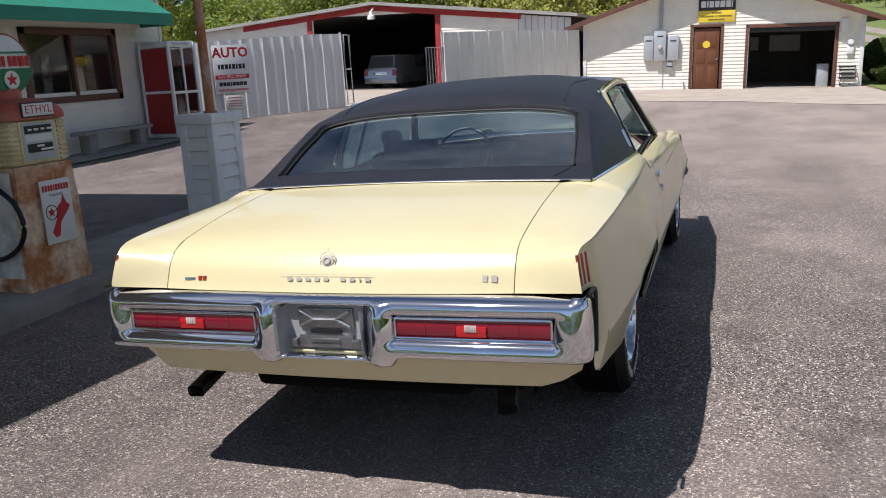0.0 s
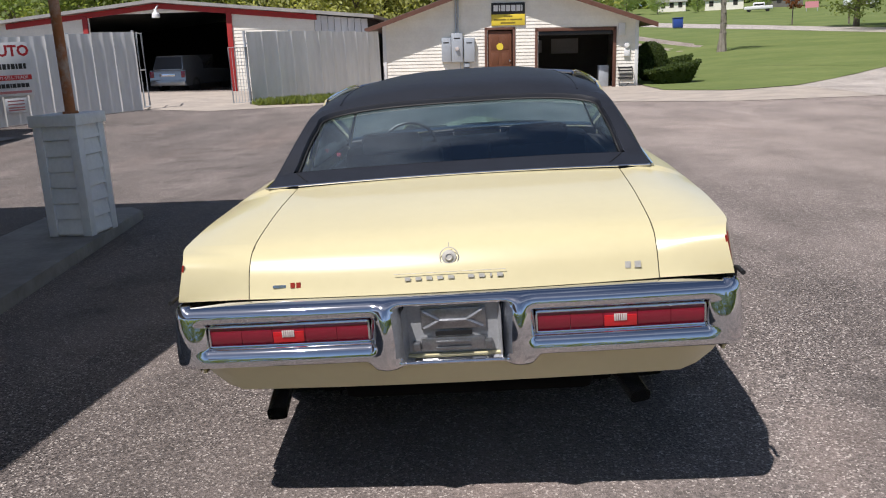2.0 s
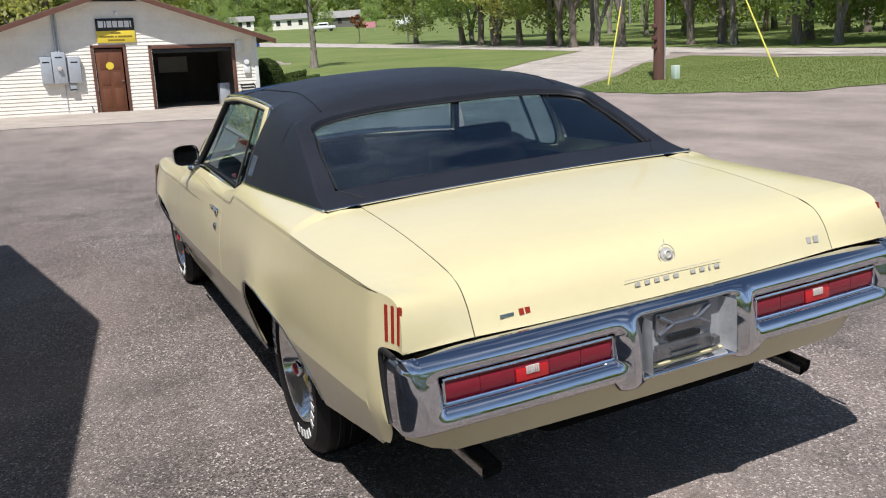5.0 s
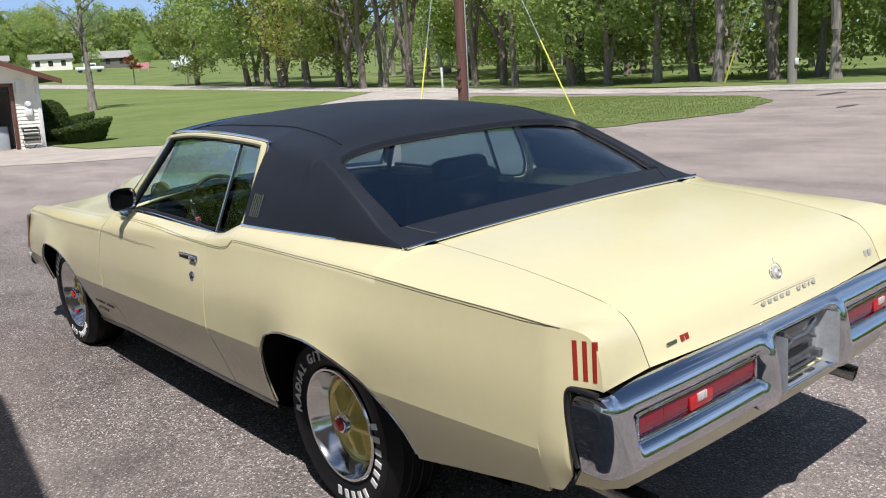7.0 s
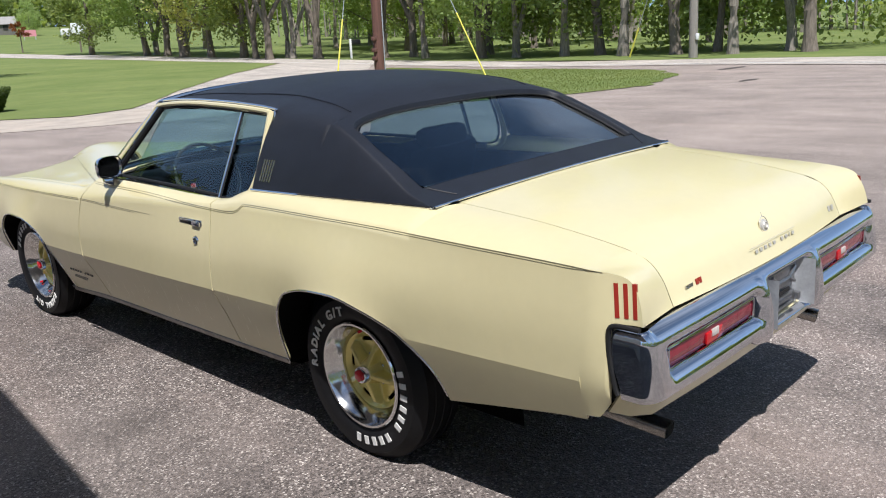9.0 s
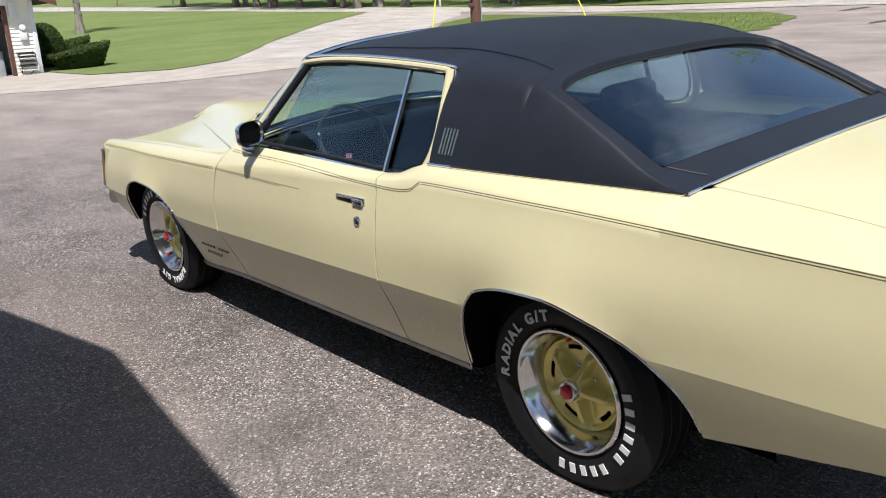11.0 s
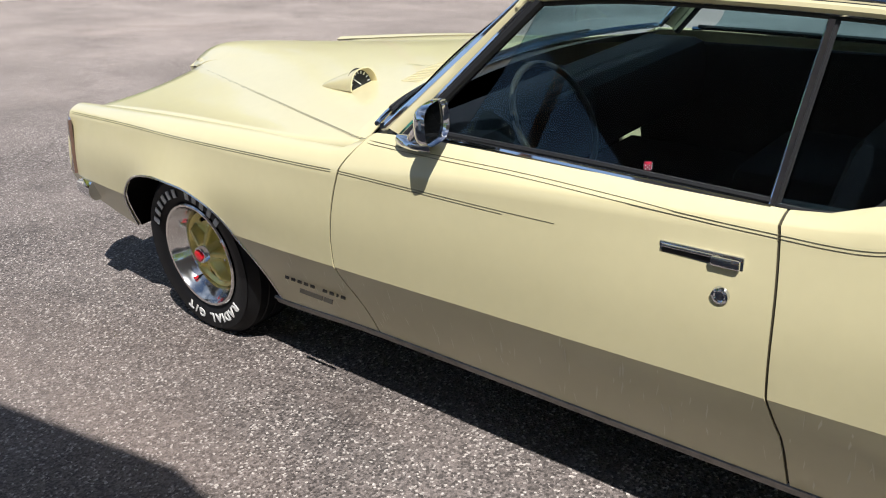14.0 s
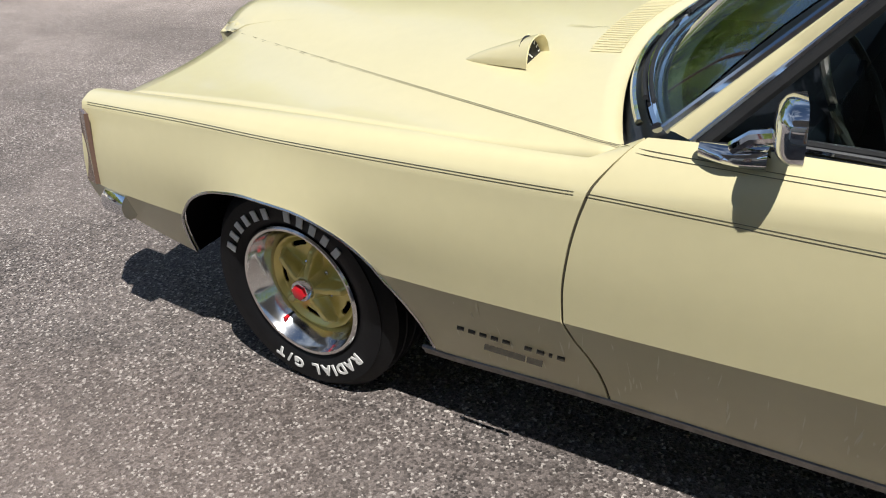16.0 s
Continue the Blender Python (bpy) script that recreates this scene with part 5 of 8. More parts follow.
for s in (-1, 1):
    # three red bars on the tail, five bright bars on the rear pillar
    for k in range(3):
        bm = bmesh.new()
        y = -1.130 - 0.024 * k
        prism(bm, [(s * tail_x(y, 0.895), y, 0.893), (s * tail_x(y - 0.011, 0.895), y - 0.011, 0.893), (s * tail_x(y - 0.022, 0.80), y - 0.022, 0.800), (s * tail_x(y - 0.011, 0.80), y - 0.011, 0.800)], (-s * 0.005, 0, 0), (s * 0.0015, 0, 0))
        part("tail_bar", bm, RED_TRIM, car, "red enamelled bar")
    bm = bmesh.new()
    for k in range(5):
        y = 0.555 - 0.016 * k
        a, b = roof_point(y, 0.175), roof_point(y, 0.055)
        sweep(bm, [(s * (a.x + 0.002), y, a.z), (s * (b.x + 0.002), y + 0.006, b.z)], 0.0035, 6)
    part("pillar_ornament", bm, WORN_CHROME, car, "ribbed bright pillar ornament")
    # pinstripes along the shoulder
    bm = bmesh.new()
    for d in (0.0, -0.007):
        fan = lambda y: d * smooth(-1.10, -0.98, y) - 0.002
        pts = [(s * (tail_x(y, belt_z(y) + fan(y)) + 0.0005), y, belt_z(y) + fan(y)) for y in steps(-1.10, 0.585, 44)]
        sweep(bm, pts, 0.0007, 4)
        pts = [(s * (side_x(y, belt_z(y) + d) + 0.0005), y, belt_z(y) + d) for y in steps(2.12, 3.84, 34)]
        sweep(bm, pts, 0.0007, 4)
        low = lambda y: lerp(0.835, belt_z(2.098), smooth(1.35, 2.1, y))
        pts = [(s * (side_x(y, low(y) + d) + 0.0005), y, low(y) + d) for y in steps(1.35 + (0.15 if d else 0), 2.09, 22)]
        sweep(bm, pts, 0.0007, 4)

        def on_body(y, z):
            """The point of the body side at height z, on the flank or on the shoulder above it."""
            zb, z1 = belt_z(y), top_z(y)
            if z <= zb:
                return (s * (side_x(y, z) + 0.001), y, z)
            lo, hi = 0.0, 1.0
            for _ in range(20):
                u = (lo + hi) / 2
                if lerp(zb, z1, u**0.85) + 0.004 * math.sin(math.pi * u) < z:
                    lo = u
                else:
                    hi = u
            return (s * (lerp(belt_x(y), top_x(y), lo) + 0.0008), y, z + 0.0008)

        crest = knots((0.83, 0.909), (0.93, 0.911), (1.175, 0.921), (1.6, 0.928), (2.05, 0.927))
        hp = [on_body(y, crest(y) + d) for y in steps(2.05, 0.845, 34)]
        dip = [on_body(y, z + d) for y, z, _ in flow([(0.83, 0.909, 0), (0.76, 0.908, 0), (0.69, 0.911, 0), (0.64, 0.920, 0), (0.612, 0.937, 0), (0.590, 0.950, 0)], 4)]
        sweep(bm, hp + dip, 0.0007, 4)
        pts = []
        for y in steps(2.06, 3.78, 34):
            x = crease_hx(y) + d * 0.8
            pts.append((s * x, y, hood_z(x, y) + 0.0008))
        sweep(bm, pts, 0.0007, 4)
    part("pinstripe", bm, PIN, car, "fine double pinstripe")
    # door handle and lock
    bm = bmesh.new()
    sx = side_x(0.99, 0.837) - 0.001
    box(bm, s * sx - 0.004, 0.897, 0.821, s * sx + 0.004, 1.083, 0.852, 0.003)
    handle = part("door_handle", bm, CHROME, car, "flush chrome door handle with a dark recess")
    bm = bmesh.new()
    box(bm, s * (sx + 0.002), 0.955, 0.827, s * (sx + 0.0052), 1.077, 0.846, 0.001)
    part("recess", bm, DARK_PLASTIC, handle)
    bm = bmesh.new()
    box(bm, s * (sx + 0.003), 0.945, 0.841, s * (sx + 0.010), 1.076, 0.848, 0.002)
    box(bm, s * (sx + 0.003), 0.902, 0.825, s * (sx + 0.014), 0.965, 0.847, 0.004)
    part("grip", bm, CHROME, handle)
    bm = bmesh.new()
    lathe(bm, [(0.0, 0.006), (0.010, 0.006), (0.013, 0.009), (0.018, 0.007), (0.020, 0.0)], 24, pose(s * (side_x(0.935, 0.765)), 0.935, 0.765, 0, s * 90))
    part("door_lock", bm, CHROME, car)
    # fender script as plain blocks
    bm = bmesh.new()
    fx = side_x(2.31, 0.405)
    fm = pose(s * fx, 2.31, 0.405, 90, 0, s * 90) @ pose(0, 0, 0, -22)
    bars(bm, fm, [0.019] * 5 + [-0.015] + [0.019, 0.019, 0.008, 0.019], 0.014, 0.013, 0.003)
    bars(bm, fm @ pose(-0.03 * s, -0.028, 0), [0.11, 0.04], 0.014, 0.006, 0.004)
    part("fender_script", bm, material("tarnished_badge", (0.07, 0.06, 0.045), 0.5, 0.4, 0.3, 80.0), car, "dull lower fender script as plain blocks")

bm = bmesh.new()
die = pose(-0.762, 1.196, 0.944, 0, 0, 24)
box(bm, -0.009, -0.009, 0.0, 0.009, 0.009, 0.018, 0.002, m=die)
knob = part("lock_knob", bm, material("red_dice", (0.34, 0.012, 0.03), 0.3), car, "small red dice lock knob")
bm = bmesh.new()
for a, b in ((-0.0045, 0.0045), (0.0045, 0.0045), (-0.0045, 0.0135), (0.0045, 0.0135), (0.0, 0.009)):
    for turn in (0, 90, 180, 270):
        box(bm, a - 0.0013, -0.0098, b - 0.0013, a + 0.0013, -0.0088, b + 0.0013, m=die @ pose(0, 0, 0, 0, 0, turn))
part("pip", bm, WHITE, knob)
bm = bmesh.new()
sweep(bm, [(-0.762, 1.196, 0.915), (-0.762, 1.196, 0.946)], 0.0025, 6)
part("stem", bm, CHROME, knob)

# dried splashes along the lower door
rng = random.Random(17)
bm = bmesh.new()
for _ in range(90):
    y = rng.uniform(0.55, 2.45)
    z = lerp(sill_z(y) + 0.03, crease_z(y) - 0.015, rng.random() ** 0.8)
    h, w = rng.uniform(0.004, 0.034), rng.uniform(0.0008, 0.0030)
    tilt = rng.uniform(-0.30, 0.12)
    q = [(-(side_x(y + dy + tilt * dz, z + dz) + 0.0007), y + dy + tilt * dz, z + dz) for dy, dz in ((0, -h), (w, -0.3 * h), (0.4 * w, h), (-w, 0.2 * h))]
    bm.faces.new([bm.verts.new(p) for p in q])
splash = part("dried_splash", bm, material("dried_dust", (0.72, 0.67, 0.50), 0.8), car)
tagged(splash, "pale dried splash marks on the lower door", "", "", "stuff")

# round chrome door mirror on the driver's side
bm = bmesh.new()
mm = pose(-0.912, 1.715, 1.03, 90, 0, 15)
rows = []
for h, r in ((-0.006, 0.047), (0.002, 0.054), (0.010, 0.0555), (-0.012, 0.0545), (-0.022, 0.050), (-0.033, 0.038), (-0.039, 0.016), (-0.040, 0.002)):
    rows.append([tuple(mm @ Vector((r * 1.30 * math.copysign(abs(math.cos(q)) ** 0.6, math.cos(q)), r * 0.98 * math.copysign(abs(math.sin(q)) ** 0.6, math.sin(q)), h))) for q in steps(0, 2 * math.pi, 32)])
grid(bm, rows)
sweep(bm, [(-0.905, 1.745, 1.01), (-0.890, 1.79, 0.995), (-0.880, 1.825, 0.965)], 0.015, 10)
rows = []
for t in steps(0, 1, 12):
    y = lerp(1.89, 1.765, t)
    w, h = 0.028 * math.sin(math.pi * (0.08 + 0.80 * t)) + 0.004, 0.016 + 0.010 * t
    rows.append([(-0.868 + w * math.cos(q), y, 0.948 + h * math.sin(q)) for q in steps(0, 2 * math.pi, 14)])
grid(bm, rows)
mirror = part("door_mirror", bm, CHROME, car, "rounded chrome door mirror")
bm = bmesh.new()
grid(bm, [[tuple(mm @ Vector((r * 1.30 * math.copysign(abs(math.cos(q)) ** 0.6, math.cos(q)), r * 0.98 * math.copysign(abs(math.sin(q)) ** 0.6, math.sin(q)), -0.003))) for q in steps(0, 2 * math.pi, 32)] for r in (0.0005, 0.025, 0.048)])
part("mirror_glass", bm, material("mirror_face", (0.05, 0.055, 0.06), 0.03, 0.9), mirror, "dark mirror face")

# hooded tachometer on the hood, vent louvres
bm = bmesh.new()
rows = []
for t in steps(0, 1, 14):
    y = lerp(2.66, 2.445, t)
    g = t**0.8
    w, h = 0.010 + 0.056 * g, 0.004 + 0.066 * g
    x = -0.445
    base = hood_z(x, y) - 0.004
    rows.append([(x + w * math.copysign(abs(math.cos(a)) ** 0.8, math.cos(a)), y - (0.05 * (1 - math.sin(a)) - 0.03) * 0.0 + 0.03 * math.sin(a) * 0.0, base + h * math.sin(a)) for a in steps(0, math.pi, 14)])
grid(bm, rows)
tach = part("hood_tachometer", bm, PAINT, car, "hooded tachometer pod on the hood", thick=0.004)
bm = bmesh.new()
lathe(bm, [(0.0, 0.0), (0.05, 0.0), (0.056, -0.004)], 24, pose(-0.445, 2.465, hood_z(-0.445, 2.475) + 0.008, 78))
part("dial", bm, BLACK, tach, "black tachometer dial")
bm = bmesh.new()
dm = pose(-0.445, 2.4635, hood_z(-0.445, 2.475) + 0.008, 78)
for k in range(9):
    a = math.pi * (0.05 + 0.9 * k / 8)
    box(bm, 0.036, -0.0015, 0.0005, 0.046, 0.0015, 0.002, m=dm @ pose(0, 0, 0, 0, 0, math.degrees(a)))
box(bm, 0.0, -0.0015, 0.001, 0.045, 0.0015, 0.003, m=dm @ pose(0, 0, 0, 0, 0, 140))
part("dial_mark", bm, WHITE, tach)
for k in range(41):
    bm = bmesh.new()
    x0 = 0.37 - 0.0185 * k
    y0 = hood_back(x0) + 0.045
    sweep(bm, [(x0, y, hood_z(x0, y) + 0.001) for y in steps(y0, y0 + 0.085, 4)], 0.0045, 6, 0.5)
    part("hood_louvre", bm, PAINT, car)


# ---- wheels ----
def wheel(x, y, s, r, spin, slot=36.0):
    """A steel sports wheel with a white-lettered tyre; s is -1 on the driver's side."""
    m = pose(x, y, r, 0, s * 90, 0) @ pose(0, 0, 0, 0, 0, spin)
    hub = new("wheel")
    hub.parent = car
    hub["label"] = "five-spoke polished wheel with yellow-painted centre and white-lettered tyre"
    ro, ri, w = r + 0.002, 0.203, 0.122
    bm = bmesh.new()
    prof = [(ri - 0.012, -w * 1.6), (ri + 0.03, -w * 1.75), (0.28, -w * 1.85), (ro - 0.03, -w * 1.75), (ro - 0.006, -w * 1.5), (ro, -w * 1.2), (ro, 0.02 - w * 0.25), (ro - 0.006, 0.0 - w * 0.05), (ro - 0.02, 0.012),
            (ro - 0.035, 0.020), (0.30, 0.026), (0.27, 0.027), (0.24, 0.023), (0.218, 0.012), (ri, 0.0), (ri - 0.006, -0.012)]
    prof = [(a, b - 0.0) for a, b in prof]
    lathe(bm, prof, 72, m)
    # tread grooves and shoulder notches
    for i in range(48):
        a = 360 * i / 48
        box(bm, ro - 0.010, -0.006, -0.055, ro + 0.003, 0.006, -0.012, 0, m=m @ pose(0, 0, 0, 0, 0, a) @ pose(0, 0, 0, 0, 8, 0))
    for h in (-0.075, -0.12, -0.165):
        lathe(bm, [(ro - 0.001, h), (ro + 0.003, h + 0.004), (ro + 0.003, h + 0.026), (ro - 0.001, h + 0.03)], 60, m)
    tyre = part("tyre", bm, TYRE, hub, "black tyre with raised white letters", sharp=40)
    bm = bmesh.new()
    lathe(bm, [(ri + 0.004, 0.006), (ri + 0.008, 0.016), (ri + 0.003, 0.021), (ri - 0.005, 0.019), (ri - 0.009, 0.010), (ri - 0.014, 0.001), (ri - 0.022, -0.012), (ri - 0.029, -0.028), (ri - 0.036, -0.042), (ri - 0.041, -0.052), (ri - 0.043, -0.060), (ri - 0.045, -0.085)], 96, m)
    part("rim", bm, RIM, hub, "broad polished trim ring")
    bm = bmesh.new()
    # dished centre: five ridged spokes, a rolled edge and a slot between each pair of spokes
    n = 180
    radii = (0.030, 0.038, 0.046, 0.056, 0.068, 0.080, 0.092, 0.104, 0.112, 0.1165, 0.121, 0.127, 0.1325, 0.138, 0.146, 0.153, 0.157, 0.160)
    rings = []
    for rr in radii:
        ring = []
        for i in range(n):
            a = 2 * math.pi * i / n
            off = (math.degrees(a) - slot) % 72.0 - 36.0
            side = rr * abs(math.sin(math.radians(off)))
            ridge = (1 - smooth(0.008, 0.020, side)) * lerp(0.050, 0.034, smooth(0.04, 0.125, rr)) * (1 - smooth(0.118, 0.145, rr))
            h = -0.060 + max(ridge, 0.050 * smooth(0.056, 0.038, rr)) + 0.014 * smooth(0.134, 0.150, rr) - 0.018 * smooth(0.153, 0.160, rr)
            ring.append(bm.verts.new(m @ Vector((rr * math.cos(a), rr * math.sin(a), h))))
        rings.append(ring)
    for k in range(len(rings) - 1):
        mid = (radii[k] + radii[k + 1]) / 2
        for i in range(n):
            off = abs((360.0 * (i + 0.5) / n - slot + 36.0) % 72.0 - 36.0)
            if 0.1165 < mid < 0.1325 and off < (14.5 if 0.121 < mid < 0.127 else 12.5):
                continue
            bm.faces.new([rings[k][i], rings[k][(i + 1) % n], rings[k + 1][(i + 1) % n], rings[k + 1][i]])
    part("wheel_centre", bm, RIM_YELLOW, hub, "yellow-painted dished wheel centre", sharp=50, thick=0.006)
    bm = bmesh.new()
    lathe(bm, [(0.0, -0.10), (0.16, -0.10), (0.17, -0.09)], 32, m)
    part("brake_drum", bm, UNDER, hub)
    bm = bmesh.new()
    lathe(bm, [(0.034, -0.05), (0.034, 0.006), (0.031, 0.013), (0.024, 0.014)], 32, m)
    cap = part("hub_ring", bm, CHROME, hub)
    bm = bmesh.new()
    lathe(bm, [(0.025, 0.012), (0.024, 0.022), (0.018, 0.025), (0.0, 0.025)], 6, m)
    part("hub_cap", bm, RED_CAP, hub, "red hub cap centre")
    for k in range(5):
        bm = bmesh.new()
        lathe(bm, [(0.008, -0.06), (0.008, -0.046), (0.004, -0.043), (0.0, -0.043)], 8, m @ pose(0.062 * math.cos(math.radians(72 * k + slot)), 0.062 * math.sin(math.radians(72 * k + slot)), -0.010))
        part("lug_nut", bm, CHROME, hub)
    bm = bmesh.new()
    sweep(bm, [tuple(m @ Vector((0.168 * math.cos(2.2), 0.168 * math.sin(2.2), h))) for h in (-0.045, -0.018)], 0.004, 6)
    stem = part("valve_stem", bm, BLACK, hub)
    bm = bmesh.new()
    sweep(bm, [tuple(m @ Vector((0.168 * math.cos(2.2), 0.168 * math.sin(2.2), h))) for h in (-0.020, -0.004)], 0.006, 8)
    part("cap", bm, RED_CAP, stem)
    # raised lettering round the sidewall: the maker's words as plain blocks
    rl = 0.254

    def block(angle, width, tall):
        bm = bmesh.new()
        box(bm, -width / 2, -tall / 2, 0.0275, width / 2, tall / 2, 0.0305, m=m @ pose(0, 0, 0, 0, 0, angle) @ pose(0, rl, 0))
        part("tyre_block", bm, WHITE_LETTER, hub)

    ang = -40.0
    for word in (6, 5):
        for k in range(word):
            block(ang, 0.021, 0.033)
            ang -= 10.2
        ang -= 9.0
    a = 124.0
    for ch, gap in zip("RADIAL G/T", (10.0, 9.6, 7.0, 7.4, 9.6, 7.5, 8.0, 8.2, 7.8, 0)):
        if ch != " ":
            letters(ch, 0.049, WHITE_LETTER, "tyre_letter", hub, m @ pose(0, 0, 0, 0, 0, a) @ pose(0, rl, 0.0285), 0.0015, bold=0.0016, stretch=1.05)
        a -= gap
    return hub


wheel(-0.842, 0.0, -1, 0.338, 236, 63)
wheel(0.842, 0.0, 1, 0.338, 0)
wheel(-0.862, 3.006, -1, 0.332, 16, 5)
wheel(0.862, 3.006, 1, 0.332, 40)


# ---- forecourt: island, pump, canopy ----
ISLE = [(-3.02, 0.2), (-3.05, 1.0), (-3.22, 2.4), (-3.40, 3.9), (-3.48, 4.55), (-3.66, 4.75), (-4.2, 4.78), (-4.42, 4.6), (-4.36, 3.9), (-4.14, 1.0), (-4.10, -1.2), (-4.0, -1.45), (-3.3, -1.45), (-3.1, -1.25)]
bm = bmesh.new()
prism(bm, [(x, y, 0) for x, y in ISLE], (0, 0, -0.02), (0, 0, 0.10))
es = [e for e in bm.edges if e.verts[0].co.z > 0.09 and e.verts[1].co.z > 0.09]
bmesh.ops.bevel(bm, geom=es, offset=0.025, segments=3, affect="EDGES", profile=0.5)
thing("pump_island", bm, ISLAND, "low worn concrete island under the pump and column", "pavement", kind="structure")

CANOPY = [(-2.54, 0.82), (-3.15, 3.95), (-7.33, 4.20), (-8.7, 4.28), (-8.7, -7.5), (-3.42, -7.5), (-2.87, -2.3)]
bm = bmesh.new()
prism(bm, [(x, y, 0) for x, y in CANOPY], (0, 0, 3.12), (0, 0, 3.40))
thing("canopy", bm, material("grey_canopy_paint", (0.36, 0.36, 0.37), 0.7, 0, 0.15, 2.0), "flat grey forecourt canopy over the pump island", "canopy", kind="structure")

column = holder("canopy_column", pose(-3.57, 3.49, 0.10, 0, 0, -7) @ Matrix.Diagonal((0.86, 0.86, 1.0, 1.0)), "white boarded column base carrying a rusty steel pole", "column")
bm = bmesh.new()
box(bm, -0.20, -0.20, 0.0, 0.20, 0.20, 0.98)
part("core", bm, COLUMN, column)
for k in range(7):
    for a in range(4):
        bm = bmesh.new()
        z0 = 0.02 + 0.137 * k
        prism(bm, [(-0.15, -0.205, z0), (-0.15, -0.236, z0), (-0.15, -0.207, z0 + 0.124), (-0.15, -0.205, z0 + 0.124)], (0, 0, 0), (0.30, 0, 0))
        bmesh.ops.transform(bm, matrix=pose(0, 0, 0, 0, 0, 90 * a), verts=bm.verts)
        part("board", bm, COLUMN, column)
for a in range(4):
    bm = bmesh.new()
    box(bm, -0.240, -0.240, 0.0, -0.145, -0.145, 0.98, 0.004)
    bmesh.ops.transform(bm, matrix=pose(0, 0, 0, 0, 0, 90 * a), verts=bm.verts)
    part("corner_post", bm, COLUMN, column)
bm = bmesh.new()
box(bm, -0.265, -0.265, 0.96, 0.265, 0.265, 1.055, 0.008)
part("cap", bm, COLUMN, column)
bm = bmesh.new()
lathe(bm, [(0.055, 1.055), (0.052, 1.08), (0.050, 1.1), (0.050, 3.02)], 20, pose(0.08, -0.05, 0))
lathe(bm, [(0.075, 1.055), (0.075, 1.075), (0.05, 1.077)], 20, pose(0.08, -0.05, 0))
part("pole", bm, POLE_RUST, column, "rusty brown steel pole")


def build_pump():
    """An old fuel pump with its face towards the lane (+x)."""
    pump = holder("gas_pump", pose(-3.53, 1.05, 0.10, 0, 0, -4), "rusty antique gas pump with a red cap, dial and glass globe", "gas pump")
    bm = bmesh.new()
    prof = [(-0.275, 0.0), (0.275, 0.0), (0.29, 0.06), (0.27, 0.10), (0.265, 0.60), (0.245, 0.82), (0.245, 0.87), (-0.245, 0.87), (-0.245, 0.82), (-0.265, 0.60), (-0.27, 0.10), (-0.29, 0.06)]
    prism(bm, [(0, y, z) for y, z in prof], (-0.24, 0, 0), (0.24, 0, 0))
    es = [e for e in bm.edges if e.calc_face_angle(0) > 1.0]
    bmesh.ops.bevel(bm, geom=es, offset=0.022, segments=3, affect="EDGES", profile=0.5)
    body = part("body", bm, RUST, pump, "rust-stained lower cabinet")
    bm = bmesh.new()
    box(bm, -0.235, -0.262, 0.06, 0.2, -0.27, 0.84, 0.0)
    part("side_panel", bm, PALE_PANEL, body, "pale peeling side panel")
    bm = bmesh.new()
    box(bm, -0.225, -0.243, 0.87, 0.225, 0.243, 1.18, 0.02)
    head = part("head", bm, IVORY, pump, "ivory ribbed pump head")
    for y in (-1, 1):
        for k in range(9):
            bm = bmesh.new()
            z = 0.895 + 0.032 * k
            sweep(bm, [(0.231, y * 0.168, z), (0.233, y * 0.232, z), (0.19, y * 0.249, z), (-0.1, y * 0.249, z)], 0.010, 6)
            part("rib", bm, IVORY, head)
    bm = bmesh.new()
    box(bm, 0.222, -0.157, 0.885, 0.236, 0.157, 1.172, 0.006)
    part("dial_frame", bm, IVORY, head)
    bm = bmesh.new()
    box(bm, 0.234, -0.138, 0.90, 0.240, 0.138, 1.158, 0.002)
    dial = part("dial", bm, material("grey_dial", (0.46, 0.50, 0.52), 0.4, 0, 0.1, 9.0), pump, "grey dial plate with counters")
    bm = bmesh.new()
    box(bm, 0.240, -0.118, 1.085, 0.2425, 0.112, 1.14)
    box(bm, 0.240, -0.110, 0.955, 0.2425, 0.105, 1.015)
    part("counter", bm, BLACK_INK, dial)
    bm = bmesh.new()
    box(bm, 0.240, -0.118, 1.03, 0.2425, 0.112, 1.078)
    part("price_strip", bm, WHITE, dial)
    bm = bmesh.new()
    for k, (y, w, z) in enumerate(((-0.09, 0.03, 1.112), (-0.04, 0.04, 1.112), (0.02, 0.03, 1.112), (0.07, 0.05, 1.112), (-0.03, 0.06, 0.998), (0.0, 0.12, 0.972))):
        box(bm, 0.2425, y, z - 0.007, 0.2435, y + w, z + 0.007)
    part("counter_mark", bm, WHITE, dial)
    # cap with the grade panel
    bm = bmesh.new()
    rows = []
    for t in steps(0, 1, 10):
        g = (1 - t**3.0)
        rows.append([(math.copysign(abs(math.cos(a)) ** 0.35, math.cos(a)) * lerp(0.12, 0.262, g), math.copysign(abs(math.sin(a)) ** 0.35, math.sin(a)) * lerp(0.14, 0.288, g), 1.18 + 0.145 * t) for a in steps(0, 2 * math.pi, 40)])
    rows = [[(p[0] * 0.9, p[1] * 0.9, 1.175) for p in rows[0]]] + rows + [[(0, 0, 1.328)] * 41]
    grid(bm, rows)
    bmesh.ops.remove_doubles(bm, verts=bm.verts, dist=0.0005)
    cap = part("cap", bm, RUST_RED, pump, "faded red rounded cap")
    bm = bmesh.new()
    box(bm, 0.252, -0.140, 1.195, 0.268, 0.140, 1.298, 0.006)
    part("grade_frame", bm, DARK_PLASTIC, cap)
    bm = bmesh.new()
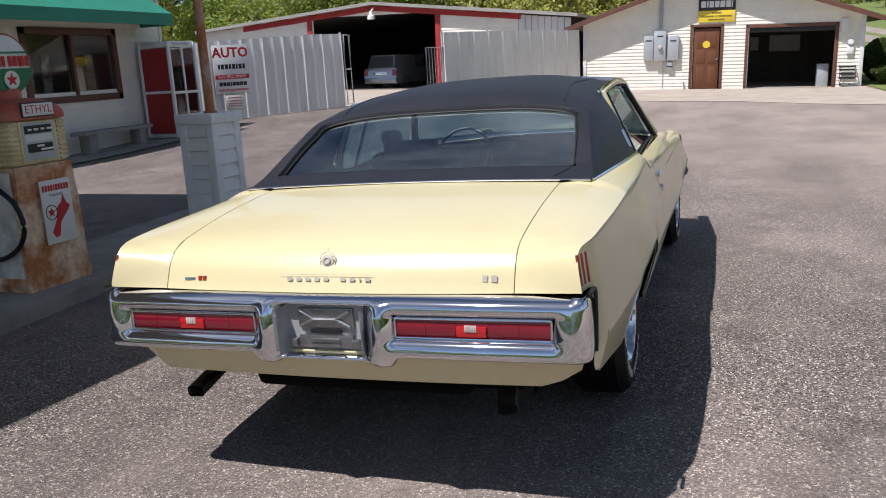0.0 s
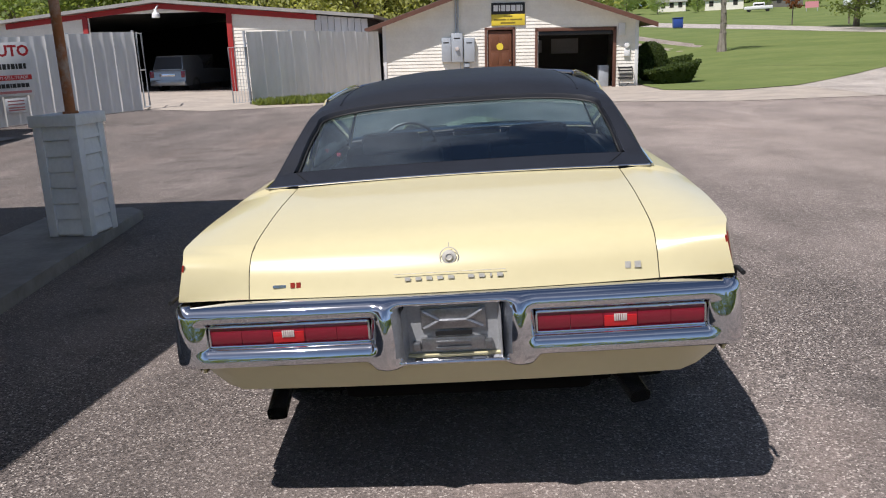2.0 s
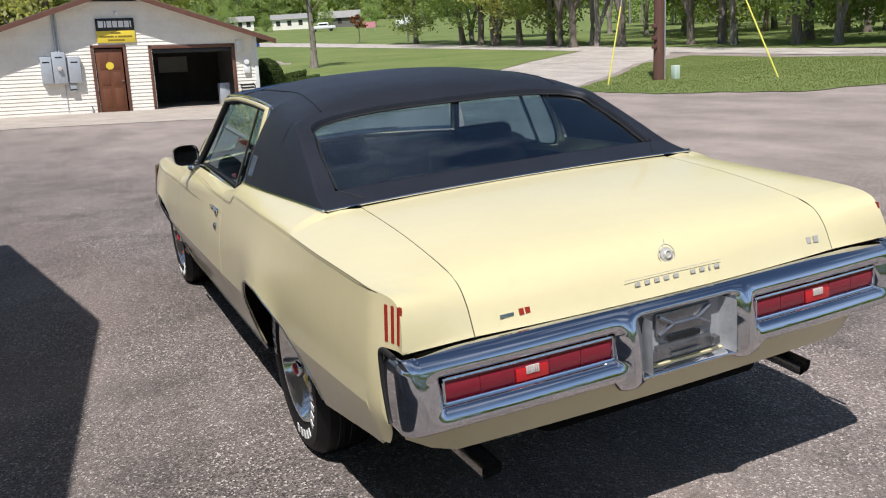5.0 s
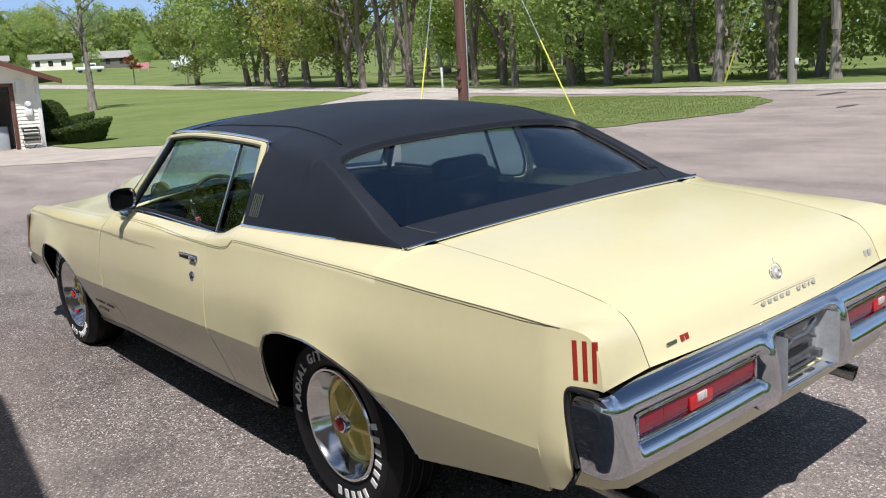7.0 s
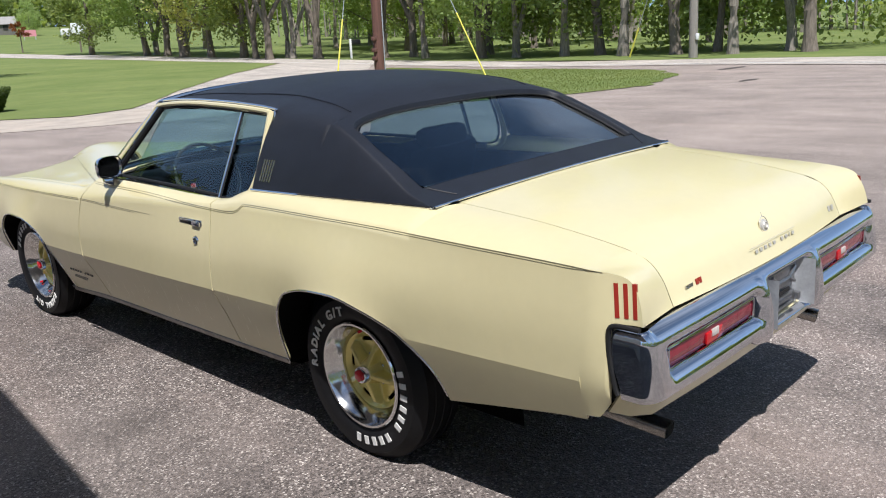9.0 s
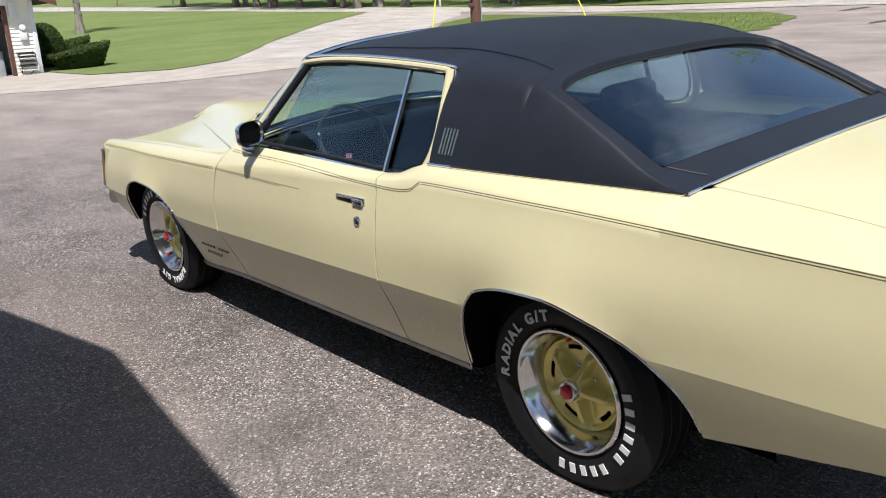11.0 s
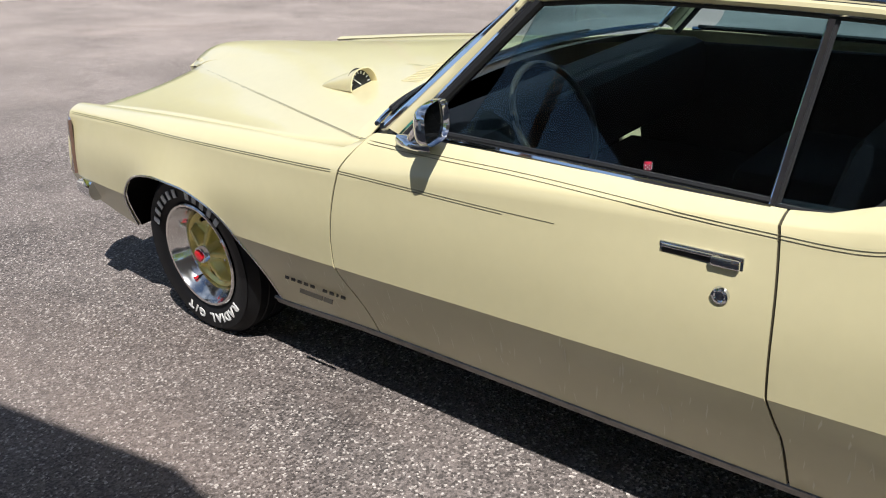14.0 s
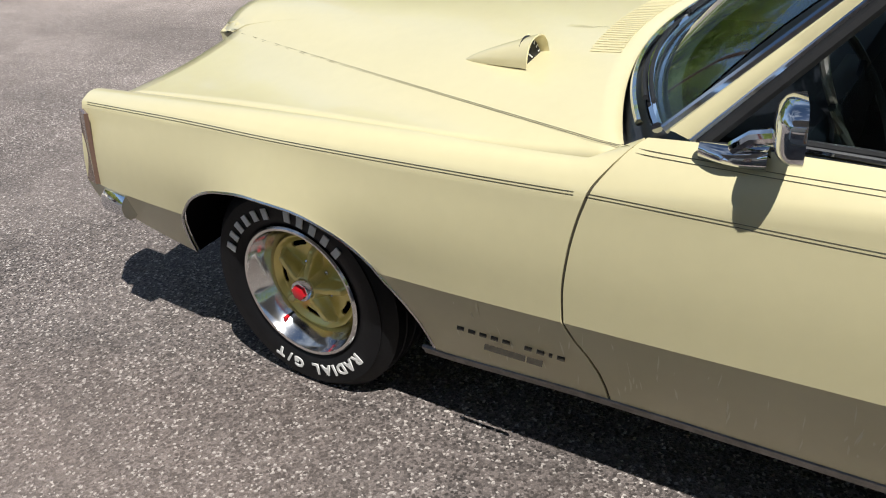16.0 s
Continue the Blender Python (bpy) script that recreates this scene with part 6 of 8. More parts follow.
    box(bm, 0.266, -0.128, 1.205, 0.2705, 0.128, 1.289, 0.001)
    part("grade_plate", bm, WHITE, cap)
    letters("ETHYL", 0.078, RED_INK, "grade_letter", cap, Matrix(((0, 0, 1, 0.2708), (1, 0, 0, 0), (0, 1, 0, 1.247), (0, 0, 0, 1))), 0.001)
    # advertising plate
    bm = bmesh.new()
    box(bm, 0.268, -0.098, 0.305, 0.274, 0.166, 0.755, 0.001)
    plate = part("enamel_plate", bm, WHITE, pump, "white enamel sign with a red hat")
    m = Matrix(((0, 0, 1, 0.2745), (0.88, 0, 0, 0.034), (0, 0.95, 0, 0.528), (0, 0, 0, 1)))
    bm = bmesh.new()
    bars(bm, m @ pose(0, 0.18, 0), [0.022] * 4 + [0.012] + [0.022] * 5, 0.045, 0.006, 0.001)
    prism(bm, [(-0.06, -0.19, 0), (-0.02, -0.185, 0), (0.01, -0.08, 0), (0.10, 0.0, 0), (0.12, 0.03, 0), (0.085, 0.06, 0), (0.06, 0.125, 0), (0.04, 0.07, 0), (-0.01, 0.03, 0), (-0.03, -0.06, 0), (-0.09, -0.15, 0)], (0, 0, 0), (0, 0, 0.001))
    for v in bm.verts:
        if v.co.x < 0.2 and abs(v.co.x) < 0.2 and v.co.z < 0.01:
            v.co = m @ v.co
    part("red_print", bm, RED_INK, plate)
    letters("GASOLINE", 0.030, BLACK_INK, "black_print", plate, m @ pose(0, 0.125, 0), 0.0006)
    bm = bmesh.new()
    sweep(bm, [tuple(m @ Vector((-0.07 + 0.055 * math.cos(a), 0.0 + 0.055 * math.sin(a), 0.001))) for a in [2 * math.pi * i / 28 for i in range(28)]], 0.003, 6, closed=True)
    part("round_mark", bm, BLACK_INK, plate)
    bm = bmesh.new()
    outline = []
    for i in range(10):
        r = 0.042 if i % 2 == 0 else 0.018
        a = math.pi / 2 + math.pi * i / 5
        outline.append(tuple(m @ Vector((-0.07 + r * math.cos(a), r * math.sin(a), 0))))
    prism(bm, outline, (0, 0, 0), (0.001, 0, 0))
    part("star_mark", bm, RED_INK, plate)
    # globe: white lens with red and green fields, in a red ring
    bm = bmesh.new()
    gm = pose(0.0, -0.02, 1.56, 0, 90, 0)
    lathe(bm, [(0.20, -0.06), (0.212, -0.05), (0.212, 0.05), (0.20, 0.06)], 40, gm)
    lathe(bm, [(0.10, -0.16), (0.11, -0.1), (0.07, 0.0)], 24, pose(0, -0.02, 1.46))
    globe = part("globe", bm, RUST_RED, pump, "round globe with printed glass faces")
    for s in (-1, 1):
        bm = bmesh.new()
        lathe(bm, [(0.20, 0.055), (0.15, 0.075), (0.08, 0.085), (0.0, 0.088)], 40, gm @ pose(0, 0, 0, 0 if s > 0 else 180))
        part("globe_face", bm, WHITE, globe)
    fm = Matrix(((0, 0, 1, 0.094), (1, 0, 0, -0.02), (0, 1, 0, 1.56), (0, 0, 0, 1)))
    bm = bmesh.new()
    bars(bm, fm @ pose(0, 0.02, 0), [0.03, 0.03, 0.03, -0.01, 0.03, 0.03, 0.015, 0.03, 0.03], 0.07, 0.008, 0.002)
    part("globe_print", bm, RED_INK, globe)
    bm = bmesh.new()
    box(bm, -0.185, 0.072, -0.012, 0.185, 0.085, -0.004, m=fm)
    prism(bm, [tuple(fm @ Vector((0.19 * math.cos(a), 0.19 * math.sin(a), -0.02))) for a in steps(math.pi + 0.15, 2 * math.pi - 0.15, 14)], (0, 0, 0), (0.015, 0, 0))
    part("globe_green_field", bm, GREEN_INK, globe)
    bm = bmesh.new()
    lathe(bm, [(0.0, 0.0), (0.062, 0.0)], 24, fm @ pose(0, -0.105, 0.001))
    part("globe_disc", bm, WHITE, globe)
    bm = bmesh.new()
    prism(bm, [tuple(fm @ Vector(((0.05 if i % 2 == 0 else 0.021) * math.cos(math.pi / 2 + math.pi * i / 5), -0.105 + (0.05 if i % 2 == 0 else 0.021) * math.sin(math.pi / 2 + math.pi * i / 5), 0.002))) for i in range(10)], (0, 0, 0), (0.001, 0, 0))
    part("globe_star", bm, RED_INK, globe)
    # hose at the side
    bm = bmesh.new()
    pts = flow([(-0.16, -0.28, 0.90), (-0.02, -0.30, 0.80), (0.137, -0.305, 0.726), (0.271, -0.31, 0.623), (0.315, -0.31, 0.468), (0.230, -0.31, 0.329), (0.022, -0.305, 0.242), (-0.14, -0.30, 0.32), (-0.20, -0.29, 0.48)], 5)
    sweep(bm, pts, 0.017, 8)
    part("hose", bm, BLACK, pump, "black rubber hose")
    return pump


build_pump()


# ---- boarded walls ----
def cut_rows(x0, x1, z, top, holes):
    """The stretches of a board at height z that are under the roofline and outside the openings."""
    a, b = x0, x1
    n = 160
    runs, start = [], None
    for i in range(n + 1):
        x = lerp(x0, x1, i / n)
        ok = top(x) > z + 0.02 and not any(h[0] - 0.001 < x < h[1] + 0.001 and h[2] - 0.01 < z < h[3] - 0.02 for h in holes)
        if ok and start is None:
            start = x
        if (not ok or i == n) and start is not None:
            runs.append((start, x))
            start = None
    return [r for r in runs if r[1] - r[0] > 0.05]


def boarded(parent, x0, x1, top, holes, mat, pitch=0.115, name="siding", thickness=0.12):
    """A wall in the local xz plane, facing -y, clad in lapped boards."""
    bm = bmesh.new()
    z = 0.0
    zmax = max(top(lerp(x0, x1, i / 40)) for i in range(41))
    while z < zmax - 0.03:
        for a, b in cut_rows(x0, x1, z, top, holes):
            # ends follow the roof slope
            prism(bm, [(a, 0.0, z), (a, -0.026, z), (a, -0.008, z + pitch), (a, 0.0, z + pitch)], (0, 0, 0), (b - a, 0, 0))
        z += pitch
    ob = part(name, bm, mat, parent, "white lapped boards")
    bm = bmesh.new()
    xs = sorted({x0, x1, *[h[0] for h in holes], *[h[1] for h in holes], (x0 + x1) / 2})
    for a, b in zip(xs, xs[1:]):
        spans = [(0.0, None)]
        for h in holes:
            if h[0] <= a + 1e-6 and h[1] >= b - 1e-6:
                spans = ([(0.0, h[2])] if h[2] > 0.01 else []) + [(h[3], None)]
        for lo, hi in spans:
            pts = [(a, 0, lo), (b, 0, lo), (b, 0, hi if hi else top(b)), (a, 0, hi if hi else top(a))]
            prism(bm, pts, (0, 0.001, 0), (0, thickness, 0))
    part("wall", bm, mat, parent)
    return ob


def trim_box(parent, name, x0, x1, z0, z1, mat, y0=-0.045, y1=0.02, label=""):
    bm = bmesh.new()
    box(bm, x0, y0, z0, x1, y1, z1, 0.006)
    return part(name, bm, mat, parent, label)


# ---- the small shop ----
def build_shop():
    shop = holder("shop_building", pose(0.73, 26.42, 0.11, 0, 1.9, 0.6), "small white-boarded gabled shop with an open garage bay", "building")
    hw, eave, rise = 4.36, 2.27, 0.335
    top = lambda x: eave + (hw - abs(x)) * rise
    door, bay = (-0.80, 0.12, 0.0, 2.03), (0.94, 3.57, 0.0, 1.95)
    boarded(shop, -hw, hw, top, [door, bay], SIDING)
    # other three walls
    for x in (-hw, hw - 0.12):
        bm = bmesh.new()
        box(bm, x, 0.121, 0, x + 0.12, 7.999, eave)
        part("side_wall", bm, SIDING, shop)
    bm = bmesh.new()
    prism(bm, [(-hw, 8.0, 0), (hw, 8.0, 0), (hw, 8.0, eave), (0, 8.0, top(0)), (-hw, 8.0, eave)], (0, 0, 0), (0, 0.12, 0))
    part("rear_wall", bm, SIDING, shop)
    # interior
    bm = bmesh.new()
    box(bm, 0.6, 0.3, -0.02, 4.2, 6.0, 0.015)
    part("bay_floor", bm, CONCRETE, shop)
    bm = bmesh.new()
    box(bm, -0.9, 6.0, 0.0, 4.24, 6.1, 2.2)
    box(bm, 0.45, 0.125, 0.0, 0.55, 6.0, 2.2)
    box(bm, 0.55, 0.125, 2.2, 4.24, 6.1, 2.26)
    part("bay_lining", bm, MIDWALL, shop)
    bm = bmesh.new()
    box(bm, 1.9, 5.9, 1.15, 3.0, 5.97, 1.75)
    box(bm, 1.2, 5.9, 1.2, 1.5, 5.97, 1.7)
    part("wall_chart", bm, WHITE, shop, "pale chart on the bay's rear wall")
    bm = bmesh.new()
    box(bm, 3.15, 0.5, 0.0, 3.5, 0.9, 0.75, 0.03)
    part("bay_bin", bm, GREYBOX, shop)
    # roof
    for s in (-1, 1):
        bm = bmesh.new()
        e = hw + 0.62
        ze = eave - 0.62 * rise
        prism(bm, [(0, -0.5, top(0) + 0.02), (s * e, -0.5, ze + 0.02), (s * e, -0.5, ze + 0.09), (0, -0.5, top(0) + 0.11)], (0, 0, 0), (0, 9.0, 0))
        part("roof", bm, ROOFING, shop, "brown shingle roof slope")
        bm = bmesh.new()
        prism(bm, [(0, -0.53, top(0) - 0.07), (s * e, -0.53, ze - 0.07), (s * e, -0.53, ze + 0.075), (0, -0.53, top(0) + 0.075)], (0, 0, 0), (0, 0.03, 0))
        part("rake_board", bm, BROWN_TRIM, shop, "brown rake board")
        bm = bmesh.new()
        grid(bm, [[(0, -0.5, top(0) + 0.005), (0, 0, top(0) + 0.005)], [(s * e, -0.5, ze + 0.005), (s * e, 0, ze + 0.005)]])
        part("soffit", bm, WHITE, shop)
    # door
    bm = bmesh.new()
    box(bm, -0.74, 0.02, 0.02, 0.06, 0.07, 1.98, 0.004)
    leaf = part("door", bm, BROWN, shop, "brown panelled front door, shut")
    for z0, z1 in ((0.15, 0.75), (0.85, 1.25), (1.35, 1.85)):
        for x in (-0.64, -0.28):
            bm = bmesh.new()
            box(bm, x, 0.012, z0, x + 0.26, 0.022, z1, 0.004)
            part("door_panel", bm, BROWN, leaf)
    bm = bmesh.new()
    lathe(bm, [(0.0, 0.0), (0.125, 0.0), (0.125, -0.006)], 8, pose(-0.34, 0.008, 1.46, 90, 0, 0) @ pose(0, 0, 0, 0, 0, 22.5))
    part("door_sticker", bm, YELLOW_SIGN, leaf, "yellow octagonal sticker")
    bm = bmesh.new()
    lathe(bm, [(0.0, 0.05), (0.025, 0.045), (0.03, 0.03), (0.012, 0.015), (0.02, 0.0)], 16, pose(0.0, 0.02, 0.98, 90))
    part("door_knob", bm, CHROME, leaf)
    for x0, x1, z0, z1 in ((-0.87, -0.78, 0, 2.11), (0.10, 0.19, 0, 2.11), (-0.87, 0.19, 2.02, 2.11)):
        trim_box(shop, "door_frame", x0, x1, z0, z1, BROWN_TRIM)
    for x0, x1, z0, z1 in ((0.87, 0.96, 0, 2.05), (3.55, 3.66, 0, 2.05), (0.87, 3.66, 1.94, 2.05)):
        trim_box(shop, "bay_frame", x0, x1, z0, z1, BROWN_TRIM)
    trim_box(shop, "roller_door", 0.97, 3.54, 1.80, 1.94, DARK_PLASTIC, 0.03, 0.08, "raised garage door edge")
    for x in (-hw, hw):
        trim_box(shop, "corner_board", x - 0.06, x + 0.06, 0, eave, WHITE, -0.05, 0.02)
    # gable vent and lamp
    bm = bmesh.new()
    prism(bm, [(-0.75, -0.03, 3.44), (0.75, -0.03, 3.44), (0.0, -0.03, 3.68)], (0, 0, 0), (0, 0.02, 0))
    part("gable_vent", bm, DARKWALL, shop, "dark gable louvre")
    bm = bmesh.new()
    lathe(bm, [(0.0, 0.0), (0.05, 0.0), (0.06, 0.08), (0.03, 0.11)], 16, pose(0.02, -0.06, 3.02, 0))
    part("flood_lamp", bm, WHITE, shop)
    # meter boxes
    for x0, x1, z0, z1, d in ((-2.36, -2.04, 0.98, 1.80, 0.16), (-2.02, -1.63, 0.97, 1.94, 0.2), (-1.58, -1.22, 0.97, 1.78, 0.16), (-1.60, -1.40, 0.70, 0.94, 0.12)):
        bm = bmesh.new()
        box(bm, x0, -0.03 - d, z0, x1, -0.02, z1, 0.012)
        mb = part("meter_box", bm, GREYBOX, shop, "grey electric box")
        bm = bmesh.new()
        box(bm, (x0 + x1) / 2 - 0.1, -0.034 - d, z1 - 0.19, (x0 + x1) / 2 + 0.1, -0.03 - d, z1 - 0.15)
        part("tag", bm, BLACK_INK, mb)
    bm = bmesh.new()
    lathe(bm, [(0.0, 0.10), (0.06, 0.09), (0.075, 0.0)], 20, pose(-1.82, -0.23, 1.42, 90))
    part("electric_meter", bm, CLEAR_LENS, shop)
    for x in (-1.86, -1.78):
        bm = bmesh.new()
        sweep(bm, [(x, -0.07, 1.93), (x, -0.07, 3.20)], 0.03, 8)
        part("conduit", bm, GREYBOX, shop)
    bm = bmesh.new()
    sweep(bm, [(-1.72, -0.04, 0.95), (-1.72, -0.04, 0.1)], 0.012, 6)
    sweep(bm, [(-1.02, -0.05, 0.0), (-1.02, -0.05, 0.22), (-1.05, -0.12, 0.26)], 0.018, 6)
    part("pipe", bm, GREYBOX, shop)
    trim_box(shop, "wall_box", 3.72, 3.95, 1.74, 2.16, PANELW, -0.10, 0.0)
    bm = bmesh.new()
    lathe(bm, [(0.0, 0.12), (0.08, 0.11), (0.10, 0.0)], 20, pose(4.02, -0.03, 1.42, 90))
    box(bm, 3.92, -0.10, 1.05, 4.12, -0.02, 1.3, 0.01)
    part("wall_meter", bm, WHITE, shop)
    bm = bmesh.new()
    for z in (0.32, 0.45, 0.58, 0.68):
        sweep(bm, [(3.74, -0.12, z), (4.2, -0.12, z)], 0.02, 6)
        sweep(bm, [(3.74, -0.28, z - 0.03), (4.2, -0.28, z - 0.03)], 0.02, 6)
    for x in (3.74, 4.2):
        sweep(bm, [(x, -0.04, 0.70), (x, -0.28, 0.62), (x, -0.28, 0.28), (x, -0.04, 0.28)], 0.015, 6)
    sweep(bm, [(3.8, -0.2, 0.3), (3.76, -0.2, 0.08), (3.95, -0.22, 0.02), (4.1, -0.22, 0.15)], 0.016, 6)
    part("hose_reel", bm, BLACK, shop, "black hose reel")
    # sign
    bm = bmesh.new()
    box(bm, -0.63, -0.07, 2.54, 0.52, -0.035, 2.92, 0.004)
    sg = part("shop_sign", bm, BLACK_INK, shop, "black and yellow sign board")
    bm = bmesh.new()
    box(bm, -0.63, -0.07, 2.17, 0.52, -0.035, 2.538, 0.004)
    part("sign_lower", bm, YELLOW_SIGN, sg)
    bm = bmesh.new()
    fm = pose(-0.06, -0.072, 2.74, 90)
    bars(bm, fm, [0.15, 0.05, 0.14, 0.14, 0.15, 0.14, 0.04], 0.20, 0.03, 0.003)
    part("sign_lettering", bm, WHITE, sg, "white name as plain blocks")
    bm = bmesh.new()
    for z, ws in ((2.47, [0.3]), (2.36, [0.42, 0.05, 0.42]), (2.25, [0.5])):
        bars(bm, pose(-0.06, -0.072, z, 90), ws, 0.05, 0.04, 0.003)
    part("sign_small_print", bm, material("dull_olive_ink", (0.22, 0.16, 0.02), 0.5), sg)
    # hedges are separate things; the apron is ground


build_shop()


# ---- the large garage ----
def build_garage():
    g = holder("garage_building", pose(-12.4, 28.6, 0.48, 0, 1.5, 0), "low white garage building with red trim and an open bay", "building")
    hw, eave = 7.9, 2.62
    rise = (3.40 - eave) / hw
    top = lambda x: eave + (hw - abs(x)) * rise
    bay = (-2.78, 2.58, 0.0, 3.04)
    boarded(g, -hw, 5.9, top, [bay], SIDING, 0.13)
    for k in range(8):
        bm = bmesh.new()
        x = 5.92 + 0.25 * k
        box(bm, x, -0.03, 0, x + 0.235, 0.02, top(x + 0.2) - 0.02, 0.01)
        part("ribbed_sheet", bm, PANELW, g)
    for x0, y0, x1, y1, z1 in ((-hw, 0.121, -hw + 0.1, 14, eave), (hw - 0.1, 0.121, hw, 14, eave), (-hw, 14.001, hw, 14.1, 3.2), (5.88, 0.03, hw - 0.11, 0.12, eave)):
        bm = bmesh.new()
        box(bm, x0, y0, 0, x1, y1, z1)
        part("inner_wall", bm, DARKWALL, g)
    bm = bmesh.new()
    box(bm, -7.5, 0.2, -0.03, 7.5, 13.9, 0.01)
    part("bay_floor", bm, CONCRETE, g)
    for s in (-1, 1):
        bm = bmesh.new()
        prism(bm, [(0, -0.35, top(0) + 0.02), (s * (hw + 0.3), -0.35, top(hw + 0.3) + 0.02), (s * (hw + 0.3), -0.35, top(hw + 0.3) + 0.14), (0, -0.35, top(0) + 0.14)], (0, 0, 0), (0, 14.6, 0))
        part("roof", bm, TINROOF, g, "grey-brown metal roof slope")
        bm = bmesh.new()
        prism(bm, [(0, -0.06, top(0) - 0.20), (s * 6.0, -0.06, top(6.0) - 0.20), (s * 6.0, -0.06, top(6.0)), (0, -0.06, top(0))], (0, 0, 0), (0, 0.05, 0))
        part("fascia", bm, RED_PAINT, g, "red fascia board")
    for x0, x1 in ((-2.98, -2.78), (2.58, 2.78)):
        trim_box(g, "bay_frame", x0, x1, 0.0, 3.0, RED_PAINT, -0.08, 0.05, "red door post")
    bm = bmesh.new()
    lathe(bm, [(0.05, 0.32), (0.07, 0.2), (0.14, 0.12), (0.15, 0.0), (0.0, -0.03)], 20, pose(0.05, -0.45, 2.86))
    sweep(bm, [(0.05, -0.45, 3.15), (0.05, -0.2, 3.3)], 0.03, 8)
    part("barn_light", bm, WHITE, g, "white bay light")


build_garage()


def build_suv():
    suv = holder("parked_suv", pose(-12.75, 29.75, 0.50, 0, 1.5, -11) @ Matrix.Scale(0.84, 4), "silver-grey sport utility car parked inside the dark bay", "car")
    silver = material("silver_paint", (0.30, 0.315, 0.33), 0.25, 0.6, 0.05, 5.0, coat=0.8)
    bm = bmesh.new()
    prof = [(0, 0.35), (0, 0.95), (0.08, 1.08), (1.2, 1.10), (3.0, 1.08), (4.3, 1.0), (4.75, 0.85), (4.8, 0.4)]
    prism(bm, [(-0.95, y, z) for y, z in prof], (0, 0, 0), (1.9, 0, 0))
    bmesh.ops.bevel(bm, geom=[e for e in bm.edges if e.calc_face_angle(0) > 1.2], offset=0.07, segments=3, affect="EDGES", profile=0.5)
    part("body", bm, silver, suv)
    bm = bmesh.new()
    prism(bm, [(-0.82, 0.06, 1.07), (0.82, 0.06, 1.07), (0.70, 0.30, 1.74), (-0.70, 0.30, 1.74)], (0, 0, 0), (0, 2.9, 0))
    bmesh.ops.bevel(bm, geom=bm.edges[:], offset=0.05, segments=2, affect="EDGES", profile=0.5)
    part("cabin", bm, silver, suv)
    bm = bmesh.new()
    prism(bm, [(-0.76, 0.085, 1.12), (0.76, 0.085, 1.12), (0.66, 0.275, 1.67), (-0.66, 0.275, 1.67)], (0, -0.022, 0), (0, 0.01, 0))
    part("rear_window", bm, DARK_PLASTIC, suv)
    for s in (-1, 1):
        bm = bmesh.new()
        box(bm, s * 0.72, -0.02, 0.72, s * 0.93, 0.05, 1.02, 0.02)
        part("tail_light", bm, RED_LENS, suv)
        for y in (0.95, 3.9):
            bm = bmesh.new()
            lathe(bm, [(0.0, 0.0), (0.2, 0.0), (0.22, 0.02), (0.35, 0.02), (0.37, -0.05), (0.37, -0.2)], 28, pose(s * 0.93, y, 0.37, 0, s * 90))
            part("wheel", bm, BLACK, suv)
    bm = bmesh.new()
    box(bm, -0.93, -0.06, 0.36, 0.93, 0.05, 0.62, 0.04)
    part("bumper", bm, silver, suv)
    bm = bmesh.new()
    box(bm, -0.4, -0.02, 0.78, 0.4, 0.0, 0.90, 0.01)
    part("plate_trim", bm, CHROME, suv)


build_suv()


# ---- sheet fences ----
def fence(name, a, b, height, top_z, label):
    """A run of ribbed white sheets from a to b, each sheet a piece."""
    run = Vector((b[0] - a[0], b[1] - a[1], 0))
    length = run.length
    ang = math.degrees(math.atan2(run.y, run.x))
    f = holder(name, pose(a[0], a[1], 0, 0, 0, ang), label, "fence")
    n = max(1, round(length / 0.62))
    w = length / n
    for i in range(n):
        x, y = lerp(a[0], b[0], (i + 0.5) / n), lerp(a[1], b[1], (i + 0.5) / n)
        z0 = ground_z(x, y) + 0.02
        bm = bmesh.new()
        rows = []
        for k in range(13):
            u = k / 12
            d = -0.028 if k in (0, 1, 12) else (-0.02 if k in (6, 7) else 0.0)
            rows.append([(i * w + (u * 0.992 + 0.004) * w, d, z) for z in (z0, z0 + height * 0.5, z0 + height + 0.01 * math.sin(3 * i))])
        grid(bm, rows)
        part("sheet", bm, PANELW, f, thick=0.004)
    for i in range(0, n + 1, 3):
        x, y = lerp(a[0], b[0], i / n), lerp(a[1], b[1], i / n)
        z0 = ground_z(x, y)
        bm = bmesh.new()
        sweep(bm, [(i * w, 0.05, z0), (i * w, 0.05, z0 + height + 0.05)], 0.035, 8)
        part("post", bm, GREYBOX, f)
    bm = bmesh.new()
    for h in (0.35, height - 0.3):
        sweep(bm, [(x, 0.03, ground_z(lerp(a[0], b[0], x / length), lerp(a[1], b[1], x / length)) + h) for x in steps(0, length, 8)], 0.025, 6)
    part("rail", bm, GREYBOX, f)
    return f


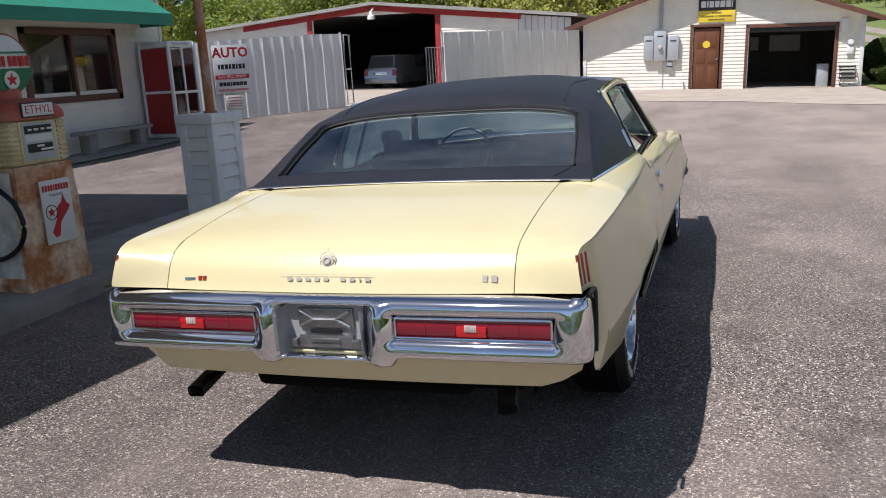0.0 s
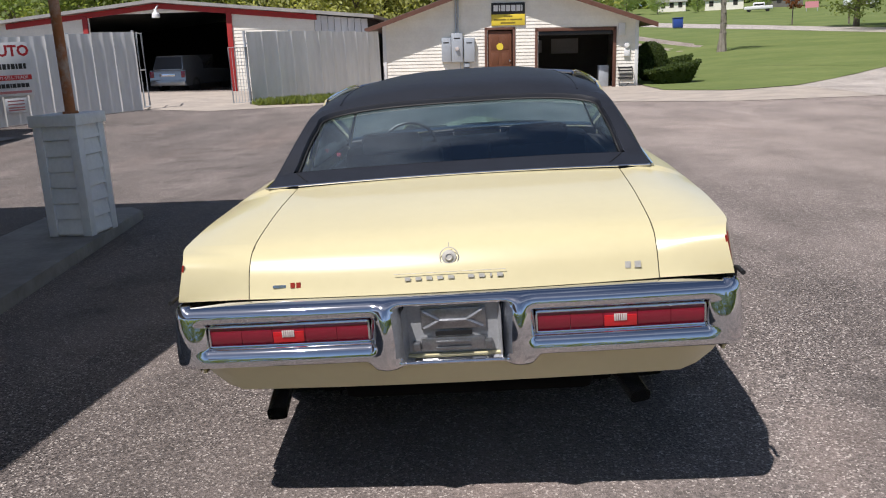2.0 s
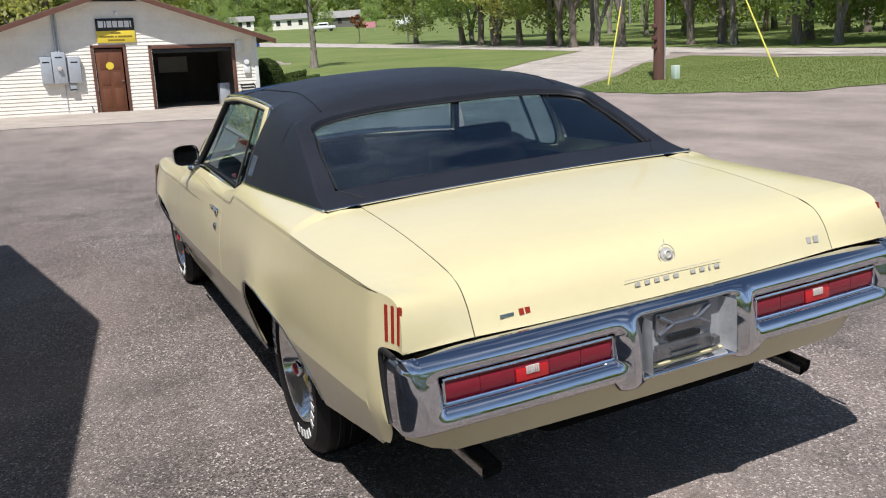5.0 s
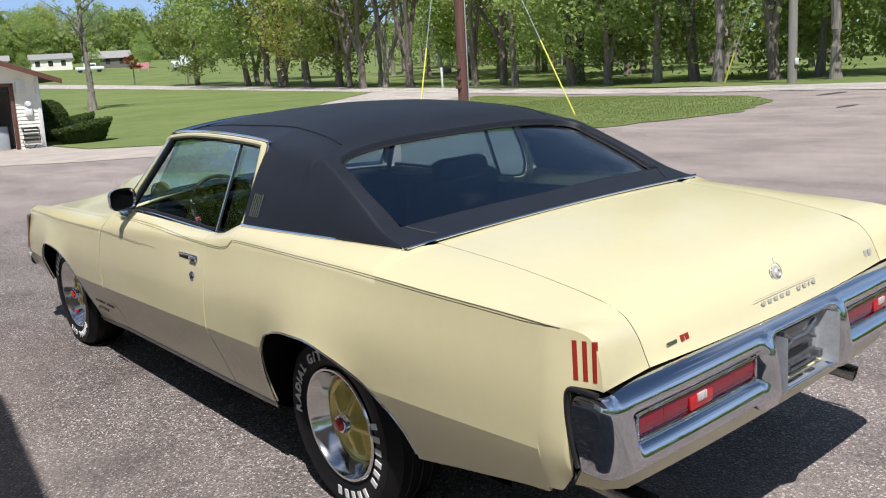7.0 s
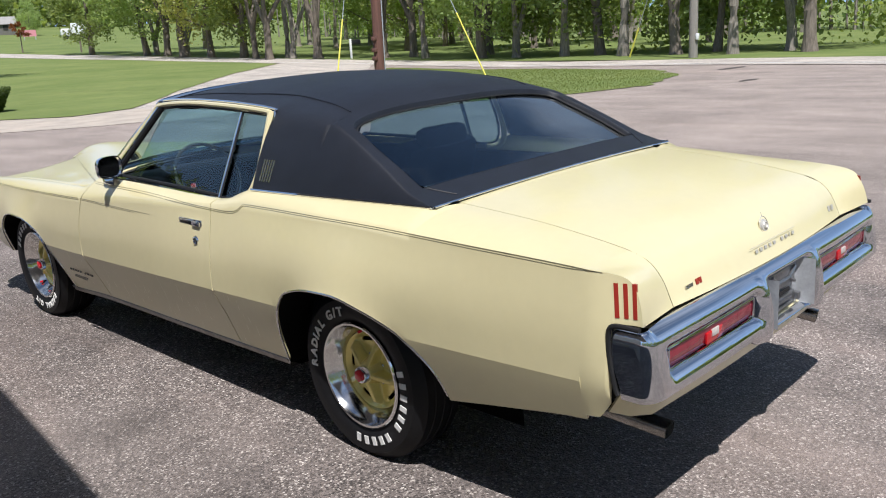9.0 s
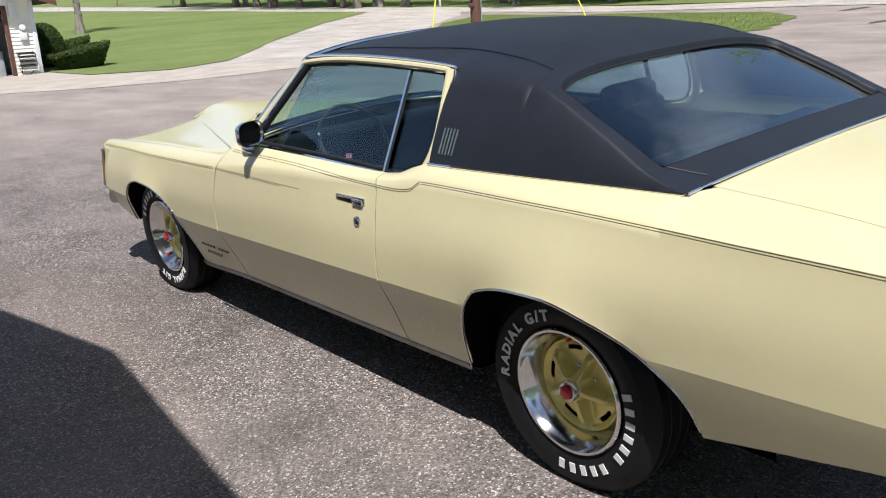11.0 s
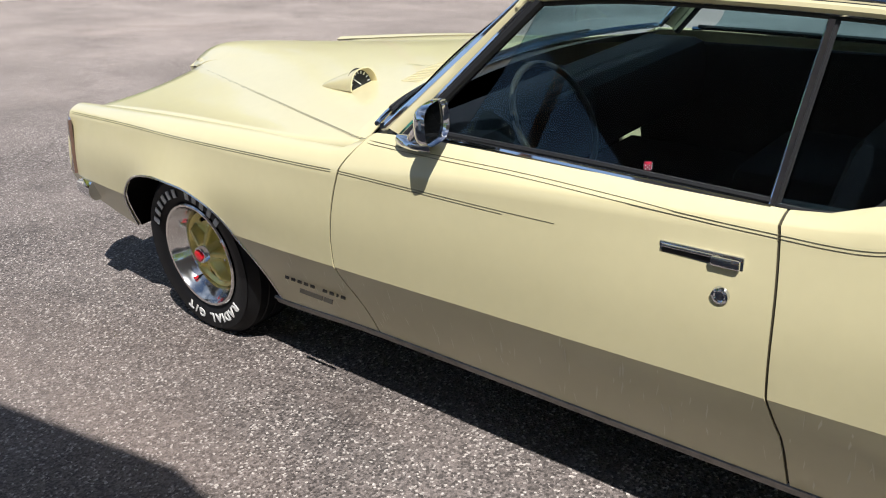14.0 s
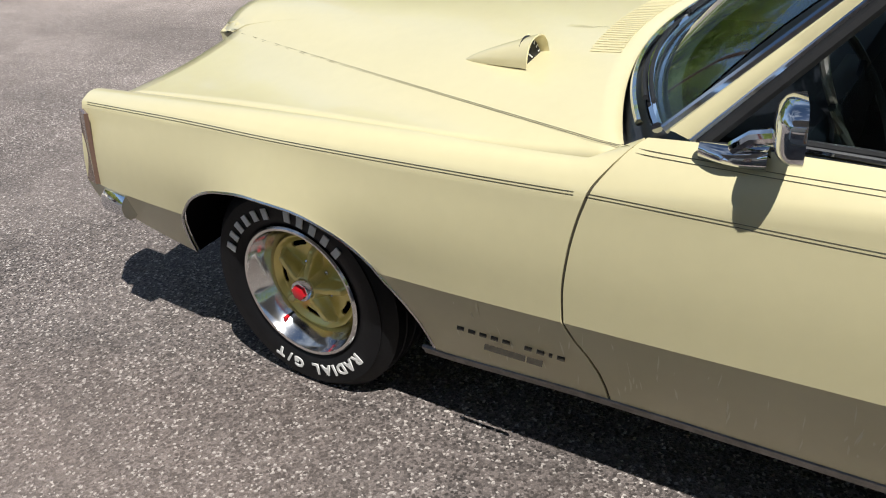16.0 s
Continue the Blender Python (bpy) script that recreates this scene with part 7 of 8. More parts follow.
fence("sheet_fence", (-12.95, 15.1), (-9.62, 19.55), 2.12, 2.4, "white ribbed sheet-metal fence with grey posts")
fence("sheet_fence", (-6.82, 20.6), (-3.78, 26.3), 2.02, 2.3, "white ribbed sheet-metal fence with pale streaks")
gate = holder("pipe_gate", pose(-7.25, 20.25, ground_z(-7.2, 20.3), 0, 0, 40), "narrow grey pipe-framed gate, standing open", "gate")
bm = bmesh.new()
sweep(bm, [(0, 0, 0.08), (0, 0, 1.62), (0.55, 0, 1.62), (0.55, 0, 0.08)], 0.022, 8, closed=True)
part("frame", bm, GREYBOX, gate)
for k in range(5):
    bm = bmesh.new()
    sweep(bm, [(0.09 * (k + 1), 0, 0.08), (0.09 * (k + 1), 0, 1.62)], 0.007, 6)
    part("bar", bm, GREYBOX, gate)
gate2 = holder("pipe_gate", pose(-9.55, 19.55, ground_z(-9.5, 19.6), 0, 0, 104), "grey pipe-framed gate folded back by the fence", "gate")
bm = bmesh.new()
sweep(bm, [(0, 0, 0.08), (0, 0, 2.1), (0.9, 0, 2.1), (0.9, 0, 0.08)], 0.028, 8, closed=True)
sweep(bm, [(0, 0, 1.1), (0.9, 0, 1.1)], 0.02, 8)
part("frame", bm, GREYBOX, gate2)

# the notice on the fence
fd = Vector((3.33, 4.45, 0)).normalized()
sign_m = pose(-11.66, 16.72, 0, 0, 0, math.degrees(math.atan2(fd.y, fd.x))) @ pose(0, -0.09, 0)
notice = holder("fence_sign", sign_m, "white dealer notice with red and black lettering on the fence", "sign")
bm = bmesh.new()
box(bm, -0.50, -0.008, 1.02, 0.50, 0.012, 2.30, 0.003)
part("board", bm, WHITE, notice)
letters("AUTO", 0.36, RED_INK, "heading", notice, Matrix(((1, 0, 0, 0), (0, 0, -1, -0.010), (0, 1, 0, 2.09), (0, 0, 0, 1))), 0.002, stretch=1.0, bold=0.012)
bm = bmesh.new()
bars(bm, pose(0, -0.010, 1.73, 90) , [0.06, 0.09, 0.09, 0.07, 0.09, 0.05, 0.09, 0.07], 0.13, 0.022, 0.003)
part("name_line", bm, BLACK_INK, notice, "script name as plain blocks")
bm = bmesh.new()
box(bm, -0.48, -0.012, 1.40, 0.48, -0.007, 1.52)
part("red_band", bm, RED_INK, notice)
letters("BUY-SELL-TRADE", 0.105, WHITE, "band_print", notice, Matrix(((1, 0, 0, 0), (0, 0, -1, -0.013), (0, 1, 0, 1.46), (0, 0, 0, 1))), 0.001)
bm = bmesh.new()
bars(bm, pose(0, -0.010, 1.27, 90), [0.09, 0.09, 0.09, 0.04, 0.09, 0.09, 0.09, 0.09], 0.10, 0.015, 0.003)
part("number_line", bm, BLACK_INK, notice, "number as plain blocks")
bm = bmesh.new()
bars(bm, pose(0, -0.010, 1.11, 90), [0.85], 0.06, 0.0, 0.003)
part("bottom_line", bm, material("faded_red_ink", (0.5, 0.2, 0.2), 0.6), notice)
small = holder("small_notice", sign_m, "small white notice with faded print on the fence", "sign")
bm = bmesh.new()
box(bm, -0.27, -0.008, 0.62, 0.27, 0.01, 0.97, 0.003)
part("board", bm, WHITE, small)
bm = bmesh.new()
for z in (0.90, 0.82, 0.74, 0.68):
    bars(bm, pose(0, -0.010, z, 90), [0.4], 0.03, 0.0, 0.002)
part("print", bm, material("faded_red_ink", (0.5, 0.2, 0.2), 0.6), small)


# ---- the station ----
def build_station():
    # local x runs along the wall towards the fence; the wall faces the lot
    st = holder("station_building", pose(-12.0, 2.0, 0.05, 0, 0, 90), "white-boarded filling station with a brown-framed window and green awning", "building")
    L = 12.3
    win = (7.95, 10.5, 1.2, 2.5)
    boarded(st, -6.0, L, lambda x: 3.55, [win], SIDING, 0.13)
    for x0, y0, x1, y1 in ((L - 0.12, 0.121, L, 6.0), (-6.0, 6.001, L, 6.12), (-6.0, 0.121, -5.88, 6.0)):
        bm = bmesh.new()
        box(bm, x0, y0, 0, x1, y1, 3.55)
        part("wall", bm, SIDING, st)
    bm = bmesh.new()
    box(bm, -6.2, -0.25, 3.56, L + 0.25, 6.3, 3.75, 0.02)
    part("roof", bm, TINROOF, st)
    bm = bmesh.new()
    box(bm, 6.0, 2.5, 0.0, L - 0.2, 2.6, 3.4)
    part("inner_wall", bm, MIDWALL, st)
    for x0, x1, z0, z1 in ((7.83, 7.97, 1.08, 2.62), (10.48, 10.62, 1.08, 2.62), (7.83, 10.62, 2.48, 2.62), (7.83, 10.62, 1.08, 1.22), (9.17, 9.25, 1.2, 2.5)):
        trim_box(st, "window_frame", x0, x1, z0, z1, BROWN_TRIM, -0.06, 0.06)
    bm = bmesh.new()
    box(bm, 7.95, 0.03, 1.2, 10.5, 0.036, 2.5)
    ob = part("window_pane", bm, CLEAR_GLASS, st)
    ob.visible_shadow = False
    bm = bmesh.new()
    for x in (8.25, 8.75, 9.5, 10.05):
        box(bm, x, 0.4, 1.3, x + 0.25, 0.42, 2.1, 0.01)
    part("window_display", bm, material("display_goods", (0.35, 0.33, 0.3), 0.7, 0, 0.6, 6.0, second=(0.1, 0.08, 0.07)), st)
    bm = bmesh.new()
    prism(bm, [(4.5, -0.03, 3.5), (4.5, -0.95, 2.92), (4.5, -0.95, 2.66), (4.5, -0.93, 2.66), (4.5, -0.93, 2.90), (4.5, -0.03, 3.45)], (0, 0, 0), (7.05, 0, 0))
    prism(bm, [(11.55, -0.03, 3.5), (11.55, -0.95, 2.92), (11.55, -0.95, 2.66), (11.55, -0.03, 2.66)], (0, 0, 0), (0.015, 0, 0))
    part("awning", bm, GREEN_AWNING, st, "green fabric awning")
    trim_box(st, "corner_board", L - 0.08, L + 0.01, 0, 3.55, WHITE, -0.05, 0.02)


build_station()

bench = holder("bench", pose(-11.55, 11.65, ground_z(-11.5, 11.6)), "grey concrete bench against the boarded wall", "bench")
bm = bmesh.new()
box(bm, -0.2, -1.1, 0.40, 0.2, 1.1, 0.48, 0.015)
part("seat", bm, ISLAND, bench)
for y in (-0.8, 0.8):
    bm = bmesh.new()
    box(bm, -0.15, y - 0.12, 0.0, 0.15, y + 0.12, 0.40, 0.02)
    part("leg", bm, ISLAND, bench)
sheet("station_walk", [(-12.0, 3.0), (-10.95, 3.0), (-10.6, 9.0), (-10.75, 13.0), (-10.3, 14.4), (-12.9, 14.9)], 0.03, ISLAND, "grey concrete walk along the station wall", "pavement", 1.0)


def build_booth():
    b = holder("phone_booth", pose(-11.36, 13.62, ground_z(-11.4, 13.6) + 0.03, 0, 0, -6), "red and white telephone booth with a glazed folding door", "phone booth")
    w, h = 0.43, 2.2
    bm = bmesh.new()
    box(bm, -w, -w, 0, w, w, 0.08, 0.01)
    part("base_plate", bm, WHITE, b)
    bm = bmesh.new()
    box(bm, -w, -w, h - 0.14, w, w, h, 0.015)
    part("header", bm, WHITE, b)
    for x in (-w, w):
        for y in (-w, w):
            bm = bmesh.new()
            box(bm, x - 0.035, y - 0.035, 0, x + 0.035, y + 0.035, h - 0.02, 0.006)
            part("post", bm, WHITE, b)
    for z0, z1 in ((0.1, 1.02), (1.08, h - 0.16)):
        bm = bmesh.new()
        box(bm, -w + 0.03, -w - 0.01, z0, w - 0.03, -w + 0.01, z1)
        part("red_panel", bm, RED_PAINT, b, "red side panel")
    bm = bmesh.new()
    box(bm, -w, -w - 0.015, 1.02, w, -w + 0.015, 1.08)
    part("mid_rail", bm, WHITE, b)
    bm = bmesh.new()
    box(bm, -w + 0.03, w - 0.01, 0.1, w - 0.03, w + 0.01, h - 0.16)
    box(bm, -w - 0.01, -w + 0.03, 0.1, -w + 0.01, w - 0.03, h - 0.16)
    part("rear_panel", bm, RED_PAINT, b)
    for y0, y1 in ((-w + 0.04, -0.02), (0.02, w - 0.04)):
        for z0, z1 in ((0.12, 1.0), (1.06, h - 0.2)):
            bm = bmesh.new()
            box(bm, w - 0.004, y0, z0, w + 0.004, y1, z1)
            ob = part("pane", bm, CLEAR_GLASS, b)
            ob.visible_shadow = False
    bm = bmesh.new()
    box(bm, w - 0.02, -0.025, 0.08, w + 0.02, 0.025, h - 0.14)
    box(bm, w - 0.02, -w, 1.0, w + 0.02, w, 1.06)
    box(bm, w - 0.02, -w, 0.08, w + 0.02, w, 0.16)
    part("door_frame", bm, WHITE, b)
    bm = bmesh.new()
    bars(bm, Matrix(((0, 0, 1, w + 0.001), (1, 0, 0, 0), (0, 1, 0, h - 0.07), (0, 0, 0, 1))), [0.06] * 7, 0.06, 0.02, 0.003)
    part("header_print", bm, GREYBOX, b)
    bm = bmesh.new()
    box(bm, -0.2, 0.2, 1.1, 0.1, 0.38, 1.6, 0.02)
    part("telephone", bm, DARK_PLASTIC, b)


build_booth()


# ---- lawns, drive and road ----
APRON = [(-9.6, 19.7), (-7.5, 18.8), (-2.3, 20.6), (1.5, 19.7), (5.8, 16.8), (8.9, 16.2), (11.2, 17.0), (9.0, 21.6), (6.8, 20.8), (5.3, 22.8), (5.2, 26.35), (-3.7, 26.35), (-4.6, 28.5), (-20, 28.5), (-12, 22)]
sheet("apron", wavy(APRON, 0.1, 6, 3), 0.008, CONCRETE, "pale tan concrete apron before the shop and garage", "pavement", 1.5)
DRIVE = [(9.0, 16.1), (11.2, 17.0), (16, 21.6), (22, 27.8), (27, 31.6), (31, 36), (31, 45), (30.2, 43.9), (22, 36.6), (14, 28), (9.0, 21.7)]
sheet("drive", wavy(DRIVE, 0.15, 6, 5), 0.012, ROADMAT, "pale worn drive between the lawns", "road", 2.0)
ROAD = [(14, -60), (19, -20), (23.5, 0), (26.8, 12), (29.9, 35), (31, 50), (31.6, 68), (30, 90), (27.4, 105), (20, 140), (8, 175), (16, 178), (27, 142), (33.5, 110), (36.4, 80), (35.9, 57), (34.3, 40), (31.3, 13), (28.5, 0), (24, -20), (19, -60)]
sheet("road", ROAD, 0.020, ROADMAT, "pale two-lane country road", "road", 4.0)
line = holder("road_line", pose(0, 0, 0), "white edge line painted along the road", "road marking", kind="structure")
bm = bmesh.new()
edge = knots((-20, 20.0), (0, 24.2), (12, 27.5), (35, 30.4), (50, 31.5), (68, 32.1), (90, 30.6))
grid(bm, [[(edge(y), y, ground_z(edge(y), y) + 0.026), (edge(y) + 0.14, y, ground_z(edge(y), y) + 0.026)] for y in steps(-15, 90, 50)])
part("stripe", bm, WHITE, line)
UPPER = [(5.35, 26.4), (5.35, 22.9), (6.9, 21.0), (9.0, 21.8), (14, 28.1), (22, 36.8), (30.2, 44.2), (30.9, 50), (31.4, 68), (29.8, 90), (27.2, 105), (19.8, 140), (8, 174), (-25, 174), (-25, 60), (5.6, 45)]
sheet("upper_lawn", wavy(UPPER, 0.12, 10, 7), 0.016, GRASS, "mown green lawn rising to the road", "lawn", 2.5)
LOWER = [(11.4, 17.0), (11.9, 13.2), (13.0, 10.4), (17, 9.4), (21.6, 10.9), (24.3, 13.4), (26.4, 20), (27.6, 30.6), (22.3, 27.6), (16.2, 21.3)]
sheet("lower_lawn", wavy(LOWER, 0.3, 16, 9), 0.016, GRASS, "green lawn island between the lot and the drive", "lawn", 1.5)
FIELD = [(19.2, -60), (24.2, -20), (28.7, 0), (31.5, 13), (34.5, 40), (36.1, 57), (36.6, 80), (33.7, 110), (27.2, 142), (16, 179), (-60, 200), (-60, 900), (1200, 900), (1200, -400), (40, -400)]
sheet("far_field", FIELD, 0.014, GRASS, "bright mown field beyond the road", "lawn", 12.0)
sheet("back_yard", [(-60, 43), (5.2, 43), (5.2, 60), (-25, 60), (-25, 174), (-300, 174), (-300, 43)], 0.014, GRASS, "rough grass behind the garages", "lawn", 8.0)
for i, (x, y, a, b) in enumerate(((24.6, 10.6, 0.9, 0.22), (19.0, 7.5, 0.55, 0.14))):
    ol = [(x + a * math.cos(t) * (1 + 0.3 * noise.noise((i, t, 1))), y + b * math.sin(t) * (1 + 0.4 * noise.noise((i, t, 5)))) for t in steps(0, 2 * math.pi, 22)[:-1]]
    sheet("asphalt_patch", ol, 0.008, material("dark_patch", (0.085, 0.072, 0.066), 0.9, 0, 0.3, 8.0, bump=0.4), "dark sunken patch in the asphalt", "pavement", 0.5)


def blades(name, areas, count, tall, mat, label, seed):
    """Loose grass blades scattered inside outlines, one mesh."""
    rng = np.random.default_rng(seed)
    verts, faces = [], []

    def inside(x, y, poly):
        hit = False
        for (x0, y0), (x1, y1) in zip(poly, poly[1:] + poly[:1]):
            if (y0 > y) != (y1 > y) and x < (x1 - x0) * (y - y0) / (y1 - y0) + x0:
                hit = not hit
        return hit

    for poly, share, (lx, hx, ly, hy) in areas:
        made = 0
        while made < count * share:
            x, y = rng.uniform(lx, hx), rng.uniform(ly, hy)
            if not inside(x, y, poly):
                continue
            made += 1
            z = ground_z(x, y) + 0.014
            a = rng.uniform(0, math.pi)
            h, w = tall * rng.uniform(0.5, 1.3), tall * rng.uniform(0.25, 0.5)
            dx, dy = math.cos(a) * w, math.sin(a) * w
            lean = rng.normal(0, 0.4 * h, 2)
            n = len(verts)
            verts += [(x - dx, y - dy, z), (x + dx, y + dy, z), (x + lean[0], y + lean[1], z + h)]
            faces.append((n, n + 1, n + 2))
    me = bpy.data.meshes.new(name)
    me.from_pydata(verts, [], faces)
    me.materials.append(mat)
    return tagged(new(name, me), label, "grass", kind="stuff")


blades("grass_blades", [(LOWER, 1.0, (11, 28, 9, 31))], 42000, 0.03, BLADE, "short green grass blades on the lawns", 3)
VERGE = [(-6.75, 20.5), (-6.5, 20.0), (-5.2, 20.3), (-3.85, 20.75), (-3.8, 21.3), (-4.6, 22.6), (-6.4, 20.95)]
sheet("fence_verge", wavy(VERGE, 0.08, 6, 11), 0.02, material("dry_mulch", (0.22, 0.15, 0.10), 0.95, 0, 0.35, 4.0, second=(0.12, 0.09, 0.06), bump=0.6), "dry mulch bed at the foot of the fence", "garden bed", 0.5)
blades("weeds", [(VERGE, 1.0, (-6.8, -3.7, 19.9, 22.7))], 2200, 0.16, BLADE, "tufts of green weeds by the fence", 8)


# ---- trees ----
def crown_mesh(name, mat, seed, clumps, per, base, top, spread, leaf, hollow=0.3, droop=0.0):
    """Many small leaves in uneven clumps round the limbs."""
    rng = np.random.default_rng(seed)
    cs = []
    while len(cs) < clumps:
        u = rng.normal(0, 1, 3)
        u /= np.linalg.norm(u)
        r = rng.uniform(hollow, 1) ** 0.6
        t = (u[2] * r + 1) / 2
        wide = spread * (0.62 + 0.5 * math.sin(math.pi * min(1, 0.15 + 0.85 * t)))
        c = np.array([u[0] * r * wide, u[1] * r * wide, base + (top - base) * t])
        c[:2] *= rng.uniform(0.7, 1.15)
        c[2] -= droop * np.hypot(c[0], c[1]) * rng.uniform(0.2, 1.0)
        cs.append(c)
    cs = np.array(cs)
    size = rng.uniform(0.5, 1.25, clumps) * spread * 0.22
    n = clumps * per
    ids = np.repeat(np.arange(clumps), per)
    p = cs[ids] + rng.normal(0, 1, (n, 3)) * (size[ids] * 0.55)[:, None] * np.array([1, 1, 0.7])
    a = rng.normal(0, 1, (n, 3))
    a /= np.linalg.norm(a, axis=1)[:, None]
    b = np.cross(a, rng.normal(0, 1, (n, 3)))
    b /= np.linalg.norm(b, axis=1)[:, None]
    s = leaf * rng.uniform(0.6, 1.4, (n, 1))
    quad = np.stack([p - a * s, p + b * s * 0.55, p + a * s, p - b * s * 0.55], 1).reshape(-1, 3)
    me = bpy.data.meshes.new(name)
    me.from_pydata(quad.tolist(), [], np.arange(4 * n).reshape(-1, 4).tolist())
    me.materials.append(mat)
    return me, cs


def tree(name, x, y, seed, height, girth, leafmat, bark, base, spread, clumps=70, per=46, leaf=0.17, lean=0.03, label="", droop=0.1, limbs=9):
    rng = np.random.default_rng(seed + 100)
    z = ground_z(x, y)
    ob = holder(name, pose(x, y, z - 0.05, 0, 0, float(rng.uniform(0, 360))), label, "tree", group="roadside trees")
    bm = bmesh.new()
    bend = rng.normal(0, lean, 2)
    trunk = [(bend[0] * h * (1 + 0.15 * math.sin(h)), bend[1] * h * (1 + 0.1 * math.cos(1.3 * h)), h) for h in steps(0, height * 0.82, 12)]
    sweep(bm, trunk, girth, 10, taper=lambda t: (1.35 - 0.35 * min(1, t * 8)) * (1 - 0.82 * t))
    me, cs = crown_mesh("crown", leafmat, seed, clumps, per, base, height, spread, leaf, droop=droop)
    for k in range(limbs):
        c = cs[int(rng.integers(0, len(cs)))]
        h0 = min(height * 0.75, max(1.6, c[2] * rng.uniform(0.45, 0.8)))
        sx, sy = bend[0] * h0, bend[1] * h0
        mid = (lerp(sx, c[0], 0.5), lerp(sy, c[1], 0.5), lerp(h0, c[2], 0.35) + 0.2)
        sweep(bm, [(sx, sy, h0), mid, tuple(c)], girth * 0.36, 6, taper=lambda t: 1 - 0.8 * t)
    part("trunk", bm, bark, ob)
    cr = new("crown", me)
    cr.parent = ob
    return ob


oak = tree("tree", 36.4, 32.0, 1, 15.0, 0.25, LEAF, BARK, 1.3, 5.2, 150, 76, 0.155, label="tall leafy roadside tree with a grey-brown trunk")
olive = tree("tree", 35.9, 61.5, 2, 16.0, 0.27, LEAF_OLIVE, BARK, 1.5, 5.0, 140, 74, 0.155, label="tall olive-leaved roadside tree with forking limbs")
cedar = tree("tree", 36.7, 85.8, 3, 14.0, 0.26, LEAF_DARK, BARK, 1.0, 4.2, 120, 72, 0.15, droop=0.25, label="dark dense cedar with drooping boughs")
light = tree("tree", 37.6, 26.8, 4, 17.0, 0.23, LEAF, PALE_BARK, 1.8, 5.4, 140, 74, 0.16, label="tall pale-barked tree with bright spring leaves")


def open_tree(x, y, seed, height, girth, leafmat, bark, fork, stems, leaf, per, label):
    """A tree whose trunk forks low into several leaders, with visible limbs and airy sprays of leaves at their ends."""
    r = random.Random(seed)
    ob = holder("tree", pose(x, y, ground_z(x, y) - 0.05), label, "tree", group="roadside trees")
    bm = bmesh.new()
    tips = []

    def limb(start, heading, length, thick, level):
        pts, p, h = [start], Vector(start), Vector(heading).normalized()
        n = 6 if level == 0 else 4
        for _ in range(n):
            h = (h + Vector((r.gauss(0, 0.13), r.gauss(0, 0.13), r.gauss(0.03, 0.08)))).normalized()
            p = p + h * (length / n)
            pts.append(tuple(p))
        sweep(bm, pts, thick, 8 if level == 0 else 5, taper=lambda t: 1 - 0.72 * t)
        if level == 2:
            tips.append((Vector(pts[-1]), length * 0.55))
            tips.append((Vector(pts[2]), length * 0.4))
            return
        for k in range(7 if level == 0 else 4):
            i = r.randint(2 if level == 0 else 1, n)
            a = r.uniform(0, 2 * math.pi)
            out = Vector((math.cos(a), math.sin(a), r.uniform(0.05, 0.9)))
            limb(pts[i], tuple(out * 0.75 + h * 0.4), length * r.uniform(0.32, 0.5), thick * 0.36, level + 1)

    sweep(bm, [(0.02 * z * math.sin(z), 0.015 * z, z) for z in steps(0, fork, 6)], girth, 10, taper=lambda t: (1.45 - 0.45 * min(1, 4 * t)))
    foot = (0.02 * fork * math.sin(fork), 0.015 * fork, fork - 0.1)
    for k in range(stems):
        a = 2 * math.pi * k / stems + r.uniform(-0.5, 0.5)
        tilt = r.uniform(0.12, 0.38) if stems > 1 else 0.05
        limb(foot, (math.cos(a) * tilt, math.sin(a) * tilt, 1), (height - fork) * r.uniform(0.8, 1.0), girth * (0.72 if stems > 1 else 0.98), 0)
    part("trunk", bm, bark, ob)
    g = np.random.default_rng(seed)
    c = np.array([tuple(t) for t, _ in tips])
    w = np.array([max(0.35, b) for _, b in tips])
    ids = np.repeat(np.arange(len(tips)), per)
    n = len(ids)
    p = c[ids] + g.normal(0, 1, (n, 3)) * (w[ids] * 0.5)[:, None] * np.array([1, 1, 0.6])
    a = g.normal(0, 1, (n, 3))
    a /= np.linalg.norm(a, axis=1)[:, None]
    b = np.cross(a, g.normal(0, 1, (n, 3)))
    b /= np.linalg.norm(b, axis=1)[:, None]
    q = leaf * g.uniform(0.6, 1.4, (n, 1))
    quad = np.stack([p - a * q, p + b * q * 0.55, p + a * q, p - b * q * 0.55], 1).reshape(-1, 3)
    me = bpy.data.meshes.new("crown")
    me.from_pydata(quad.tolist(), [], np.arange(4 * n).reshape(-1, 4).tolist())
    me.materials.append(leafmat)
    cr = new("crown", me)
    cr.parent = ob
    return ob


forked = open_tree(35.8, 47.1, 31, 15.0, 0.30, LEAF, BARK, 2.2, 3, 0.13, 44, "tall forked tree with airy spring leaves and bare lower limbs")
twin = open_tree(37.1, 29.9, 32, 16.0, 0.24, LEAF_OLIVE, PALE_BARK, 1.2, 2, 0.13, 40, "twin-stemmed pale tree with thin olive leaves")
straight = open_tree(36.0, 16.0, 33, 17.0, 0.22, LEAF, PALE_BARK, 4.5, 1, 0.13, 46, "straight slim tree with sprays of bright leaves")
barren = open_tree(34.2, 50.8, 34, 13.0, 0.26, LEAF_OLIVE, BARK, 2.6, 3, 0.10, 9, "grey-brown forked tree with only a few new leaves")
rng = random.Random(5)
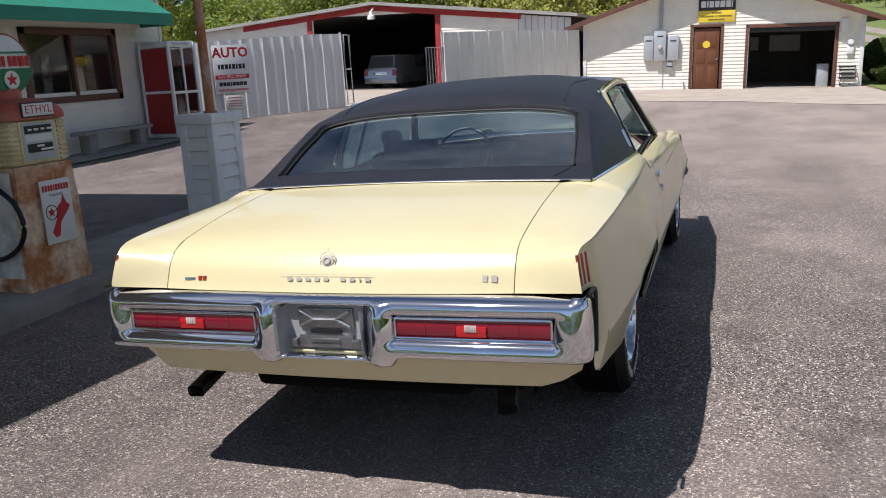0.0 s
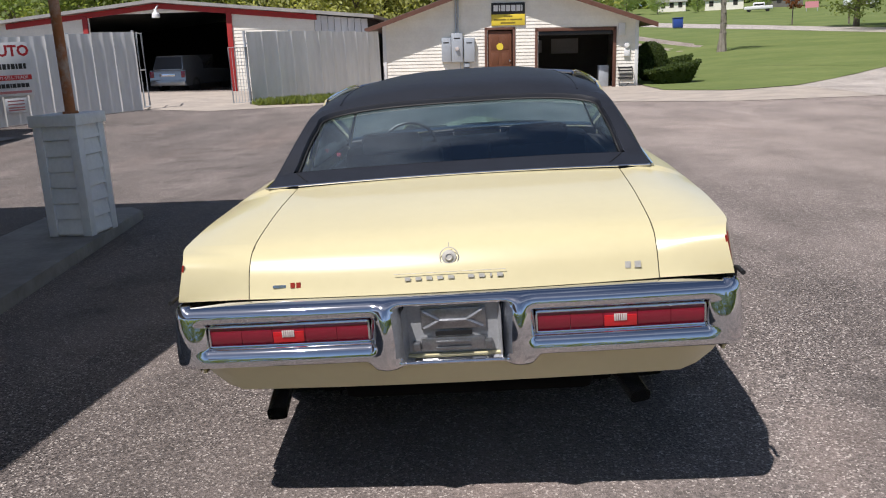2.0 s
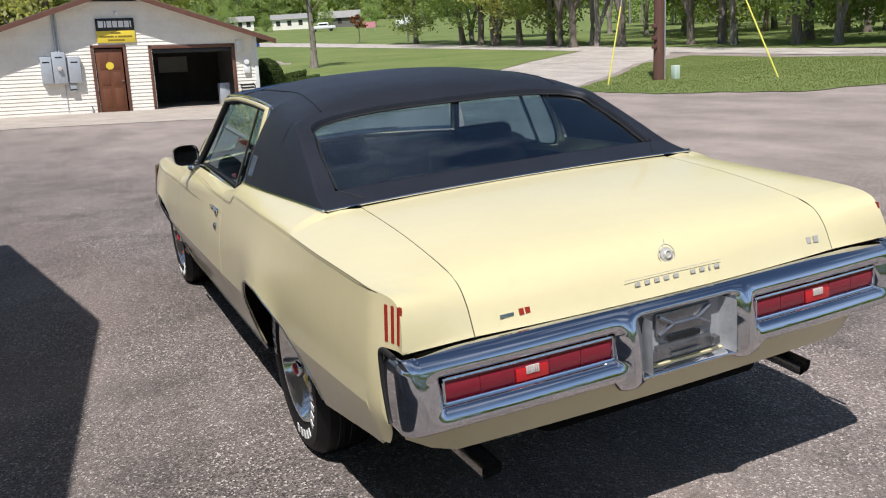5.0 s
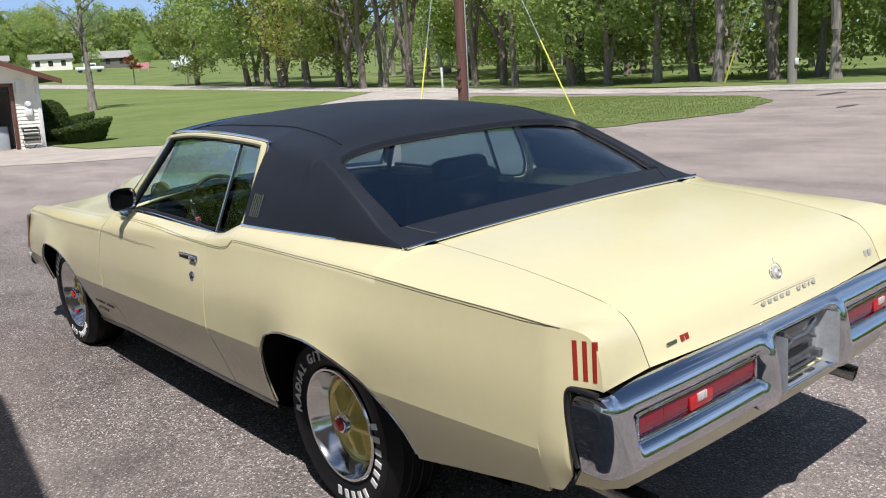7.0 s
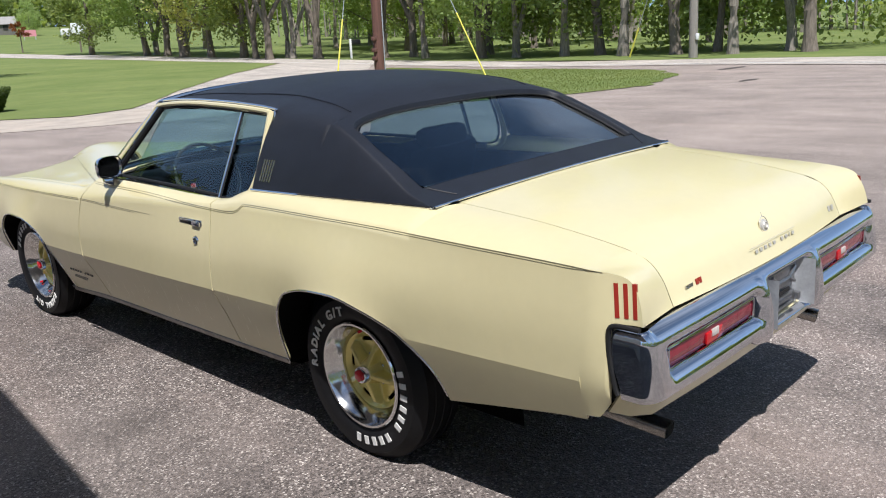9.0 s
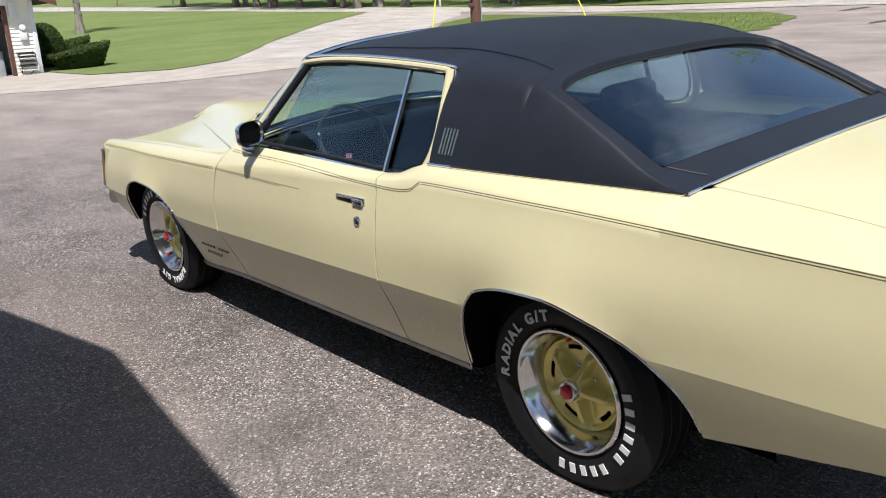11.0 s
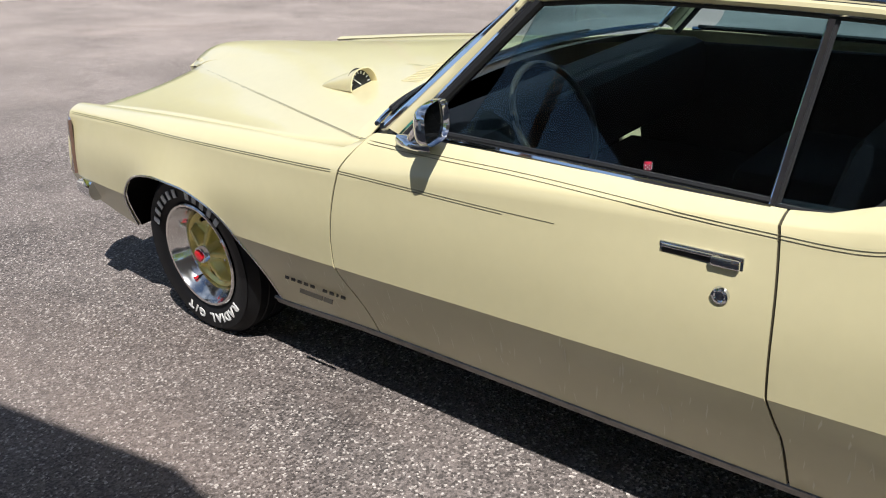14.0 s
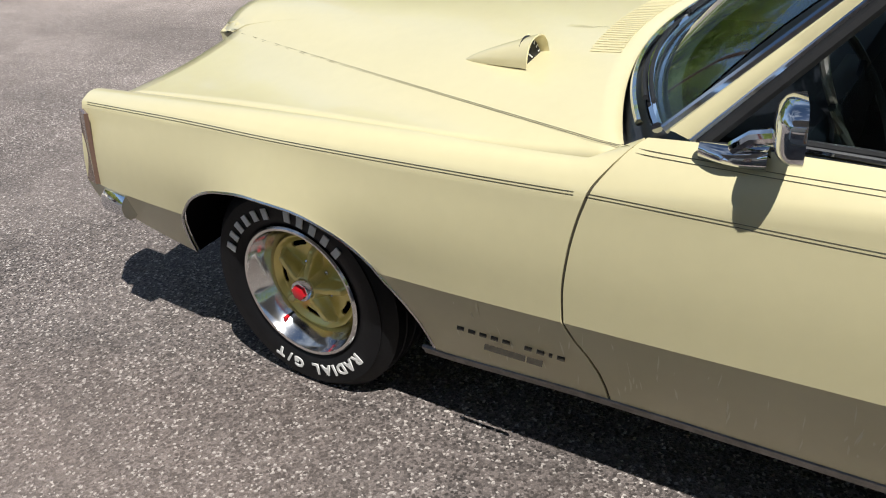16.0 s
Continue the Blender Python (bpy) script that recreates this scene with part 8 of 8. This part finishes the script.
ROW = [(36.7, 22.4, straight), (35.9, 50.2, twin), (36.6, 51.8, straight), (36.0, 56.9, cedar), (35.7, 65.6, forked), (35.2, 54.0, barren),
       (36.8, 74.2, oak), (38.2, 75.0, twin), (47.0, 49.4, cedar), (49.7, 56.3, oak), (39.5, 18.5, oak), (40.5, 35.0, forked),
       (36.2, 36.6, straight), (38.0, 39.5, barren), (36.9, 41.2, forked), (37.8, 59.5, barren), (36.6, 62.8, straight), (38.5, 25.0, barren), (37.2, 19.6, forked), (36.4, 12.6, barren), (37.6, 68.4, twin), (36.9, 70.6, barren),
       (38.2, 14.2, twin), (42.0, 15.6, straight)]
for x, y, src in ROW:
    copy_thing(src, pose(x, y, ground_z(x, y) - 0.05, rng.uniform(-3, 3), rng.uniform(-3, 3), rng.uniform(0, 360)) @ Matrix.Scale(rng.uniform(0.8, 1.15), 4))
for i in range(26):
    y = rng.uniform(14, 92)
    x = 44 + 0.02 * y + rng.uniform(0, 30)
    copy_thing(rng.choice((oak, forked, olive, straight, light, twin)), pose(x, y, ground_z(x, y) - 0.05, 0, 0, rng.uniform(0, 360)) @ Matrix.Scale(rng.uniform(0.6, 1.1), 4))
for i in range(26):
    # woods behind the garages
    x, y = rng.uniform(-48, 3), rng.uniform(46, 66)
    copy_thing(rng.choice((oak, olive, olive, cedar)), pose(x, y, ground_z(x, y) - 1.5, 0, 0, rng.uniform(0, 360)))
for x, y, size in ((-1.2, 41.5, 0.8), (-7.0, 43.5, 0.75), (3.2, 47.0, 0.85)):
    copy_thing(olive, pose(x, y, ground_z(x, y) - 0.3, 0, 0, 40 * x) @ Matrix.Scale(size, 4))
for x, y, size in ((44.0, 184.0, 0.3), (56.5, 181.0, 0.38), (36.0, 186.0, 0.42), (66.0, 178.0, 0.5), (30.0, 190.0, 0.6)):
    copy_thing(oak, pose(x, y, ground_z(x, y) - 0.3, 0, 0, 40 * x) @ Matrix.Scale(size, 4))
for i in range(44):
    # tree line beyond the field
    x, y = rng.uniform(-20, 150), rng.uniform(214, 262)
    copy_thing(rng.choice((oak, light, olive)), pose(x, y, ground_z(x, y) - 1.0, 0, 0, rng.uniform(0, 360)))


def woods(name, n, seed, place, mat, leaf, label):
    r = np.random.default_rng(seed)
    p = place(r, n)
    a = r.normal(0, 1, (n, 3))
    a /= np.linalg.norm(a, axis=1)[:, None]
    b = np.cross(a, r.normal(0, 1, (n, 3)))
    b /= np.linalg.norm(b, axis=1)[:, None]
    s = leaf * r.uniform(0.5, 1.5, (n, 1))
    q = np.stack([p - a * s, p + b * s * 0.6, p + a * s, p - b * s * 0.6], 1).reshape(-1, 3)
    me = bpy.data.meshes.new(name)
    me.from_pydata(q.tolist(), [], np.arange(4 * n).reshape(-1, 4).tolist())
    me.materials.append(mat)
    return tagged(new(name, me), label, "woods", kind="stuff")


def east(r, n):
    y = r.uniform(-60, 120, n)
    x = 78 + 0.05 * y + r.uniform(0, 16, n)
    z = r.uniform(0, 1, n) ** 0.8 * (13 + 4 * np.sin(y * 0.3)) + 0.4
    return np.stack([x, y, z], 1)


bm = bmesh.new()
r3 = random.Random(77)
for _ in range(170):
    y = r3.uniform(-58, 118)
    x = 76 + 0.05 * y + r3.uniform(0, 12)
    lean = r3.gauss(0, 0.5)
    h = r3.uniform(8, 16)
    sweep(bm, [(x, y, -0.2), (x + 0.3 * lean, y + 0.4 * lean, h * 0.5), (x + 0.4 * lean, y + lean, h)], r3.uniform(0.10, 0.24), 5, taper=lambda t: 1 - 0.6 * t)
tagged(new("far_trunks", finish("far_trunks", bm, PALE_BARK)), "grey trunks standing in the far woods", "woods", kind="stuff")


def north(r, n):
    x = r.uniform(-70, 8, n)
    y = 64 + r.uniform(0, 12, n)
    z = r.uniform(0, 1, n) * (10 + 2.5 * np.sin(x * 0.4)) + 0.5
    return np.stack([x, y, z], 1)


woods("far_woods", 60000, 21, east, LEAF, 0.30, "dense dark green woods behind the field")
def boughs(r, n):
    """Low hanging foliage under the roadside trees."""
    c = np.stack([r.uniform(38, 47, 34), r.uniform(11, 31.5, 34), r.uniform(1.3, 5.5, 34)], 1)
    k = r.integers(0, 34, n)
    p = c[k] + r.normal(0, 1, (n, 3)) * np.array([0.9, 1.0, 0.55])
    p[:, 2] = np.maximum(p[:, 2] - 0.12 * ((p[:, :2] - c[k][:, :2]) ** 2).sum(1), 0.15)
    return p


woods("undergrowth", 15000, 27, boughs, LEAF_DARK, 0.15, "dark green low boughs and brush under the roadside trees")


def far_line(r, n):
    x = r.uniform(-60, 210, n)
    y = 222 + r.uniform(0, 26, n)
    z = np.array([ground_z(a, b) for a, b in zip(x, y)]) + r.uniform(0, 1, n) ** 0.9 * (9 + 3.0 * np.sin(x * 0.17) + 2.0 * np.sin(x * 0.41))
    return np.stack([x, y, z], 1)


# unseen tree line, added so the bumper chrome reflects a dark horizon band
def south(r, n):
    x = r.uniform(-70, 80, n)
    y = -31 - r.uniform(0, 8, n)
    z = r.uniform(0, 1, n) * (9.5 + 2.0 * np.sin(x * 0.31) + 1.2 * np.sin(x * 0.83)) + 0.2
    return np.stack([x, y, z], 1)


woods("far_woods", 24000, 25, south, LEAF_DARK, 0.42, "unseen dark green trees added behind the camera for the chrome's reflections")
woods("far_woods", 26000, 23, far_line, LEAF_DARK, 0.75, "distant green tree line beyond the field")
woods("far_woods", 16000, 22, north, LEAF_OLIVE, 0.36, "brown-green scrub woods behind the garages")

# slim bare tree on the lawn
bm = bmesh.new()
r2 = np.random.default_rng(44)
stem = [(0.02 * h + 0.06 * math.sin(h), 0.03 * math.sin(1.7 * h), h) for h in steps(0, 9.5, 16)]
sweep(bm, stem, 0.24, 8, taper=lambda t: (1.3 - 0.3 * min(1, 8 * t)) * (1 - 0.85 * t))
for k in range(26):
    h = r2.uniform(3.2, 9.0)
    a = r2.uniform(0, 2 * math.pi)
    l = r2.uniform(1.0, 2.6) * (1 - 0.3 * (h - 3.2) / 6)
    base = Vector((0.02 * h + 0.06 * math.sin(h), 0.03 * math.sin(1.7 * h), h))
    tip = base + Vector((math.cos(a) * l, math.sin(a) * l, l * r2.uniform(0.6, 1.2)))
    mid = base.lerp(tip, 0.5) + Vector((0, 0, -0.1))
    sweep(bm, [tuple(base), tuple(mid), tuple(tip)], 0.05, 5, taper=lambda t: 1 - 0.8 * t)
    for j in range(3):
        b0 = base.lerp(tip, r2.uniform(0.4, 0.9))
        d = Vector((r2.normal(0, 0.5), r2.normal(0, 0.5), r2.uniform(0.2, 0.8)))
        sweep(bm, [tuple(b0), tuple(b0 + d)], 0.018, 4, taper=lambda t: 1 - 0.7 * t)
slim = holder("slim_tree", pose(14.3, 50.6, ground_z(14.3, 50.6) - 0.05), "slim nearly bare tree standing on the lawn", "tree")
part("trunk", bm, PALE_BARK, slim)
me, cs = crown_mesh("crown", LEAF, 46, 40, 14, 5.5, 10.5, 2.2, 0.12)
ob = new("crown", me)
ob.parent = slim
sap = holder("sapling", pose(36.1, 102.7, ground_z(36.1, 102.7) - 0.05), "small copper-leaved sapling in the field", "tree")
bm = bmesh.new()
sweep(bm, [(0, 0, 0), (0.05, 0, 2.6)], 0.09, 6, taper=lambda t: 1 - 0.5 * t)
part("trunk", bm, BARK, sap)
me, cs = crown_mesh("crown", leaf_material("copper_leaves", (0.20, 0.075, 0.03)), 47, 22, 30, 1.7, 3.9, 1.0, 0.12)
ob = new("crown", me)
ob.parent = sap


# ---- clipped hedges by the shop ----
def hedge(name, x, y, rx, ry, h, seed, label, flat=True):
    """A clipped bush: flat-topped and undercut, or rounded."""
    r = np.random.default_rng(seed)
    n = 6500
    a = r.uniform(0, 2 * math.pi, n)
    if flat:
        on_top = r.uniform(0, 1, n) < 0.42
        t = np.where(on_top, 1.0, r.uniform(0.04, 1, n))
        rad = np.where(on_top, np.sqrt(r.uniform(0, 1, n)), 1.0 - 0.07 * r.uniform(0, 1, n) ** 2)
        wide = (0.60 + 0.40 * t**0.8) * rad
        px, py = rx * wide * np.cos(a), ry * wide * np.sin(a)
        pz = h * t * (0.86 + 0.20 * px / rx) - np.where(on_top, 0.10 * rad**4, 0.0) + 0.02
        p = np.stack([px, py, pz], 1)
    else:
        u = r.normal(0, 1, (n, 3))
        u /= np.linalg.norm(u, axis=1)[:, None]
        p = u * np.array([rx, ry, h * 0.52]) * (1 - 0.1 * r.uniform(0, 1, (n, 1)) ** 2) + np.array([0, 0, h * 0.52])
    p += r.normal(0, 0.012, (n, 3))
    d = r.normal(0, 1, (n, 3))
    d /= np.linalg.norm(d, axis=1)[:, None]
    b = np.cross(d, r.normal(0, 1, (n, 3)))
    b /= np.linalg.norm(b, axis=1)[:, None]
    s = 0.04 * r.uniform(0.6, 1.4, (n, 1))
    q = np.stack([p - d * s, p + b * s * 0.6, p + d * s, p - b * s * 0.6], 1).reshape(-1, 3)
    ob = holder(name, pose(x, y, ground_z(x, y)), label, "bush")
    me = bpy.data.meshes.new("foliage")
    me.from_pydata(q.tolist(), [], np.arange(4 * n).reshape(-1, 4).tolist())
    me.materials.append(HEDGE)
    o = new("foliage", me)
    o.parent = ob
    bm = bmesh.new()
    rows = []
    for t in steps(0, 1, 10):
        w = (0.58 + 0.36 * t**0.8) * (1 - smooth(0.86, 1.0, t) * 0.9) if flat else 0.92 * math.sqrt(max(0.0, 1 - (2 * t - 1) ** 2))
        rows.append([(rx * w * math.cos(k), ry * w * math.sin(k), h * 0.93 * t * ((0.86 + 0.20 * w * math.cos(k)) if flat else 1.0) + 0.01) for k in steps(0, 2 * math.pi, 24)])
    grid(bm, rows)
    part("branch_mass", bm, HEDGE, ob)


hedge("clipped_hedge", 6.4, 26.7, 0.98, 0.8, 0.72, 61, "low clipped flat-topped hedge with undercut sides")
hedge("clipped_hedge", 6.9, 29.6, 0.85, 0.7, 0.85, 63, "low clipped flat-topped hedge with undercut sides")
hedge("round_bush", 6.1, 29.2, 0.62, 0.62, 1.40, 62, "rounded dark green bush beside the shop", False)


# ---- poles, wires, mailbox, far things ----
def pole_thing(name, x, y, h, r, mat, label, lean=0.0):
    p = holder(name, pose(x, y, ground_z(x, y) - 0.05, 0, lean, 0), label, "utility pole")
    bm = bmesh.new()
    sweep(bm, [(0, 0, z) for z in steps(0, h, 10)], r, 14, taper=lambda t: 1 - 0.3 * t)
    part("shaft", bm, mat, p)
    return p


pole = pole_thing("utility_pole", 15.36, 17.85, 10.5, 0.165, WOODPOLE, "red-brown wooden utility pole with grey conduit on the lawn", 1.0)
bm = bmesh.new()
sweep(bm, [(0.18, -0.05, 0.0), (0.175, -0.05, 7.0)], 0.022, 8)
part("conduit", bm, GREYBOX, pole)
for z in (1.0, 1.25, 1.6):
    bm = bmesh.new()
    box(bm, -0.24, -0.09, z, -0.13, 0.06, z + 0.12, 0.01)
    part("bracket", bm, WOODPOLE, pole)
stub = holder("meter_stub", pose(15.75, 17.55, ground_z(15.7, 17.6)), "pale green utility stub beside the pole", "utility box")
bm = bmesh.new()
box(bm, -0.10, -0.10, 0.0, 0.10, 0.10, 0.42, 0.02)
part("case", bm, material("pale_green_plastic", (0.52, 0.62, 0.54), 0.5, 0, 0.08, 9.0), stub)
for i, (gx, gy) in enumerate(((13.2, 17.45), (16.3, 14.05))):
    guy = holder("guy_wire", pose(0, 0, 0), "steel guy wire with a yellow guard sleeve", "cable")
    a, b = Vector((gx, gy, ground_z(gx, gy))), Vector((15.36, 17.85, 8.2))
    bm = bmesh.new()
    sweep(bm, [tuple(a), tuple(b)], 0.012, 6)
    part("wire", bm, GREYBOX, guy)
    bm = bmesh.new()
    sweep(bm, [tuple(a.lerp(b, 0.005)), tuple(a.lerp(b, 0.27))], 0.022, 8)
    part("guard", bm, YELLOW_GUARD, guy, "yellow plastic guard")
pole2 = pole_thing("utility_pole", 33.1, 16.5, 12.0, 0.2, GREYPOLE, "weathered grey utility pole beyond the road")
bm = bmesh.new()
box(bm, -0.16, -0.29, 0.85, 0.02, -0.18, 1.12, 0.02)
part("meter_box", bm, WHITE, pole2)
guy = holder("guy_wire", pose(0, 0, 0), "steel guy wire with a yellow guard sleeve", "cable")
a, b = Vector((33.9, 20.3, 0.0)), Vector((33.1, 16.5, 9.0))
bm = bmesh.new()
sweep(bm, [tuple(a), tuple(b)], 0.015, 6)
part("wire", bm, GREYBOX, guy)
bm = bmesh.new()
sweep(bm, [tuple(a.lerp(b, 0.01)), tuple(a.lerp(b, 0.16))], 0.04, 8)
part("guard", bm, YELLOW_GUARD, guy)
cables = holder("power_cable", pose(0, 0, 0), "thin overhead power cables across the sky", "cable")
for dz in (0.0, 0.35):
    bm = bmesh.new()
    pts = [(lerp(15.3, -40, t), lerp(17.8, 130, t), lerp(9.4, 16, t) - 2.5 * math.sin(math.pi * t) + dz) for t in steps(0, 1, 20)]
    sweep(bm, pts, 0.02, 5)
    part("strand", bm, DARK_PLASTIC, cables)
mail = holder("mailbox", pose(35.2, 42.7, ground_z(35.2, 42.7), 0, 0, 80), "dark roadside mailbox on a white post", "mailbox")
bm = bmesh.new()
box(bm, -0.06, -0.06, 0, 0.06, 0.06, 1.35, 0.01)
part("post", bm, WHITE, mail)
bm = bmesh.new()
box(bm, -0.15, -0.75, 0.95, 0.15, -0.05, 1.3, 0.08)
part("box", bm, DARK_PLASTIC, mail)
bin_ = holder("waste_bin", pose(24.6, 112.0, ground_z(24.6, 112.0)), "blue waste bin at the road's edge", "bin")
bm = bmesh.new()
box(bm, -0.6, -0.5, 0.1, 0.6, 0.5, 1.3, 0.08)
part("tub", bm, material("blue_plastic", (0.03, 0.07, 0.30), 0.4), bin_)
bm = bmesh.new()
box(bm, -0.65, -0.55, 1.3, 0.65, 0.55, 1.42, 0.04)
part("lid", bm, material("dark_blue_plastic", (0.02, 0.04, 0.15), 0.4), bin_)


def far_house(x, y, w, d, h, rise, wallmat, roofmat, label, turn=0):
    z = ground_z(x, y)
    hs = holder("farm_house", pose(x, y, z, 0, 0, turn), label, "house", group="far houses")
    bm = bmesh.new()
    box(bm, -w / 2, 0, -1, w / 2, d, h)
    part("wall", bm, wallmat, hs)
    bm = bmesh.new()
    prism(bm, [(-w / 2 - 0.4, -0.4, h - 0.1), (-w / 2 - 0.4, d / 2, h + rise), (-w / 2 - 0.4, d + 0.4, h - 0.1)], (0, 0, 0), (w + 0.8, 0, 0))
    part("roof", bm, roofmat, hs)
    for k in range(3):
        bm = bmesh.new()
        x0 = -w / 2 + w * (k + 0.35) / 3.2
        box(bm, x0, -0.05, 0.9, x0 + 0.9, 0.02, 2.0)
        part("window", bm, DARKWALL, hs)


far_house(51.0, 190.0, 8, 8, 2.4, 1.2, SIDING, TINROOF, "far white farm house with a pale metal roof", -15)
far_house(62.0, 187.0, 9, 7, 2.2, 1.6, MIDWALL, TINROOF, "far low house with a grey roof among trees", -15)
far_house(41.0, 196.0, 6, 6, 2.2, 1.2, SIDING, TINROOF, "far white farm house with a pale metal roof", -12)


def far_truck(x, y, turn, label, h=1.5):
    t = holder("parked_truck", pose(x, y, ground_z(x, y), 0, 0, turn), label, "truck")
    bm = bmesh.new()
    box(bm, -2.6, -0.95, 0.45, 2.6, 0.95, 1.05, 0.12)
    box(bm, -1.0, -0.85, 1.0, 1.2, 0.85, 1.05 + 0.5 * h, 0.2)
    part("body", bm, WHITE, t)
    bm = bmesh.new()
    box(bm, -0.8, -0.88, 1.15, 1.0, 0.88, 1.5, 0.1)
    part("window_band", bm, DARK_PLASTIC, t)
    for sx in (-1.7, 1.7):
        for sy in (-0.85, 0.85):
            bm = bmesh.new()
            lathe(bm, [(0.0, 0.0), (0.38, 0.0), (0.4, -0.1), (0.0, -0.12)], 16, pose(sx, sy, 0.4, 90))
            part("wheel", bm, BLACK, t)


far_truck(52.0, 169.0, -15, "white pickup truck parked far across the field", 1.4)
van = holder("box_truck", pose(64.6, 153.8, ground_z(64.6, 153.8), 0, 0, -20), "white box truck parked far across the field", "truck")
bm = bmesh.new()
box(bm, -0.6, -1.0, 0.7, 3.2, 1.0, 2.7, 0.06)
part("cargo_box", bm, WHITE, van)
bm = bmesh.new()
box(bm, -2.4, -0.95, 0.5, -0.7, 0.95, 1.8, 0.25)
part("cab", bm, WHITE, van)
for sx in (-1.6, 2.2):
    for sy in (-0.9, 0.9):
        bm = bmesh.new()
        lathe(bm, [(0.0, 0.0), (0.4, 0.0), (0.42, -0.1), (0.0, -0.12)], 16, pose(sx, sy, 0.42, 90))
        part("wheel", bm, BLACK, van)
board = holder("field_sign", pose(57.7, 156.6, ground_z(57.7, 156.6), 0, 0, -20), "small pink and white sign board in the field", "sign")
bm = bmesh.new()
box(bm, -1.1, -0.05, 0.6, 1.1, 0.05, 1.7)
part("panel", bm, material("pink_sign", (0.6, 0.25, 0.28), 0.5), board)
bm = bmesh.new()
for x in (-0.9, 0.9):
    box(bm, x - 0.05, -0.04, 0, x + 0.05, 0.04, 0.7)
part("leg", bm, GREYBOX, board)
post = holder("marker_post", pose(39.6, 94.9, ground_z(39.6, 94.9)), "short dark marker post by the road", "post")
bm = bmesh.new()
sweep(bm, [(0, 0, 0), (0, 0, 1.5)], 0.1, 8)
part("shaft", bm, BARK, post)
